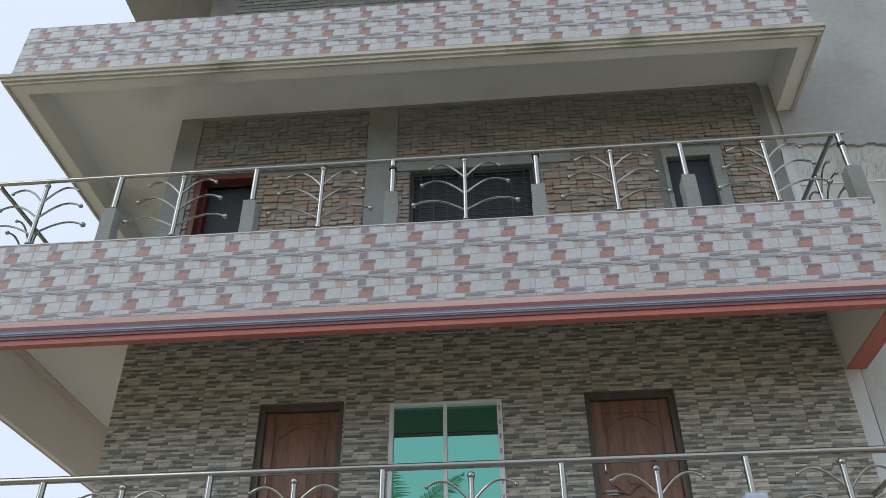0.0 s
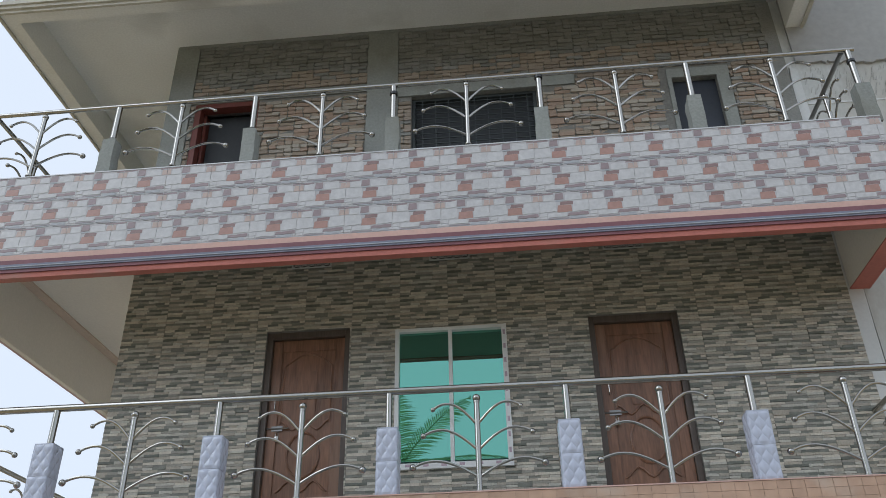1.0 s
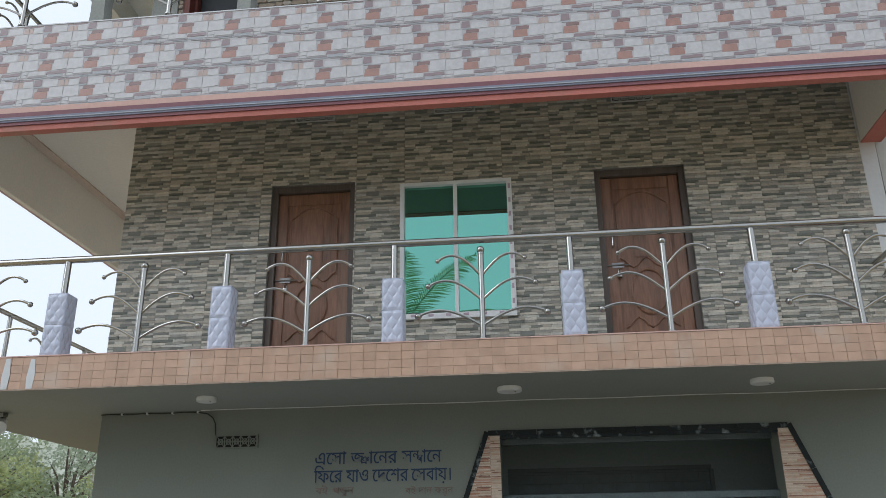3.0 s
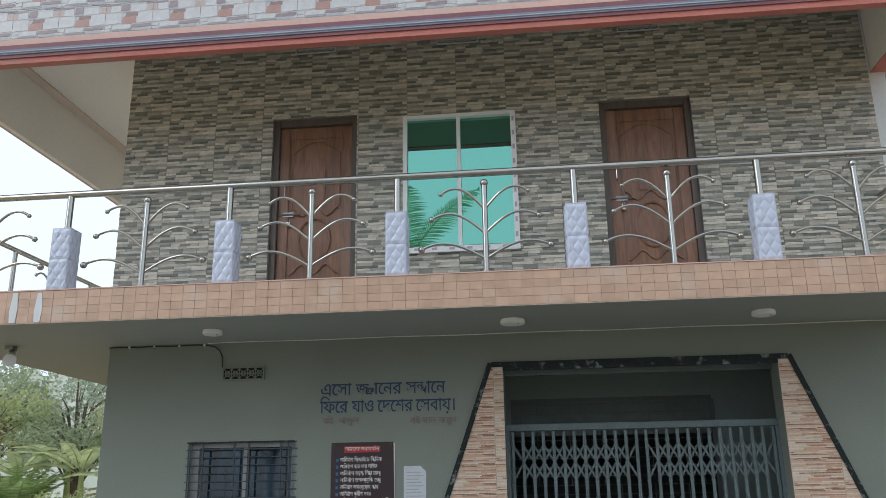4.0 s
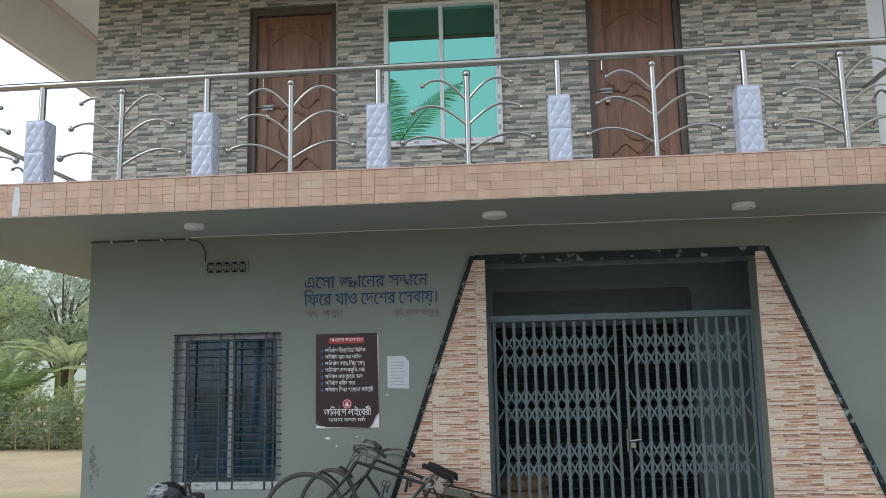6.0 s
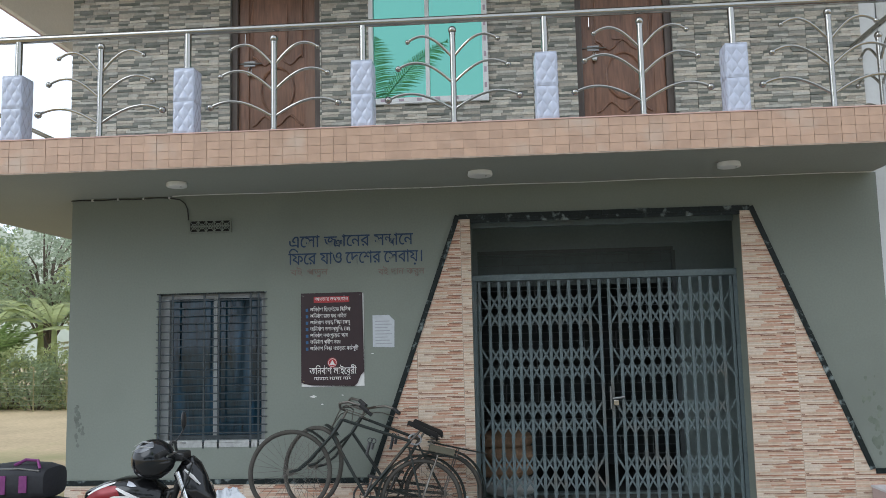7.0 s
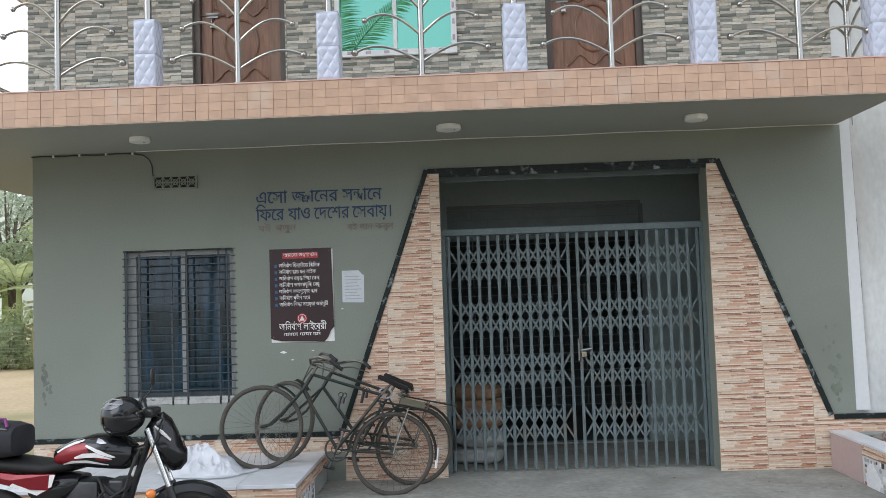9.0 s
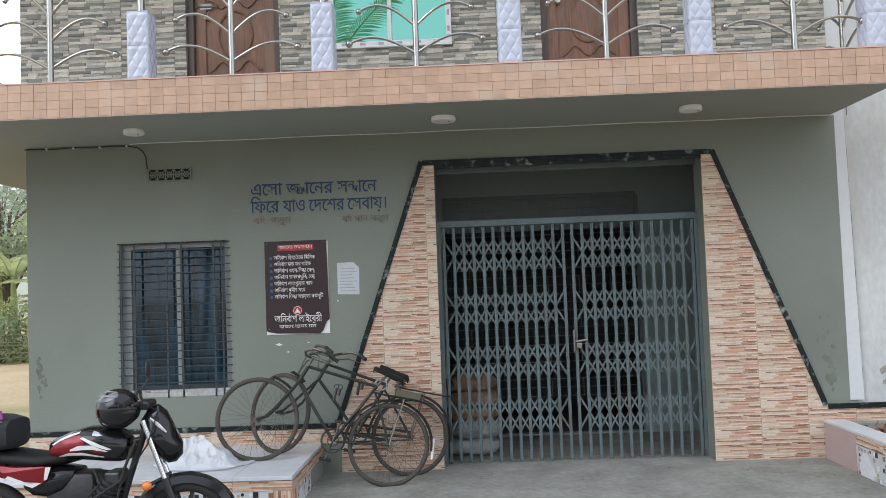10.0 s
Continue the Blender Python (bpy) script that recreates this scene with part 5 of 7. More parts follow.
mb = thing("motorcycle", "black and dark red motorcycle parked by the bench", "motorcycle", at=pose(-2.075, -2.58, -0.075, 0, 0, -3) @ Matrix.Scale(0.94, 4))
WR = 0.30
for nm, x, st in (("rear_wheel", -0.64, 0), ("front_wheel", 0.655, 18)):
    ax = Vector((-math.sin(radians(st)), math.cos(radians(st)), 0))
    w = part(nm, Geo().ring((x, 0, WR), ax, WR - 0.06, 0.014, 36, 8).tube([Vector((x, 0, WR)) - ax * 0.06, Vector((x, 0, WR)) + ax * 0.06], 0.035, 14), engine_grey, mb, "alloy wheel", True)
    part("tyre", Geo().ring((x, 0, WR), ax, WR - 0.043, 0.043, 44, 12), rubber, w, smooth=True)
    u = ax.cross(Vector((0, 0, 1)))
    for k in range(6):
        a = math.pi * k / 3 + 0.3
        d = u * math.cos(a) + Vector((0, 0, math.sin(a)))
        part("wheel_spoke", Geo().tube([Vector((x, 0, WR)), Vector((x, 0, WR)) + d * (WR - 0.07)], 0.014, 6), engine_grey, w, smooth=True)
part("engine", Geo().box(-0.24, 0.14, -0.13, 0.13, 0.24, 0.46, 0, 0.03).box(-0.22, 0.1, -0.09, 0.09, 0.45, 0.66, 0, 0.03).tube([(0.08, 0, 0.42), (0.2, 0, 0.6)], 0.085, 16)
     .tube([(0.0, -0.135, 0.33), (0.0, -0.165, 0.33)], 0.09, 20).tube([(-0.14, -0.12, 0.34), (-0.14, -0.15, 0.34)], 0.06, 16), engine_grey, mb, smooth=True)
for k in range(6):
    part("cooling_fin", Geo().tube([(0.10 + 0.018 * k, 0, 0.46 + 0.027 * k), (0.104 + 0.018 * k, 0, 0.466 + 0.027 * k)], 0.105, 18), engine_grey, mb, smooth=True)
part("exhaust", Geo().tube([(0.2, -0.06, 0.5), (0.27, -0.09, 0.36), (0.18, -0.12, 0.22), (-0.2, -0.15, 0.2), (-0.45, -0.17, 0.24), (-0.95, -0.18, 0.32)], [0.02, 0.02, 0.022, 0.03, 0.045, 0.05], 12), black_metal, mb, smooth=True)
part("chassis", Geo().tube([(0.40, 0, 0.9), (0.3, 0, 0.62), (0.2, 0, 0.3), (-0.2, 0, 0.22), (-0.35, 0, 0.4)], 0.022, 10)
     .tube([(0.38, 0, 0.85), (-0.3, 0.0, 0.68), (-0.85, 0, 0.72)], 0.022, 10).tube([(-0.2, -0.1, 0.28), (-0.64, -0.11, 0.3)], 0.02, 8), black_metal, mb, smooth=True)
tank = part("fuel_tank", loft([(-0.13, 0.80, 0.06, 0.045), (-0.1, 0.80, 0.10, 0.06), (0.0, 0.815, 0.125, 0.085), (0.12, 0.825, 0.14, 0.105), (0.24, 0.82, 0.14, 0.11), (0.33, 0.805, 0.115, 0.1), (0.385, 0.79, 0.07, 0.07)], 24), gloss_black, mb, "gloss black tank", True)


def tank_skin(pts, lift):
    """A decal that follows the right side of the tank."""
    secs = ((-0.13, 0.80, 0.06, 0.045), (-0.1, 0.80, 0.10, 0.06), (0.0, 0.815, 0.125, 0.085), (0.12, 0.825, 0.14, 0.105), (0.24, 0.82, 0.14, 0.11), (0.33, 0.805, 0.115, 0.1), (0.385, 0.79, 0.07, 0.07))
    def surf(x, z):
        for a, c in zip(secs, secs[1:]):
            if a[0] <= x <= c[0]:
                k = (x - a[0]) / (c[0] - a[0])
                zc, w, h = [a[i] + (c[i] - a[i]) * k for i in (1, 2, 3)]
                q = min(0.999, abs((z - zc) / h))
                return -w * (1 - q ** 2.4) ** (1 / 2.4) - lift
        return -0.1
    g = Geo()
    top, bot = pts
    n = 14
    def along(line, k):
        t = k * (len(line) - 1)
        i = min(int(t), len(line) - 2)
        f = t - i
        return [line[i][j] + (line[i + 1][j] - line[i][j]) * f for j in (0, 1)]
    vs, fs = [], []
    for i in range(n + 1):
        a, c = along(top, i / n), along(bot, i / n)
        for j in range(5):
            x, z = [a[m] + (c[m] - a[m]) * j / 4 for m in (0, 1)]
            vs.append((x, surf(x, z), z))
    for i in range(n):
        for j in range(4):
            q = i * 5 + j
            fs.append((q, q + 5, q + 6, q + 1))
    return g.add(vs, fs).add([(x, y + lift * 0.6, z) for x, y, z in vs], [f[::-1] for f in fs])


tank.matrix_basis = pose(-0.075, 0, 0.012)
part("red_panel", tank_skin(([(-0.104, 0.80), (-0.05, 0.845), (0.04, 0.885), (0.118, 0.89)], [(-0.104, 0.762), (-0.024, 0.752), (0.087, 0.79), (0.16, 0.82)]), 0.003), gloss_red, tank, "dark red side panel", True)
part("decal", tank_skin(([(-0.085, 0.834), (-0.03, 0.868), (0.025, 0.893), (0.099, 0.91)], [(-0.075, 0.828), (-0.026, 0.856), (0.03, 0.878), (0.099, 0.9)]), 0.005), decal_white, tank, "white flash", True)
part("decal", tank_skin(([(0.05, 0.806), (0.112, 0.83), (0.198, 0.83), (0.29, 0.79)], [(0.05, 0.795), (0.13, 0.803), (0.205, 0.803), (0.29, 0.786)]), 0.0054), decal_white, tank, "white flash", True)
part("decal", tank_skin(([(-0.045, 0.758), (0.03, 0.782), (0.135, 0.786), (0.265, 0.756)], [(-0.045, 0.752), (0.04, 0.766), (0.135, 0.768), (0.265, 0.75)]), 0.005), decal_white, tank, "white flash", True)
part("decal", tank_skin(([(0.13, 0.88), (0.222, 0.845), (0.315, 0.80)], [(0.118, 0.874), (0.2, 0.83), (0.29, 0.797)]), 0.0051), decal_white, tank, "white flash", True)
part("red_dart", tank_skin(([(0.185, 0.80), (0.235, 0.80), (0.285, 0.785)], [(0.195, 0.79), (0.247, 0.778), (0.285, 0.782)]), 0.0049), gloss_red, tank, "dark red dart", True)
part("badge", tank_skin(([(0.185, 0.915), (0.222, 0.905), (0.252, 0.888)], [(0.19, 0.89), (0.222, 0.884), (0.252, 0.885)]), 0.006), M("silver_badge", (0.5, 0.5, 0.52), 0.3, 0.8, vary=0.05), tank, "plain silver badge", True)
part("seat", loft([(-0.86, 0.79, 0.07, 0.03), (-0.8, 0.79, 0.11, 0.045), (-0.5, 0.765, 0.13, 0.05), (-0.25, 0.735, 0.125, 0.045), (-0.1, 0.755, 0.085, 0.04), (-0.06, 0.77, 0.06, 0.03)], 20), saddle_black, mb, "black vinyl seat", True)
part("side_cover", loft([(-0.36, 0.6, 0.09, 0.05), (-0.3, 0.6, 0.12, 0.09), (-0.2, 0.6, 0.13, 0.1), (-0.1, 0.62, 0.12, 0.08), (-0.03, 0.65, 0.09, 0.04)], 16), gloss_black, mb, "gloss black side cover", True)
part("carburettor", Geo().tube([(-0.06, -0.03, 0.53), (0.06, -0.03, 0.55)], 0.035, 14).tube([(0.0, -0.05, 0.47), (0.0, -0.05, 0.54)], 0.03, 12), dull_steel, mb, "", True)
part("cylinder_head", Geo().box(0.16, 0.26, -0.075, 0.075, 0.58, 0.66, 0, 0.015), engine_grey, mb)
for p in ([(0.36, -0.1, 0.82), (0.3, -0.13, 0.62), (0.1, -0.12, 0.5)], [(0.38, -0.08, 0.86), (0.33, -0.14, 0.7), (0.26, -0.1, 0.5), (0.05, -0.14, 0.44)], [(0.1, -0.08, 0.68), (0.16, -0.12, 0.6), (0.08, -0.12, 0.52)]):
    part("hose", Geo().tube(p, 0.009, 7), rubber, mb, "", True)
part("crankcase_cover", Geo().tube([(0.02, -0.14, 0.36), (0.02, -0.165, 0.36), (0.02, -0.175, 0.36)], [0.11, 0.105, 0.085], 22).ring((0.02, -0.172, 0.36), (0, 1, 0), 0.07, 0.008, 22, 6), engine_grey, mb, "", True)
part("footrest", Geo().tube([(-0.12, -0.13, 0.26), (-0.12, -0.3, 0.27)], 0.016, 8), rubber, mb, "", True)
part("tail_panel", side_plate([(-0.16, 0.715), (-0.19, 0.62), (-0.26, 0.585), (-0.46, 0.65), (-0.82, 0.74), (-0.8, 0.77), (-0.4, 0.715)], -0.145, 0.03, 0.012), gloss_red, mb, "dark red tail panel")
part("decal", side_plate([(-0.20, 0.62), (-0.26, 0.59), (-0.44, 0.65), (-0.42, 0.665), (-0.28, 0.615)], -0.158, 0.004), decal_white, mb)
part("decal", side_plate([(-0.14, 0.715), (-0.165, 0.64), (-0.185, 0.635), (-0.175, 0.715)], -0.158, 0.004), decal_white, mb)
sx_, st = Vector((0.40, 0, 0.98)), radians(18)
fd = Vector((math.cos(st), math.sin(st), 0))
fs_ = Vector((-math.sin(st), math.cos(st), 0))
axle = Vector((0.655, 0, WR))
for s in (-1, 1):
    leg = part("fork_leg", Geo().tube([sx_ + fs_ * 0.09 * s, sx_ + (axle - sx_) * 0.55 + fs_ * 0.09 * s], 0.0165, 12), chrome, mb, "chrome fork tube", True)
    part("fork_slider", Geo().tube([sx_ + (axle - sx_) * 0.53 + fs_ * 0.09 * s, axle + fs_ * 0.09 * s], 0.024, 12), black_metal, leg, smooth=True)
arc = []
for k in range(15):
    a = 0.35 + 2.2 * k / 14
    arc.append((a, axle + (fd * math.cos(a) + Vector((0, 0, math.sin(a)))) * (WR + 0.035)))
g = Geo()
vs, fs = [], []
for a, p in arc:
    r = (p - axle).normalized()
    for s, d in ((-0.062, -0.05), (-0.05, -0.008), (0, 0.006), (0.05, -0.008), (0.062, -0.05)):
        vs.append(p + fs_ * s + r * d)
for i in range(14):
    for j in range(4):
        q = i * 5 + j
        fs.append((q, q + 1, q + 6, q + 5))
g.add(vs, fs).add([v + (axle - v).normalized() * 0.004 for v in vs], [f[::-1] for f in fs])
part("front_mudguard", g, gloss_black, mb, "gloss black mudguard", True)
hl = Vector((0.49, 0.02, 0.88))
cowl = Geo()
prof = ((-0.10, 0.055, 0.05, 0.03), (-0.05, 0.10, 0.15, 0.01), (0.02, 0.115, 0.19, 0.0), (0.07, 0.095, 0.165, -0.02), (0.11, 0.05, 0.10, -0.04))
vs, fs, n = [], [], 20
for x, w, h, dz in prof:
    for k in range(n):
        a = 2 * math.pi * k / n
        c, s = math.cos(a), math.sin(a)
        vs.append(hl + fd * (x + (0.03 if s < 0 else -0.02 * s)) + fs_ * w * c * (0.8 if s > 0.3 else 1) + Vector((0, 0, dz + h * s)))
for i in range(len(prof) - 1):
    for k in range(n):
        fs.append((i * n + k, i * n + (k + 1) % n, (i + 1) * n + (k + 1) % n, (i + 1) * n + k))
fs += [tuple(range(n - 1, -1, -1)), tuple(range((len(prof) - 1) * n, len(prof) * n))]
cowl_o = part("headlight_cowl", cowl.add(vs, fs), gloss_black, mb, "gloss black headlight cowl", True)
part("decal", Geo().tube([hl + fd * -0.045 - fs_ * 0.098 + Vector((0, 0, 0.115)), hl + fd * 0.0 - fs_ * 0.112 + Vector((0, 0, 0.075)), hl + fd * 0.05 - fs_ * 0.1 + Vector((0, 0, 0.02))], [0.004, 0.012, 0.006], 6), decal_white, cowl_o, "white flash", True)
part("headlight", Geo().ball(hl + fd * 0.085 + Vector((0, 0, -0.03)), 0.06, 16, 10, 0, (0.6, 1.1, 1)), chrome, cowl_o, smooth=True)
ind = hl + Vector((-0.03, -0.135, -0.30))
part("indicator", Geo().ball(ind, 0.033, 14, 10, 0, (1.0, 0.8, 0.9)), amber, mb, "amber indicator", True)
part("indicator_stalk", Geo().tube([hl + Vector((0.06, -0.05, -0.26)), ind], 0.012, 8), black_metal, mb, smooth=True)
hbz = sx_ + Vector((-0.03, 0, 0.08))
bar = [hbz + fs_ * s * 0.36 - fd * x + Vector((0, 0, z)) for s, x, z in ((-1, 0.06, 0.05), (-0.65, 0.03, 0.06), (-0.3, 0.0, 0.02), (0, 0, 0), (0.3, 0.0, 0.02), (0.65, 0.03, 0.06), (1, 0.06, 0.05))]
hb_o = part("handlebar", Geo().tube(bar, 0.012, 8), black_metal, mb, smooth=True)
for a, c in ((bar[0], bar[1]), (bar[6], bar[5])):
    part("grip", Geo().tube([a, c], 0.019, 10), rubber, hb_o, smooth=True)
    part("lever", Geo().tube([c + fd * 0.05, c + fd * 0.07, a + fd * 0.06], 0.006, 6), dull_steel, hb_o, smooth=True)
for s, c in ((1, bar[5]),):
    tip = c + Vector((0.05, 0.03 * s, 0.09))
    m_o = part("mirror", Geo().ball(tip + Vector((0, 0, 0.06)), 0.06, 14, 10, 0, (0.22, 0.6, 1.0)), black_metal, hb_o, "black mirror", True)
    part("mirror_stem", Geo().tube([c, c + Vector((0.03, 0.02 * s, 0.05)), tip], 0.006, 6), black_metal, m_o, smooth=True)
part("clutch_cable", Geo().tube([bar[1] + fd * 0.05, hl + Vector((0.05, -0.13, 0.16)), hl + Vector((-0.03, -0.12, -0.05)), (0.3, -0.12, 0.6)], 0.005, 6), black_metal, hb_o, smooth=True)
part("instrument", Geo().box(0.36, 0.46, -0.07, 0.07, 1.04, 1.1, 0, 0.02), black_metal, hb_o)

helmet = thing("helmet", "glossy black full-face helmet hung on the motorcycle handlebar", "helmet", at=pose(-1.835, -2.66, 0.915, 0, -14, -20) @ Matrix.Scale(0.9, 4))
bm = bmesh.new()
bmesh.ops.create_uvsphere(bm, u_segments=28, v_segments=18, radius=0.135)
for p in bm.verts:
    p.co.x *= 1.12
    p.co.y *= 0.9
    if p.co.z < -0.03:
        p.co.z = -0.03 + (p.co.z + 0.03) * 0.95
        p.co.x += 0.012 if p.co.x > 0 else 0.0
part("shell", Geo().bm(bm), gloss_black, helmet, smooth=True)
vz = Geo()
vs, fs = [], []
for j in range(7):
    for i in range(13):
        a, e = radians(-75 + 150 * i / 12), radians(-14 + 46 * j / 6)
        vs.append((0.157 * math.cos(e) * math.cos(a), 0.127 * math.cos(e) * math.sin(a), 0.141 * math.sin(e)))
for j in range(6):
    for i in range(12):
        q = j * 13 + i
        fs.append((q, q + 1, q + 14, q + 13))
part("visor", vz.add(vs, fs).add([(x * 0.98, y * 0.98, z) for x, y, z in vs], [f[::-1] for f in fs]), visor_glass, helmet, "smoked visor", True)
# Silver stripes that also paint in the highlights on the shell's top.
for k, z in enumerate((0.07, 0.1)):
    part("stripe", Geo().tube([(0.1 - 0.01 * k, -0.085 + 0.022 * k, z), (0.02, -0.1 + 0.025 * k, z + 0.025), (-0.08, -0.088 + 0.025 * k, z + 0.012)], [0.002, 0.006, 0.002], 6), M("helmet_highlight_stripe", (0.42, 0.42, 0.43), 0.3, 0.5, vary=0.1), helmet, "silver stripe that also stands for the shell's highlight", True)

# Raised visor patch, coloured pale to carry the glint.
vs, fs = [], []
for j in range(6):
    for i in range(9):
        a, e = radians(-112 + 70 * i / 8), radians(34 + 22 * j / 5 - 10 * math.sin(math.pi * i / 8))
        vs.append((0.1585 * math.cos(e) * math.cos(a), 0.1275 * math.cos(e) * math.sin(a), 0.1415 * math.sin(e)))
for j in range(5):
    for i in range(8):
        q = j * 9 + i
        fs.append((q, q + 1, q + 10, q + 9))
part("clear_visor", Geo().add(vs, fs).add([(x * 0.985, y * 0.985, z * 0.99) for x, y, z in vs], [f[::-1] for f in fs]), M("visor_glint_grey", (0.15, 0.155, 0.165), 0.12, vary=0.8, grain=20, stain=9, bump=0.02), helmet, "pale visor pushed up, its glint put into the colour", True)

bag = thing("travel_bag", "black zipped travel bag with purple patches on the motorcycle seat", "bag", at=pose(-2.63, -2.58, 0.695, 0, 0, -3) @ Matrix.Scale(0.97, 4))
bag_black = M("black_nylon", (0.018, 0.018, 0.022), 0.7, vary=0.25, grain=50, stain=10, bump=0.25)
bag_purple = M("purple_nylon", (0.18, 0.035, 0.15), 0.7, vary=0.2, grain=50, stain=10, bump=0.2)
part("body", loft([(-0.3, 0.1, 0.08, 0.07), (-0.28, 0.1, 0.14, 0.095), (-0.1, 0.105, 0.155, 0.11), (0.08, 0.1, 0.15, 0.105), (0.16, 0.095, 0.13, 0.09), (0.175, 0.09, 0.08, 0.06)], 24, 3.4), bag_black, bag, smooth=True)
part("patch", Geo().box(0.02, 0.07, -0.158, -0.152, 0.05, 0.15), bag_purple, bag, "purple patch")
part("patch", Geo().box(-0.14, -0.07, -0.158, -0.152, 0.04, 0.15), bag_purple, bag, "purple patch")
part("zip", Geo().tube([(-0.2, -0.13, 0.185), (0.0, -0.135, 0.192), (0.13, -0.12, 0.175)], 0.005, 6), dull_steel, bag, smooth=True)
part("strap", Geo().tube([(-0.05, -0.1, 0.205), (0.0, -0.06, 0.235), (0.08, -0.06, 0.23), (0.12, -0.1, 0.185)], 0.01, 6), bag_purple, bag, smooth=True)

# ---- cloth on the bench ----
sheet = M("white_plastic_sheet", (0.57, 0.58, 0.605), 0.4, vary=0.1, grain=12, stain=6, bump=0.15)
g = Geo()
n = 96
vs, fs = [], []
for j in range(n + 1):
    for i in range(n + 1):
        u, v = 2 * i / n - 1, 2 * j / n - 1
        a = math.atan2(v, u)
        r = max(abs(u), abs(v))
        rad = r * (1 + 0.22 * noise.noise((math.cos(a) * 1.6, math.sin(a) * 1.6, 3)))
        x, y = rad * math.cos(a) * 0.42, rad * math.sin(a) * 0.27
        wx, wy = x + 0.05 * noise.noise((x * 4, y * 4, 7)), y + 0.05 * noise.noise((x * 4, y * 4, 17))
        ridge = 0.0
        for fq, am, off in ((4.0, 0.07, 4), (9.0, 0.036, 9), (23.0, 0.014, 2)):
            ridge += am * (0.45 - abs(noise.noise((wx * fq * 1.3 + wy * fq * 0.5 + off, wy * fq - wx * fq * 0.4, off))) * 1.6)
        h = 0.19 * max(0, 1 - math.hypot((x + 0.08) / 0.4, y / 0.27) ** 1.35)
        fall = max(0.0, 1 - r ** 6)
        vs.append((-1.93 + x, -0.78 + y, 0.203 + max(0.004, h + ridge * (0.45 + h * 4.2)) * fall + 0.004 * (1 - fall)))
for j in range(n):
    for i in range(n):
        q = j * (n + 1) + i
        fs.append((q, q + 1, q + n + 2, q + n + 1))
tagged(part("plastic_sheet", g.add(vs, fs), sheet, smooth=True), "crumpled white plastic sheet heaped on the bench", "sheet")

# ---- leaf litter and crumbs ----
litter = M("dry_leaf_litter", (0.20, 0.11, 0.075), 0.9, vary=0.5, grain=20, stain=10, bump=0.2, island=1.2)
rng = random.Random(4)
g = Geo()
for k in range(1500):
    x, y, z = rng.uniform(3.59, 5.05), rng.uniform(-3.3, -0.16), rng.uniform(0.2, 0.255)
    m = pose(x, y, z, rng.uniform(-35, 35), rng.uniform(-35, 35), rng.uniform(0, 360))
    l, w = rng.uniform(0.025, 0.06), rng.uniform(0.012, 0.028)
    g.add([m @ Vector(p) for p in ((-l, 0, 0), (0, -w, 0.006), (l, 0, 0), (0, w, 0.006))], [(0, 1, 2, 3)])
tagged(part("leaf_litter", g, litter), "brown dry leaves lying in the planter", "leaves", "", "stuff")
g = Geo()
for k in range(70):
    x, y = rng.uniform(-1.0, 3.15), rng.uniform(-0.6, 0.05) if rng.random() < 0.5 else rng.uniform(-2.5, 0.0)
    if rng.random() < 0.4:
        x = rng.uniform(2.5, 3.18)
    m = pose(x, y, -0.066 - 0.004 * max(0, -y - 1.2), 0, 0, rng.uniform(0, 360))
    l = rng.uniform(0.004, 0.013)
    g.add([m @ Vector(p) for p in ((-l, 0, 0), (0, -l * 0.5, 0.003), (l, 0, 0), (0, l * 0.5, 0.004))], [(0, 1, 2, 3)])
tagged(part("ground_litter", g, litter), "scattered leaf crumbs on the cement apron", "leaves", "", "stuff")

# ---- plants ----
def leaf_material(name, colour, vary=0.35):
    m = material(name, colour, 0.6, vary=vary, grain=4, stain=1.0, bump=0.0, island=1.0)
    nt = m.node_tree
    bsdf = nt.nodes["Principled BSDF"]
    thin, mix = nt.nodes.new("ShaderNodeBsdfTranslucent"), nt.nodes.new("ShaderNodeMixShader")
    nt.links.new(bsdf.inputs["Base Color"].links[0].from_socket, thin.inputs["Color"])
    mix.inputs[0].default_value = 0.58
    nt.links.new(bsdf.outputs[0], mix.inputs[1])
    nt.links.new(thin.outputs[0], mix.inputs[2])
    nt.links.new(mix.outputs[0], nt.nodes["Material Output"].inputs["Surface"])
    return m


# All but leaf_shade are lightened to stand for haze over the trees.
leaf_mid = leaf_material("hazed_leaf_green", (0.36, 0.42, 0.25))
leaf_light = leaf_material("hazed_leaf_yellow_green", (0.46, 0.5, 0.24))
leaf_hazed = leaf_material("hazed_leaf_grey_green", (0.4, 0.46, 0.33))
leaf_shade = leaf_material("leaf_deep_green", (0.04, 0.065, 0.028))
leaf_palm = leaf_material("palm_green", (0.33, 0.42, 0.17))
leaf_dry = leaf_material("palm_dry", (0.5, 0.45, 0.26))
bark = M("grey_brown_bark", (0.16, 0.13, 0.1), 0.95, vary=0.3, grain=14, stain=4, bump=0.6)


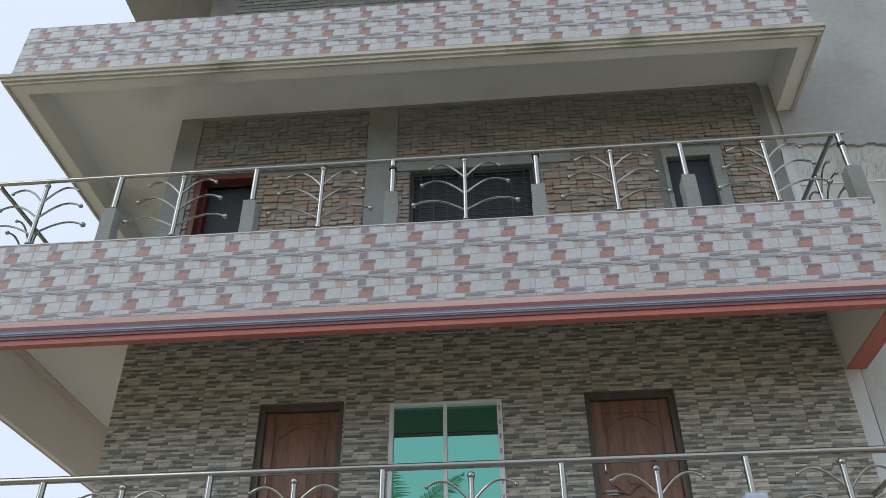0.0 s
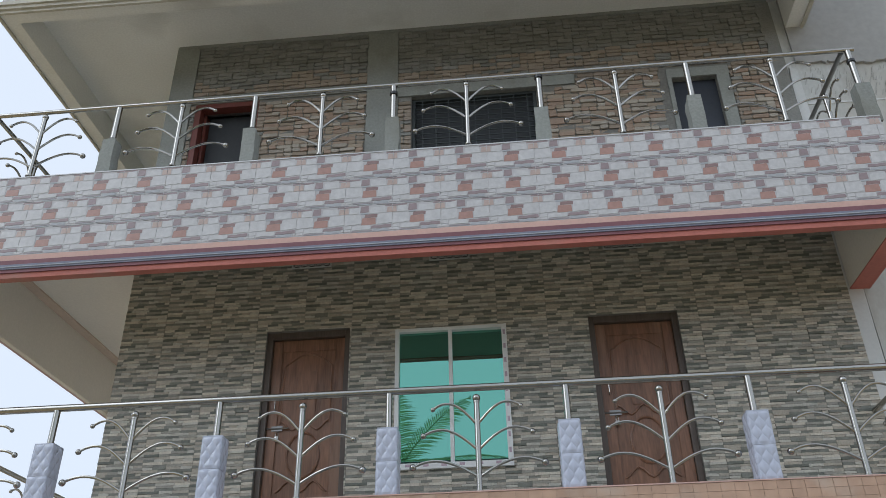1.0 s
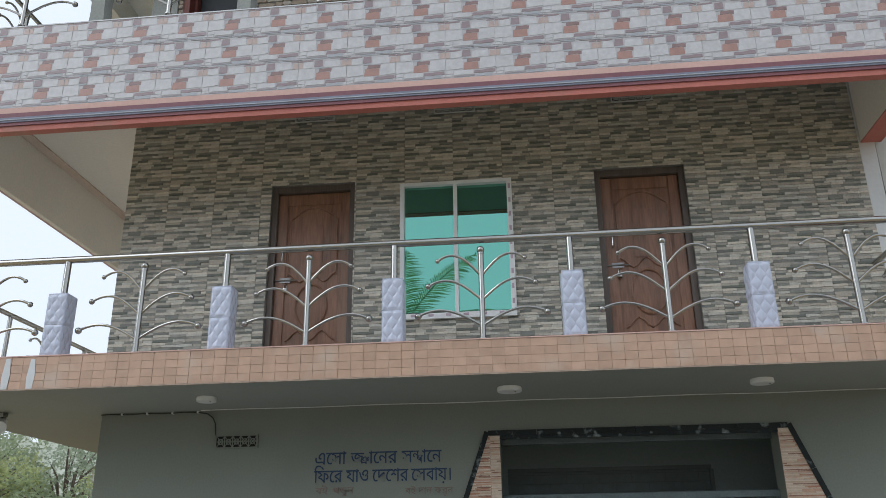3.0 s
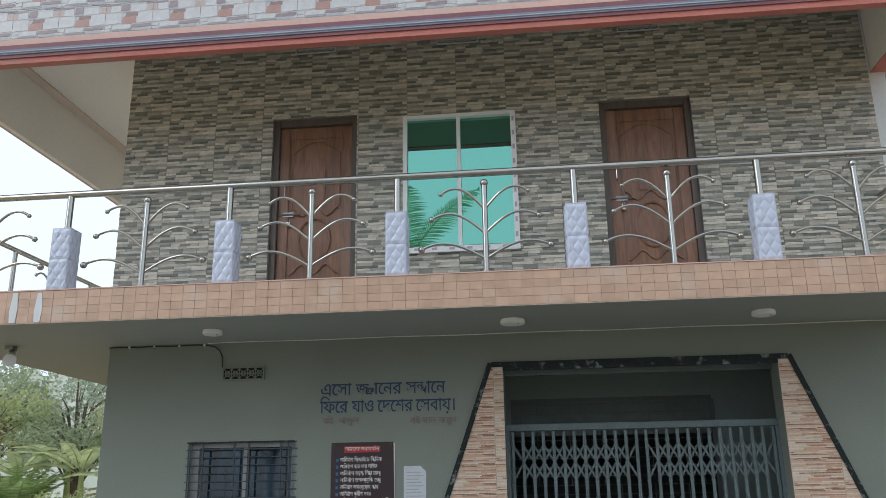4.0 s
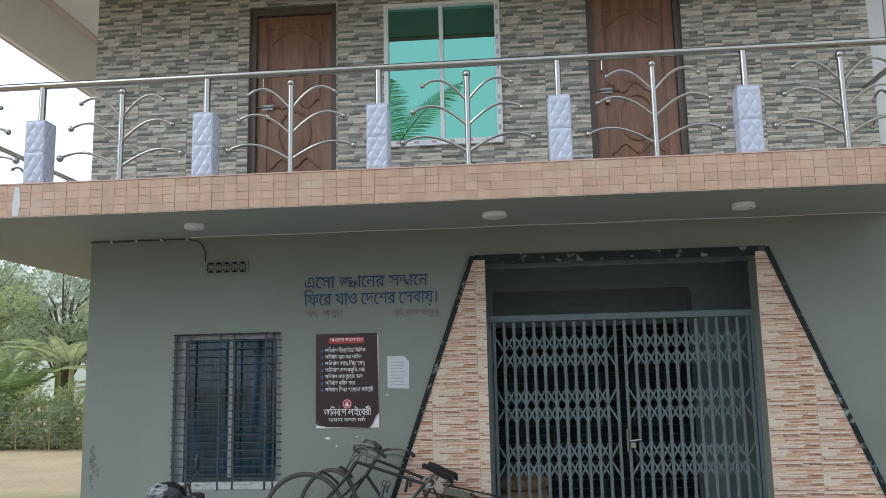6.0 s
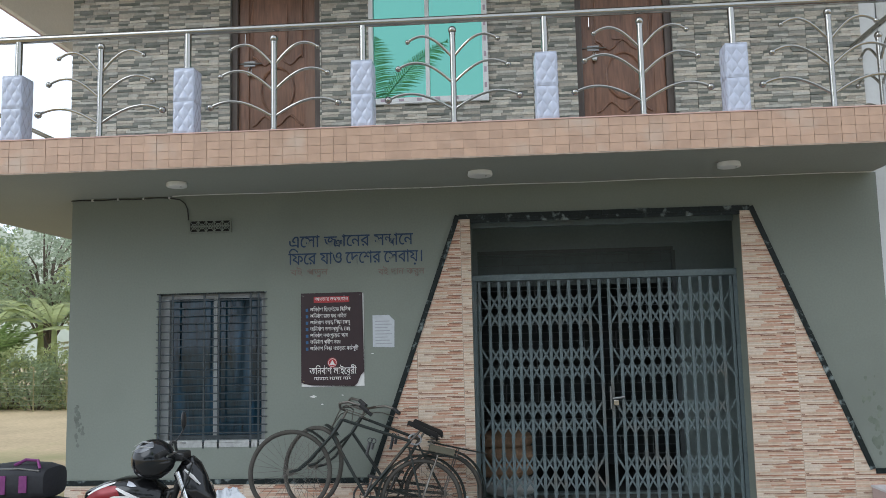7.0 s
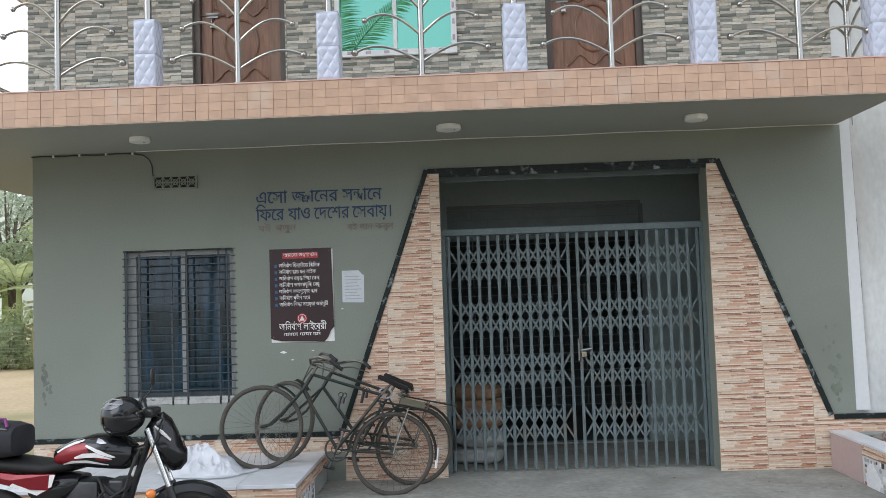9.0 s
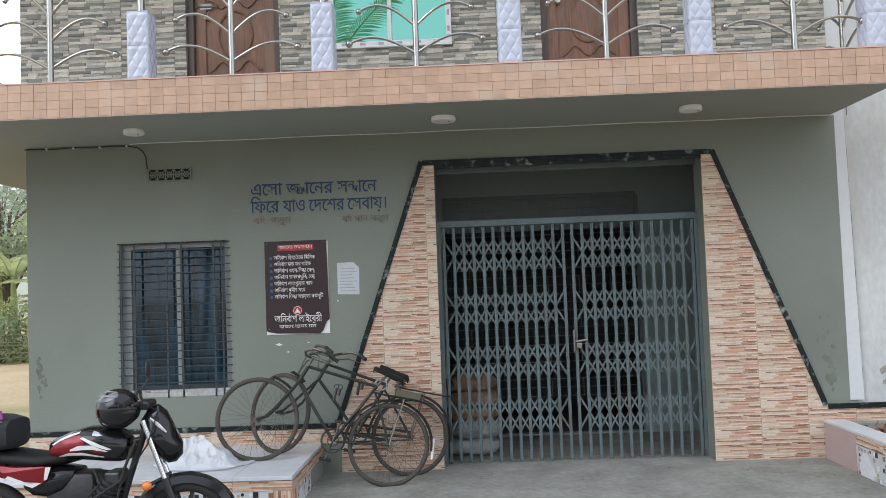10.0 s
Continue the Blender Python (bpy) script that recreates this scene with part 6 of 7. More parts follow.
def leaves(rng, centre, radius, count, size, g, flat=0.8):
    """Loose leaves through a lumpy clump, denser towards its skin."""
    for k in range(count):
        d = Vector((rng.gauss(0, 1), rng.gauss(0, 1), rng.gauss(0, 1))).normalized()
        r = radius * rng.uniform(0.35, 1.0) ** 0.6
        p = Vector(centre) + Vector((d.x * r, d.y * r, d.z * r * flat))
        m = Matrix.Translation(p) @ pose(0, 0, 0, rng.uniform(-60, 60), rng.uniform(-60, 60), rng.uniform(0, 360))
        l, w = size * rng.uniform(0.6, 1.3), size * rng.uniform(0.25, 0.5)
        g.add([m @ Vector(q) for q in ((-l, 0, 0), (-0.1 * l, -w, 0.1 * l), (l, 0, -0.15 * l), (-0.1 * l, w, 0.1 * l))], [(0, 1, 2, 3)])


def tree(rng, x, y, height, spread, mat, label, leaf=0.16, clumps=16, per=130):
    t = thing("tree", label, "tree", at=pose(x, y, -0.15))
    g = Geo()
    top = Vector((rng.uniform(-0.4, 0.4), rng.uniform(-0.4, 0.4), height * 0.6))
    g.tube([(0, 0, 0), (0.05, 0.02, height * 0.2), top * 0.7, top], [0.16, 0.13, 0.1, 0.06], 9)
    crown = Geo()
    for k in range(clumps):
        a, e = rng.uniform(0, 2 * math.pi), rng.uniform(-0.25, 1.0)
        c = Vector((math.cos(a) * spread * rng.uniform(0.3, 1), math.sin(a) * spread * rng.uniform(0.3, 1), height * (0.68 + 0.28 * e)))
        g.tube([top * rng.uniform(0.55, 0.95), (top + c) / 2 + Vector((0, 0, 0.2)), c], [0.06, 0.04, 0.015], 6)
        leaves(rng, c, spread * rng.uniform(0.28, 0.5), per, leaf, crown)
    part("trunk", g, bark, t, smooth=True)
    part("crown", crown, mat, t)
    return t


def frond(g, base, heading, rise, length, droop, rng, leaflet=0.5, dense=34):
    """A feathered palm leaf: a curved rib with leaflets on both sides."""
    h = Vector((math.cos(heading), math.sin(heading), 0))
    side = Vector((-h.y, h.x, 0))
    pts = []
    for k in range(dense + 1):
        s = k / dense
        pts.append(Vector(base) + h * length * (s * math.cos(rise) + 0.12 * s * s) + Vector((0, 0, length * (s * math.sin(rise) - droop * s * s))))
    g.tube(pts[::3], [0.022 * (1 - i / (len(pts[::3]) + 1)) + 0.003 for i in range(len(pts[::3]))], 5)
    for k in range(3, dense):
        s = k / dense
        l = leaflet * math.sin(math.pi * min(1, 0.12 + s * 0.9)) ** 0.7 * rng.uniform(0.85, 1.1)
        d = (pts[k + 1] - pts[k - 1]).normalized()
        for sg in (-1, 1):
            tip = pts[k] + (side * sg * 0.8 + d * 0.55) * l + Vector((0, 0, -0.28 * l + rng.uniform(-0.04, 0.04)))
            w = d * 0.022
            mid = pts[k] + (tip - pts[k]) * 0.5 + Vector((0, 0, 0.04 * l))
            g.add([pts[k] - w, pts[k] + w, mid + w, tip, mid - w], [(0, 1, 2, 3, 4)])


def palm(x, y, height, n, length, label, seed, mat):
    rng = random.Random(seed)
    t = thing("palm_tree", label, "palm tree", at=pose(x, y, -0.15))
    g = Geo()
    pts = [(0.05 * math.sin(k), 0.04 * k, height * k / 10) for k in range(11)]
    g.tube(pts, [0.17 - 0.006 * k for k in range(11)], 10)
    part("trunk", g, bark, t, smooth=True)
    c = Geo()
    for k in range(n):
        r = rng.uniform(-0.1, 1.25) if height > 3 else rng.uniform(0.45, 1.4)
        frond(c, pts[-1], k * 2.4 + rng.uniform(-0.2, 0.2), r, length * rng.uniform(0.85, 1.1), 0.45 if r < 0.8 else 0.3, rng, length * 0.2, 46)
    part("crown", c, mat, t)
    return t


def banana(x, y, height, seed):
    rng = random.Random(seed)
    t = thing("banana_plant", "banana plant with long ragged leaves behind the hedge", "banana plant", "banana plants", at=pose(x, y, -0.15))
    part("stem", Geo().tube([(0, 0, 0), (0.03, 0, height * 0.3), (0, 0, height * 0.55)], [0.13, 0.11, 0.07], 10), leaf_light, t, smooth=True)
    for k in range(8):
        a, r = k * 2.4 + rng.uniform(-0.3, 0.3), rng.uniform(0.5, 1.3)
        h, s = Vector((math.cos(a), math.sin(a), 0)), Vector((-math.sin(a), math.cos(a), 0))
        L = height * rng.uniform(0.45, 0.6)
        g = Geo()
        rib = [Vector((0, 0, height * 0.5)) + h * L * q * math.cos(r) * (1 + 0.2 * q) + Vector((0, 0, L * (q * math.sin(r) - 0.5 * q * q))) for q in [i / 12 for i in range(13)]]
        for i in range(2, 12):
            w0, w1 = [0.24 * math.sin(math.pi * min(1, max(0.05, (j - 1) / 11.5))) ** 0.6 for j in (i, i + 1)]
            for sg in (-1, 1):
                gap = rng.uniform(0.0, 0.35) * (rib[i + 1] - rib[i])
                g.add([rib[i], rib[i + 1] - gap * 0.2, rib[i + 1] - gap + s * sg * w1 - Vector((0, 0, 0.25 * w1)), rib[i] + s * sg * w0 - Vector((0, 0, 0.25 * w0))], [(0, 1, 2, 3)])
        g.tube(rib, 0.014, 5)
        part("leaf", g, leaf_light if k % 3 else leaf_mid, t)
    return t


rng = random.Random(77)
hedge_x = -26.0
while hedge_x < -6.5:
    t = thing("bush", "dense green hedge bush at the edge of the yard", "bush", "hedge bushes", at=pose(hedge_x, 16.2 + rng.uniform(-0.4, 0.4), -0.15))
    c, st_ = Geo(), Geo()
    for k in range(11):
        p = Vector((rng.uniform(-0.8, 0.8), rng.uniform(-0.5, 0.5), rng.uniform(0.1, 1.6)))
        leaves(rng, p, 0.52, 170, 0.08, c)
        st_.tube([(p.x * 0.3, p.y * 0.3, 0), (p.x * 0.8, p.y * 0.8, p.z * 0.6), p], [0.02, 0.014, 0.006], 5)
    part("stem", st_, bark, t)
    part("foliage", c, leaf_mid if rng.random() < 0.55 else leaf_light, t)
    hedge_x += 1.05
fence = thing("net_fence", "low dark net fence with thin bamboo stakes before the hedge", "fence")
for k in range(16):
    part("stake", Geo().tube([(-22 + k, 15.3, -0.2), (-22 + k + rng.uniform(-0.1, 0.1), 15.3, 1.1)], 0.018, 6), leaf_dry, fence, smooth=True)
for k in range(9):
    part("strand", Geo().tube([(-22 + i, 15.28, 0.05 + 0.11 * k + 0.03 * math.sin(i * 1.3 + k)) for i in range(16)], 0.006, 4), leaf_hazed, fence)
for i, (x, y, h) in enumerate(((-13.9, 17.9, 4.6), (-16.4, 18.6, 4.6), (-12.4, 17.6, 3.9), (-18.6, 19.0, 4.2), (-15.1, 19.2, 5.0))):
    banana(x, y, h, 40 + i)
palm(-15.9, 17.4, 1.0, 24, 2.6, "short palm with feathered fronds behind the hedge", 5, leaf_palm)
palm(-12.2, 18.6, 1.4, 20, 2.4, "short palm with feathered fronds behind the hedge", 6, leaf_dry)
for x, y, h, s, m_ in ((-22, 24, 7.0, 2.6, leaf_mid), (-18.5, 26, 7.2, 2.8, leaf_hazed), (-26, 28, 9, 3.2, leaf_hazed), (-11, 24, 5.6, 2.4, leaf_mid), (-8, 26, 6.2, 2.6, leaf_hazed), (-13.4, 28, 6.6, 2.8, leaf_hazed),
                       (-31, 30, 9, 3.4, leaf_mid), (-17, 22.5, 4.8, 2.2, leaf_mid), (-20, 22.5, 5.4, 2.4, leaf_light), (-14, 23, 4.8, 2.0, leaf_light), (-24, 23, 6.0, 2.6, leaf_light)):
    tree(rng, x, y, h, s, m_, "leafy tree standing behind the yard", 0.13, 20, 125)
bare = thing("bare_tree", "leafless pale shrub with upright twigs behind the hedge", "tree", at=pose(-13.6, 21.0, -0.15))
g = Geo()
for k in range(40):
    a, r = rng.uniform(0, 6.28), rng.uniform(0.2, 1.5)
    p = Vector((math.cos(a) * r, math.sin(a) * r, rng.uniform(3.6, 6.2)))
    q = Vector((p.x * 0.4, p.y * 0.4, p.z * 0.45))
    g.tube([(p.x * 0.1, p.y * 0.1, 0), q, p * 0.8 + Vector((rng.uniform(-0.3, 0.3), 0, 0)), p], [0.04, 0.03, 0.018, 0.006], 5)
part("branch_crown", g, M("pale_dry_twig", (0.42, 0.37, 0.3), 0.9, vary=0.2, bump=0.2), bare)

# added far woods: a glowing backdrop with the haze painted into its colour
woods = bpy.data.materials.new("glowing_woods_haze")
woods.use_nodes = True
nt = woods.node_tree
wb = nt.nodes["Principled BSDF"]
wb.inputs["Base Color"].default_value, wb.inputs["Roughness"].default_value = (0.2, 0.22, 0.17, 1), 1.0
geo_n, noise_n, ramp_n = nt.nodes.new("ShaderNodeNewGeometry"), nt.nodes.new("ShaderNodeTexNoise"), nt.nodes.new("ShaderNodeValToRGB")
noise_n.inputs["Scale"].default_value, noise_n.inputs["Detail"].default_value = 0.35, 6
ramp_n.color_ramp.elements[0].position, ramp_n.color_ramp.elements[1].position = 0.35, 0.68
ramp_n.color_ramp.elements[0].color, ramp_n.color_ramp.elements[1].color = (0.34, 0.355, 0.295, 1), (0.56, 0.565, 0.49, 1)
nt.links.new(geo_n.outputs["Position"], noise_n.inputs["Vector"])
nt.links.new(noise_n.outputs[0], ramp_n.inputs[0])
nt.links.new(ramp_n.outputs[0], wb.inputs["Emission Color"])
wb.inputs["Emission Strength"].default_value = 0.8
skyline = [(-150 + 0.6 * k, 15.5 + 4.5 * noise.noise((k * 0.05, 2, 0)) + 2.2 * noise.noise((k * 0.21, 7, 0)) + 1.1 * noise.noise((k * 0.8, 5, 0))) for k in range(240)]
structure("backdrop", Geo().prism([(-150, -1), (-6.6, -1)] + skyline[::-1], 90.0, 90.5), woods, "pale glowing backdrop of far woods with the haze painted in")

# the yard opposite, seen in the window glass
palm(-3.0, -14.0, 7.45, 17, 3.7, "coconut palm across the yard, mirrored in the window", 12, leaf_palm)
for x, y, h, s in ((-16, -24, 7.0, 3.2), (-10.5, -26, 7.6, 3.4), (-4.5, -25, 6.8, 3.2), (1.5, -27, 7.4, 3.4), (7.5, -25, 7.0, 3.2), (13, -26, 7.4, 3.4)):
    tree(rng, x, y, h, s, leaf_shade, "dark leafy tree across the yard", 0.24, 18, 110)

# ---- cladding pieces ----
def tile_field(parent, name, region, origin, size, y, pattern, mats, thick=0.008):
    """Lays patterned tiles over a convex region of a wall that faces -y; whole tiles share one mesh, cut ones get their own."""
    w, h = size
    rx, rz = [p[0] for p in region], [p[1] for p in region]
    i0, i1 = math.floor((min(rx) - origin[0]) / w), math.ceil((max(rx) - origin[0]) / w)
    j0, j1 = math.floor((min(rz) - origin[1]) / h), math.ceil((max(rz) - origin[1]) / h)
    for i in range(i0, i1):
        for j in range(j0, j1):
            ox, oz = origin[0] + i * w, origin[1] + j * h
            local = [(x - ox, z - oz) for x, z in region]
            g0 = 0.0008
            base = clip_poly([(g0, g0), (w - g0, g0), (w - g0, h - g0), (g0, h - g0)], local)
            if not base:
                continue
            whole = abs(min(p[0] for p in base) - g0) < 1e-6 and abs(max(p[0] for p in base) - w + g0) < 1e-6 and \
                abs(min(p[1] for p in base) - g0) < 1e-6 and abs(max(p[1] for p in base) - h + g0) < 1e-6 and len(base) == 4
            pat = pattern[(i * 7 + j * 3) % len(pattern)] if isinstance(pattern, list) else pattern
            key = (name, id(pat), w, h)
            if whole and key in TILE_CACHE:
                me = TILE_CACHE[key]
            else:
                g = Geo().prism(base, -thick, 0, 0)
                for poly, slot, proud in pat:
                    q = clip_poly([(u * w, v * h) for u, v in poly], local)
                    if q:
                        n = len(q)
                        g.add([(x, -thick - proud, z) for x, z in q] + [(x, -thick + 0.001, z) for x, z in q],
                              [tuple(range(n))] + [(k, k + n, (k + 1) % n + n, (k + 1) % n) for k in range(n)], slot)
                me = g.mesh(name, mats)
                if whole:
                    TILE_CACHE[key] = me
            part(name, me, None, parent).matrix_basis = pose(ox, y, oz)


TILE_CACHE = {}


def rect(u0, u1, v0, v1, skew=0.0):
    return [(u0, v0), (u1, v0 + skew), (u1, v1 + skew), (u0, v1)]


def stacked(rng, rows, lengths, colours, dark_at=None, wedge=0.2, depth=1.0):
    """Rows of thin stone strips of uneven length, depth and colour, in a unit tile; no two touching strips share a colour."""
    out, below = [], []
    for r in range(rows):
        u, v0, v1, row = 0.0, r / rows, (r + 1) / rows, []
        while u < 1:
            l = rng.uniform(*lengths)
            if 1 - u - l < lengths[0] * 0.6:
                l = 1 - u
            mid = (u + l / 2, (v0 + v1) / 2)
            weights = list(colours)
            for a, c, s in below + row[-1:]:
                if a < u + l and c > u - 0.001:
                    weights[s - 1] *= 0.15
            for du, dv, ru, rv in dark_at or ():
                if ((mid[0] - du) / ru) ** 2 + ((mid[1] - dv) / rv) ** 2 < 1:
                    weights = [w * k for w, k in zip(weights, (2.4, 2.2, 1.2, 0.8, 0.6, 0.6))]
            slot = rng.choices(range(1, len(colours) + 1), weights)[0]
            e = 0.035 / rows
            a, c, dv = u + 0.003, min(1, u + l) - 0.003, wedge / rows
            n = 5
            low = [(a + (c - a) * k / n, max(0.002, v0 + e + rng.uniform(-dv, dv) * (0.4 if 0 < k < n else 1))) for k in range(n + 1)]
            top = [(a + (c - a) * k / n, min(0.998, v1 - e + rng.uniform(-dv, dv) * (0.4 if 0 < k < n else 1))) for k in range(n, -1, -1)]
            out.append((low + top, slot, rng.uniform(0.002, 0.012) * depth))
            row.append((u, u + l, slot))
            u += l
        below = row
    return out


rng = random.Random(5)
slate = [M("tile_joint", (0.25, 0.238, 0.205), 0.9, vary=0.2, bump=0.2)]
for nm, c in (("charcoal", (0.145, 0.155, 0.13)), ("dark_grey", (0.205, 0.21, 0.18)), ("mid_grey", (0.315, 0.305, 0.262)), ("taupe", (0.41, 0.372, 0.305)), ("pale_grey", (0.49, 0.475, 0.415)), ("pale_beige", (0.56, 0.52, 0.435))):
    slate.append(M("slate_" + nm, c, 0.55, vary=0.3, grain=60, stain=14, bump=0.35, per_object=0.25))
slate_tiles = [stacked(random.Random(s), 12, (0.16, 0.42), (0.9, 1.6, 2.2, 2.4, 2, 1.2), [(0.3, 0.35, 0.2, 0.14), (0.75, 0.8, 0.18, 0.1)]) for s in (3, 8)]
zt = 6.14
fronts = [(LEFT - 0.03, DOORS1[0][0], FLOOR1, zt), (DOORS1[0][0], DOORS1[0][1], DOORS1[0][3], zt), (DOORS1[0][1], WIN1[0] - 0.01, FLOOR1, zt), (WIN1[0] - 0.01, WIN1[1] + 0.01, WIN1[3], zt),
          (WIN1[0] - 0.01, WIN1[1] + 0.01, FLOOR1, WIN1[2]), (WIN1[1] + 0.01, DOORS1[1][0], FLOOR1, zt), (DOORS1[1][0], DOORS1[1][1], DOORS1[1][3], zt), (DOORS1[1][1], 3.61, FLOOR1, zt)]
for a, c, za, zb in fronts:
    tile_field(wall_1, "tile", [(a, za), (c, za), (c, zb), (a, zb)], (-1.375, FLOOR1), (0.5, 0.306), -0.002, slate_tiles, slate)

# entrance surround and dado
beige = [M("beige_joint", (0.42, 0.3, 0.22), 0.8, vary=0.1, bump=0.1)]
for nm, c in (("brown", (0.27, 0.14, 0.09)), ("rust", (0.45, 0.225, 0.135)), ("salmon", (0.56, 0.355, 0.25)), ("tan", (0.56, 0.42, 0.3)), ("cream", (0.62, 0.5, 0.38)), ("pale", (0.66, 0.56, 0.45))):
    beige.append(M("ledge_" + nm, c, 0.5, vary=0.15, grain=50, stain=14, bump=0.2, per_object=0.2))
ledge_base = stacked(random.Random(21), 20, (0.3, 0.8), (0.0, 0.0, 0.9, 2.2, 3.0, 2.2), wedge=0.06, depth=0.25)
ledge_marks = ((0.70, 0.99, 0.01, 0.05, 1), (0.66, 0.96, 0.055, 0.10, 2), (0.14, 0.62, 0.125, 0.155, 1), (0.55, 0.96, 0.12, 0.145, 1), (0.42, 0.75, 0.215, 0.265, 2), (0.3, 0.86, 0.31, 0.355, 3),
               (0.72, 0.99, 0.30, 0.335, 1), (0.78, 0.99, 0.345, 0.37, 2), (0.01, 0.08, 0.45, 0.475, 1), (0.03, 0.52, 0.505, 0.535, 1), (0.3, 0.86, 0.52, 0.55, 2), (0.06, 0.4, 0.56, 0.59, 4),
               (0.01, 0.58, 0.655, 0.685, 1), (0.28, 0.6, 0.70, 0.73, 1), (0.62, 0.98, 0.62, 0.65, 1), (0.74, 0.99, 0.66, 0.69, 1), (0.3, 0.99, 0.83, 0.87, 2), (0.02, 0.35, 0.90, 0.93, 3), (0.5, 0.8, 0.94, 0.965, 3))
rng = random.Random(6)
for u0, u1, v0, v1, k in ledge_marks:
    n = 6
    edge = lambda v: [(u0 + (u1 - u0) * i / n, 1 - v + rng.uniform(-0.007, 0.007)) for i in range(n + 1)]
    ledge_base.append((edge(v1) + edge(v0)[::-1], k, rng.uniform(0.0035, 0.0055)))
ledge_tiles = [ledge_base]
pillar_l = [(-0.925, -0.09), (0.0, -0.09), (0.0, 2.69), (-0.11, 2.69), (-0.925, 0.36)]
pillar_r = [(2.43, -0.09), (3.40, -0.09), (3.40, 0.40), (2.525, 2.69), (2.43, 2.69)]
surround = tagged(thing("wall_surround", "beige ledge-stone tiles flanking the entrance", "wall"), kind="structure")
for reg in (pillar_l, pillar_r, [(3.40, -0.1), (4.4, -0.1), (4.4, 0.40), (3.40, 0.40)]):
    tile_field(surround, "tile", reg, (2.43, -0.02), (0.42, 0.252), -0.001, ledge_tiles, beige)
tile_field(surround, "tile", [(-3.80, 0.19), (-0.925, 0.19), (-0.925, 0.372), (-3.80, 0.372)], (-3.80, 0.07), (0.42, 0.252), -0.001, ledge_tiles, beige)

# bench and planter fronts: ledge tile border round pebble mosaic
mosaic = [M("mosaic_ground", (0.55, 0.56, 0.57), 0.35, vary=0.1, grain=20, stain=6, bump=0.05)]
for nm, c in (("black", (0.02, 0.02, 0.022)), ("brown", (0.25, 0.14, 0.07)), ("grey", (0.3, 0.3, 0.3)), ("tan", (0.45, 0.33, 0.2)), ("white", (0.7, 0.71, 0.72))):
    mosaic.append(M("mosaic_" + nm, c, 0.3, vary=0.15, bump=0.05))


def pebbles(rng):
    out = [([(0.12, 0.06), (0.5, 0.06), (0.62, 0.5), (0.3, 0.94), (0.05, 0.6)], 5, 0.001)]
    for i in range(9):
        for j in range(6):
            cu, cv = 0.06 + i * 0.11 + rng.uniform(-0.02, 0.02), 0.09 + j * 0.165 + rng.uniform(-0.02, 0.02)
            if rng.random() < 0.25 or (0.12 < cu < 0.5 and 0.12 < cv < 0.88):
                continue
            r = rng.uniform(0.026, 0.046)
            if i > 5:
                p = rect(cu - r, cu + r, cv - r * 1.5, cv + r * 1.5)
            else:
                p = [(cu + r * math.cos(k * math.pi / 4), cv + 1.5 * r * math.sin(k * math.pi / 4)) for k in range(8)]
            out.append((p, rng.choice((1, 1, 2, 3, 4, 5)), 0.002))
    return out


mos = [pebbles(random.Random(2)), pebbles(random.Random(9))]
bench_face = part("face", Geo().box(-3.8, -1.1, -1.304, -1.301, -0.15, 0.165), beige[0], bench)
tile_field(bench_face, "tile", [(-3.8, 0.09), (-1.1, 0.09), (-1.1, 0.166), (-3.8, 0.166)], (-3.8, 0.07), (0.45, 0.3), -1.304, ledge_tiles, beige)
tile_field(bench_face, "tile", [(-1.24, -0.15), (-1.1, -0.15), (-1.1, 0.088), (-1.24, 0.088)], (-1.3, -0.2), (0.3, 0.3), -1.304, [[(([(b2, a2) for a2, b2 in p][::-1]), s_, d_) for p, s_, d_ in ledge_tiles[0]]], beige)
tile_field(bench_face, "mosaic_tile", [(-3.8, -0.15), (-1.245, -0.15), (-1.245, 0.088), (-3.8, 0.088)], (-1.695, -0.212), (0.45, 0.3), -1.304, mos, mosaic)


def turned_field(parent, regions, side_pose):
    """Tiles on a face that does not look to -y: laid flat, then turned about an empty part."""
    for name, reg, origin, size, pat, mats in regions:
        before = set(parent.children)
        tile_field(parent, name, reg, origin, size, 0.0, pat, mats)
        for o in set(parent.children) - before:
            o.matrix_basis = side_pose @ o.matrix_basis


turned_field(bench_face, [("tile", [(0, 0.09), (1.28, 0.09), (1.28, 0.166), (0, 0.166)], (0, 0.07), (0.45, 0.3), ledge_tiles, beige),
                          ("tile", [(0, -0.15), (0.12, -0.15), (0.12, 0.088), (0, 0.088)], (-0.06, -0.2), (0.3, 0.3), [[(([(b2, a2) for a2, b2 in p][::-1]), s_, d_) for p, s_, d_ in ledge_tiles[0]]], beige),
                          ("mosaic_tile", [(0.125, -0.15), (0.66, -0.15), (0.66, 0.088), (0.125, 0.088)], (0.125, -0.212), (0.45, 0.3), mos, mosaic)], pose(-1.1, -1.30, 0, 0, 0, 90))
plant_face = part("face", Geo().box(3.4, 3.409, -3.4, -0.63, -0.15, 0.245), beige[0], planter)
turned_field(plant_face, [("tile", [(0, 0.17), (2.77, 0.17), (2.77, 0.246), (0, 0.246)], (0, 0.07), (0.45, 0.3), ledge_tiles, beige),
                          ("mosaic_tile", [(0, -0.15), (2.72, -0.15), (2.72, 0.165), (0, 0.165)], (0.02, -0.135), (0.45, 0.3), mos, mosaic),
                          ("tile", [(2.725, -0.15), (2.77, -0.15), (2.77, 0.165), (2.725, 0.165)], (2.7, -0.2), (0.3, 0.3), ledge_tiles, beige)], pose(3.4, -0.63, 0, 0, 0, -90))

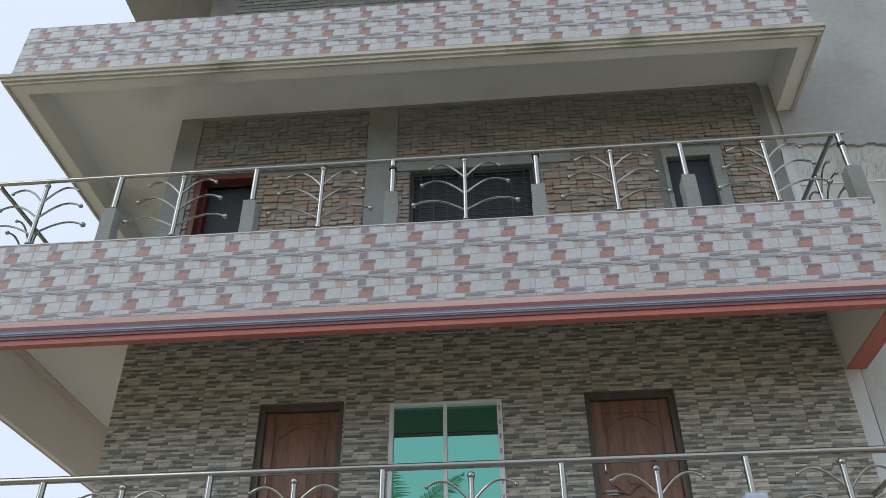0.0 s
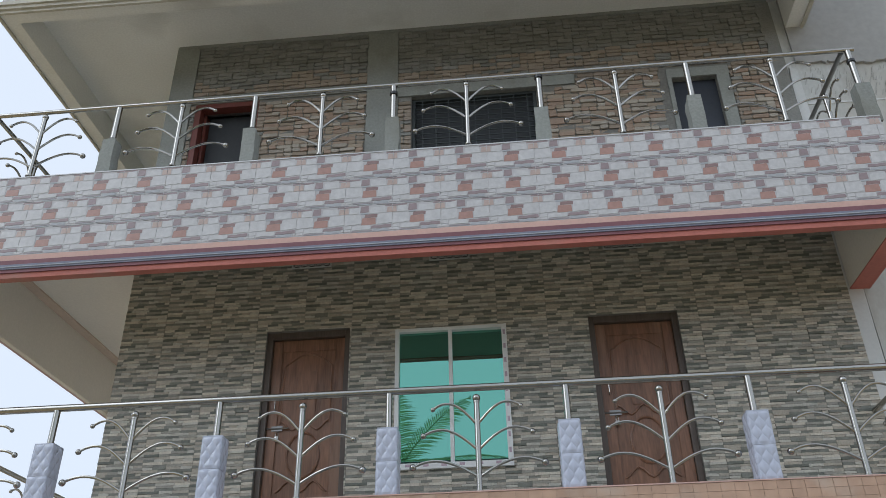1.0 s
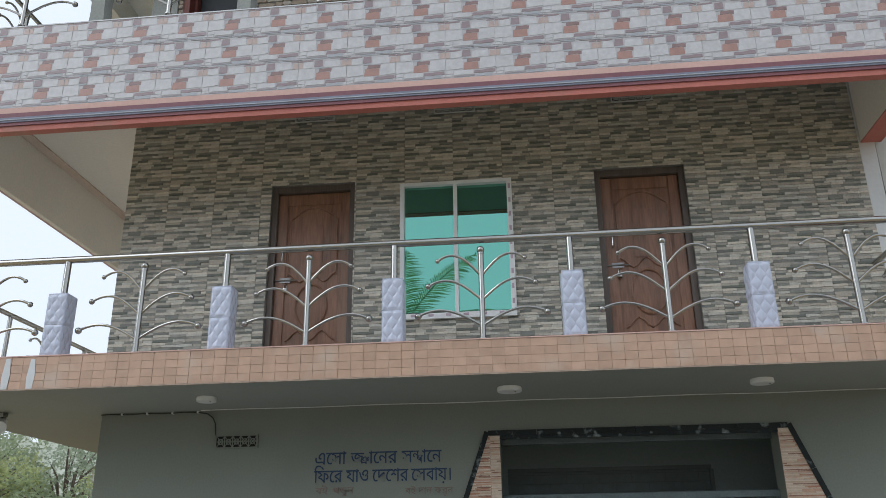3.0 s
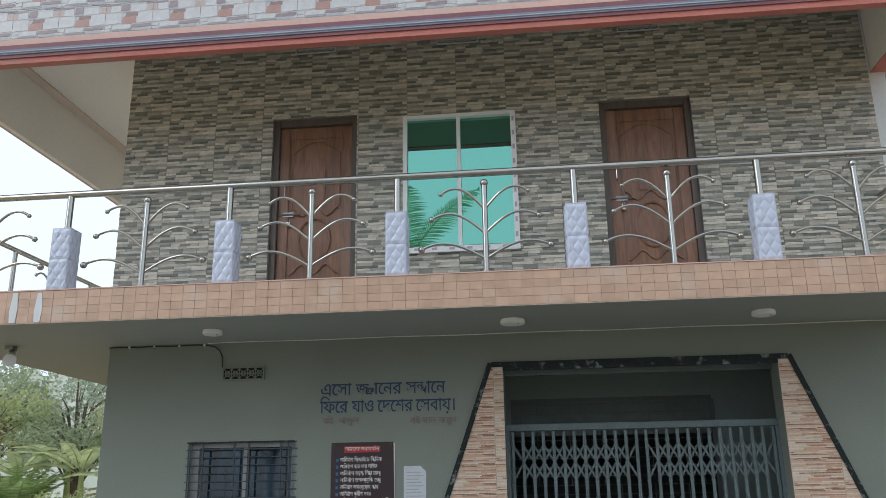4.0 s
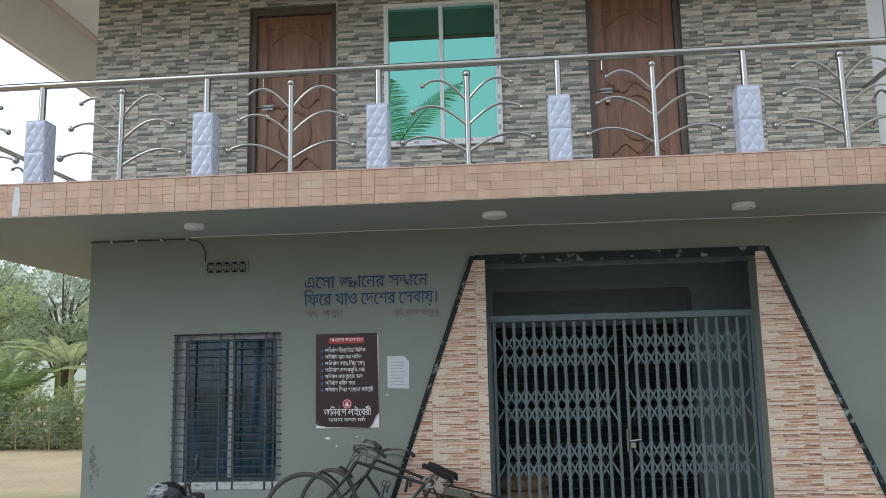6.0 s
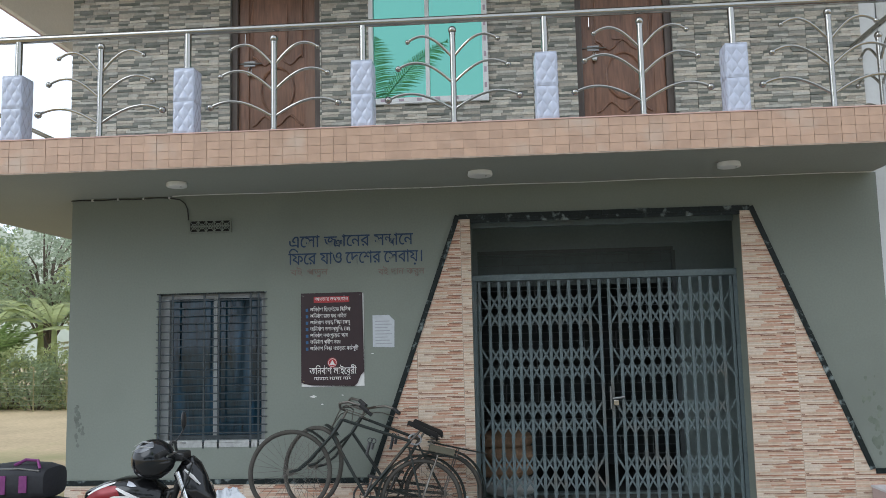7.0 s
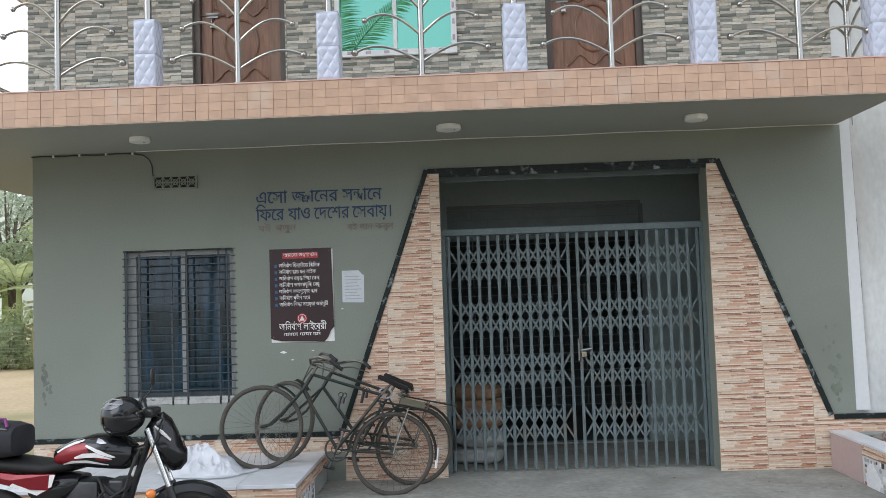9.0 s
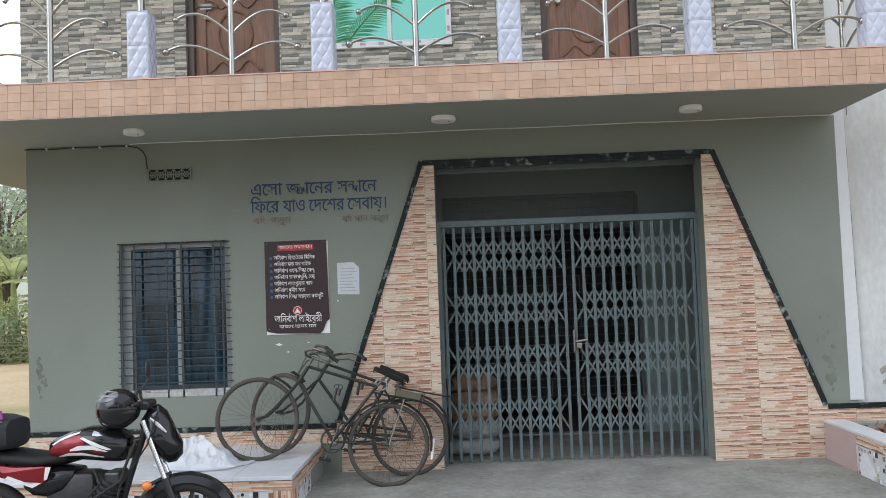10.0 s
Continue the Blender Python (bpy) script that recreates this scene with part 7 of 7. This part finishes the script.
# fascia tiles of the upper balconies: printed stacked stone
stone = [M("fascia_ground", (0.455, 0.445, 0.45), 0.4, vary=0.15, grain=14, stain=9, bump=0.1, per_object=0.1)]
for nm, c in (("white", (0.53, 0.525, 0.525)), ("blue_grey", (0.38, 0.395, 0.42)), ("red", (0.38, 0.225, 0.185)), ("mauve", (0.285, 0.225, 0.23)), ("orange", (0.46, 0.36, 0.315)), ("grey_line", (0.3, 0.285, 0.295)), ("rose", (0.25, 0.17, 0.16))):
    stone.append(M("fascia_" + nm, c, 0.4, vary=0.16, grain=25, stain=12, bump=0.15, per_object=0.1))


def sv(u0, u1, v0, v1, slot, proud, skew=0.0):
    """A stone of the printed tile, v counted from the top; wrapped at the tile's end."""
    u0, u1 = u0 + 0.36, u1 + 0.36
    out = []
    for s in (0, -1):
        a, c = max(0.0, u0 + s), min(1.0, u1 + s)
        if c - a > 0.01:
            n = max(3, round((c - a) / 0.06))
            w = 0.012 if v1 - v0 > 0.08 else 0.006
            wave = lambda x, seed: w * 2 * noise.noise((x * 9 + 40 * s, seed * 3.7, slot))
            low = [(a + (c - a) * k / n, 1 - v1 + skew * k / n + wave(a + (c - a) * k / n, v1)) for k in range(n + 1)]
            top = [(a + 0.02 + (c - a - 0.026) * k / n, 1 - v0 + skew * k / n + wave(a + (c - a) * k / n, v0)) for k in range(n, -1, -1)]
            out.append(([(x, min(0.998, max(0.002, z))) for x, z in low + top], slot, proud))
    return out


fascia = []
for s in ((0.0, 0.30, 0.45, 0.70, 3, 0.006), (0.06, 0.38, 0.33, 0.445, 7, 0.005), (0.315, 0.99, 0.34, 0.69, 1, 0.009, 0.03), (0.17, 0.50, 0.08, 0.30, 1, 0.006, 0.015),
          (0.52, 0.73, 0.09, 0.29, 5, 0.004, 0.01), (0.74, 0.96, 0.07, 0.29, 1, 0.006, 0.01), (-0.03, 0.15, 0.03, 0.25, 4, 0.004), (0.48, 0.95, 0.015, 0.065, 4, 0.003, 0.012),
          (-0.2, 0.19, 0.72, 0.88, 1, 0.006, 0.015), (0.2, 0.62, 0.74, 0.845, 4, 0.004, 0.02), (0.63, 0.79, 0.72, 0.83, 1, 0.005, 0.01),
          (0.24, 0.56, 0.865, 0.955, 2, 0.004, 0.012), (0.58, 0.78, 0.85, 0.93, 1, 0.004, 0.012), (0.8, 1.23, 0.9, 0.945, 6, 0.003, 0.018), (-0.1, 0.22, 0.955, 0.985, 2, 0.003, 0.006),
          (0.3, 0.72, 0.965, 0.99, 6, 0.002, 0.005), (-0.02, 0.14, 0.27, 0.32, 2, 0.003)):
    fascia += [(p, k, 0.28 * d + 0.00012 * (len(fascia) + i)) for i, (p, k, d) in enumerate(sv(*s))]
tiles2 = tagged(thing("wall_fascia_second", "pale stacked-stone printed tiles with red and mauve stones on the second balcony edge", "wall"), kind="structure")
tile_field(tiles2, "tile", [(EDGE_L + 0.05, 5.667), (3.81, 5.667), (3.81, 6.588), (EDGE_L + 0.05, 6.588)], (0.13 - 0.453 * 12, 5.667), (0.453, 0.307), -1.236, [fascia], stone)
turned_field(tiles2, [("tile", [(0, 5.667), (1.22, 5.667), (1.22, 6.588), (0, 6.588)], (0, 5.667), (0.453, 0.307), [fascia], stone)], pose(3.801, -1.236, 0, 0, 0, 90))
structure("trim_coping_second", Geo().box(EDGE_L + 0.04, 3.815, -1.25, -1.09, 6.588, 6.6), marble_white, "white coping strip of the second balcony")
tiles3 = tagged(thing("wall_fascia_third", "pale stacked-stone printed tiles with red and mauve stones on the third balcony edge", "wall"), kind="structure")
tile_field(tiles3, "tile", [(EDGE_L - 0.2, 9.167), (3.96, 9.167), (3.96, 10.07), (EDGE_L - 0.2, 10.07)], (-5.51, 9.167), (0.453, 0.301), -1.186, [fascia], stone)
turned_field(tiles3, [("tile", [(0, 9.167), (7.0, 9.167), (7.0, 10.07), (0, 10.07)], (0, 9.167), (0.453, 0.301), [fascia], stone)], pose(EDGE_L - 0.201, 5.814, 0, 0, 0, -90))
turned_field(tiles3, [("tile", [(0, 9.167), (1.18, 9.167), (1.18, 10.07), (0, 10.07)], (0, 9.167), (0.453, 0.301), [fascia], stone)], pose(3.961, -1.186, 0, 0, 0, 90))

SLOPE = Matrix.Translation((-5.5, 0, 9.1)) @ pose(0, 0, 0, 0, 0.55, 0) @ Matrix.Translation((5.5, 0, -9.1))
for ob in (tiles3, *[scene.objects[n] for n in ("trim_beam_third", "trim_moulding_1", "trim_moulding_2", "trim_moulding_3")]):
    ob.matrix_basis = SLOPE @ ob.matrix_basis

# orange mosaic edge of the first balcony
peach = M("peach_edge_tile", (0.49, 0.325, 0.225), 0.35, vary=0.2, grain=14, stain=5, bump=0.05, per_object=0.6, dirt=(0.52, 0.4, 0.31), dirt_amount=0.2)
edge_back = structure("trim_edge_first", Geo().box(EDGE_L, 3.61, -1.2, -1.19, 3.008, 3.28).box(EDGE_L, 3.61, -1.19, -1.0, 3.22, 3.28), M("peach_joint", (0.43, 0.3, 0.215), 0.9, vary=0.15, bump=0.2), "peach tile edge of the first balcony")
CELLS = [Geo().box(0.0012, 0.1018, -0.007, 0, 0.001, 0.0666, 0, 0.0).mesh("tile", peach)]
nx, nz, cw, ch = 75, 4, 0.103, 0.0676
rest = Geo()
for i in range(-15, nx):
    for j in range(nz):
        x, z = -4.115 + i * cw, 3.0095 + j * ch
        if x < EDGE_L or x + cw > 3.615:
            continue
        if i >= 0:
            part("tile", CELLS[0], None, edge_back).matrix_basis = pose(x, -1.2 + 0.001 * ((i * 5 + j * 3) % 3), z)
        else:
            rest.box(x + 0.0012, x + 0.1018, -1.207, -1.2, z + 0.001, z + 0.0666)
tagged(part("tile_run", rest, peach, edge_back), kind="stuff")
structure("trim_drip_first", Geo().box(EDGE_L - 0.01, 3.615, -1.209, -1.195, 2.999, 3.0085), M("grimy_drip_edge", (0.36, 0.29, 0.23), 0.9, vary=0.3, grain=20, stain=5, bump=0.2), "pale drip edge of the first balcony")
structure("trim_coping_first", Geo().box(EDGE_L - 0.005, 3.615, -1.212, -1.0, 3.2805, 3.29), salmon_light, "peach coping strip of the first balcony")
splash = thing("paint_drip", "white paint drips down the peach tile edge", "stain")
for x, h in ((-4.42, 0.13), (-4.05, 0.27), (-3.83, 0.26)):
    part("drip", Geo().prism([(x - 0.022, 3.012), (x + 0.03, 3.012), (x + 0.042, 3.0 + h * 0.5), (x + 0.025, 3.0 + h), (x - 0.012, 3.0 + h), (x - 0.03, 3.0 + h * 0.4)], -1.2105, -1.2085), white_strip, splash)

# bricks
def rough_brick(g, x0, x1, y, z0, z1, rng, slot=0):
    """A worn brick face: an eight-sided outline with chipped corners, standing proud of the joints."""
    e = lambda s: rng.uniform(-s, s)
    c = min(0.012, (x1 - x0) * 0.2)
    ring = [(x0 + c, z0), (x1 - c, z0), (x1, z0 + c), (x1, z1 - c), (x1 - c, z1), (x0 + c, z1), (x0, z1 - c), (x0, z0 + c)]
    ring = [(a + e(0.005), b + e(0.0045)) for a, b in ring]
    mx, mz = (x0 + x1) / 2, (z0 + z1) / 2
    front = [(mx + (a - mx) * 0.95, y + e(0.004), mz + (b - mz) * 0.88) for a, b in ring]
    mid = [(a, y + 0.006, b) for a, b in ring]
    back = [(a, 0.0, b) for a, b in ring]
    g.add(front + mid + back, [tuple(range(8))] + [(i + o, (i + 8) + o, (i + 1) % 8 + 8 + o, (i + 1) % 8 + o) for o in (0, 8) for i in range(8)], slot)
    return g


BRH = [rough_brick(Geo(), 0.002, 0.093, -0.01 - 0.005 * (k % 3), 0.002, 0.0535, random.Random(k + 40)).mesh("brick", brick_mats[k % 3]) for k in range(9)]
BR = [rough_brick(Geo(), 0.002, 0.188, -0.01 - 0.005 * (k % 3), 0.002, 0.0535, random.Random(k)).mesh("brick", brick_mats[k % 3]) for k in range(9)]
holes = [DOOR2, WIN2, WIN3, (-3.82, -3.52, 6, 10), (-1.31, -0.93, 6, 10), (-3.52, -1.31, 8.47, 8.58), (-0.93, 1.2, 8.34, 8.5), (2.2, 3.0, 6, 8.44)]
rng = random.Random(11)
far, far3, count = Geo(), Geo(), 0


def free_spans(a, c, z0, z1):
    """What of a course from a to c is left outside the openings and the concrete."""
    spans = [(a, c)]
    for o in holes:
        if o[2] < z1 and o[3] > z0:
            spans = [q for s, e in spans for q in ((s, min(e, o[0])), (max(s, o[1]), e)) if q[1] - q[0] > 0.04]
    return spans


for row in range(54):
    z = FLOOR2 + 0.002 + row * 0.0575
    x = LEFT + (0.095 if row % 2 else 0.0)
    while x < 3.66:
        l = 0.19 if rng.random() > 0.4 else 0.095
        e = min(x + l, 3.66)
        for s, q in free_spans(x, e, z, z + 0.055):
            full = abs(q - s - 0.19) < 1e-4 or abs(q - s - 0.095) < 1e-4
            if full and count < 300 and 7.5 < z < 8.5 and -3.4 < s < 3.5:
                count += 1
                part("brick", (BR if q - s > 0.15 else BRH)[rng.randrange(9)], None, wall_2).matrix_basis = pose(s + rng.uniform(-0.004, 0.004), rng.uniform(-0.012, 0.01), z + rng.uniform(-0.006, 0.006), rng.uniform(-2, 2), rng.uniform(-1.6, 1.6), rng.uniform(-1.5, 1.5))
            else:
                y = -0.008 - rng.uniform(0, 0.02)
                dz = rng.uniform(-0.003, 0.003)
                # Greyer slot higher up: mortar smears, with the overhang's shade painted in.
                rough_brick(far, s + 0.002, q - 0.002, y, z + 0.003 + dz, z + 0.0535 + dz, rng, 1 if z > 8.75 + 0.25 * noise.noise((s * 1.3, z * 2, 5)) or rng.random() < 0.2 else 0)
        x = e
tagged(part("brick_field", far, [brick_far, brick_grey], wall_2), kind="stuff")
for row in range(37):
    z, x = 9.76 + row * 0.0765, LEFT + 0.4 + (0.12 if row % 2 else 0.0)
    while x < 3.4:
        if not (-2.2 < x < 0.3 and 11.6 < z < 12.4):
            far3.box(x + 0.004, x + 0.236, -0.015 - rng.uniform(0, 0.008), 0.0, z + 0.004, z + 0.066)
        x += 0.24
wall_3 = scene.objects["wall_third"]
# Grey brick colour also carries the shade below the roof slab.
tagged(part("brick_field", far3, brick_grey, wall_3), kind="stuff")
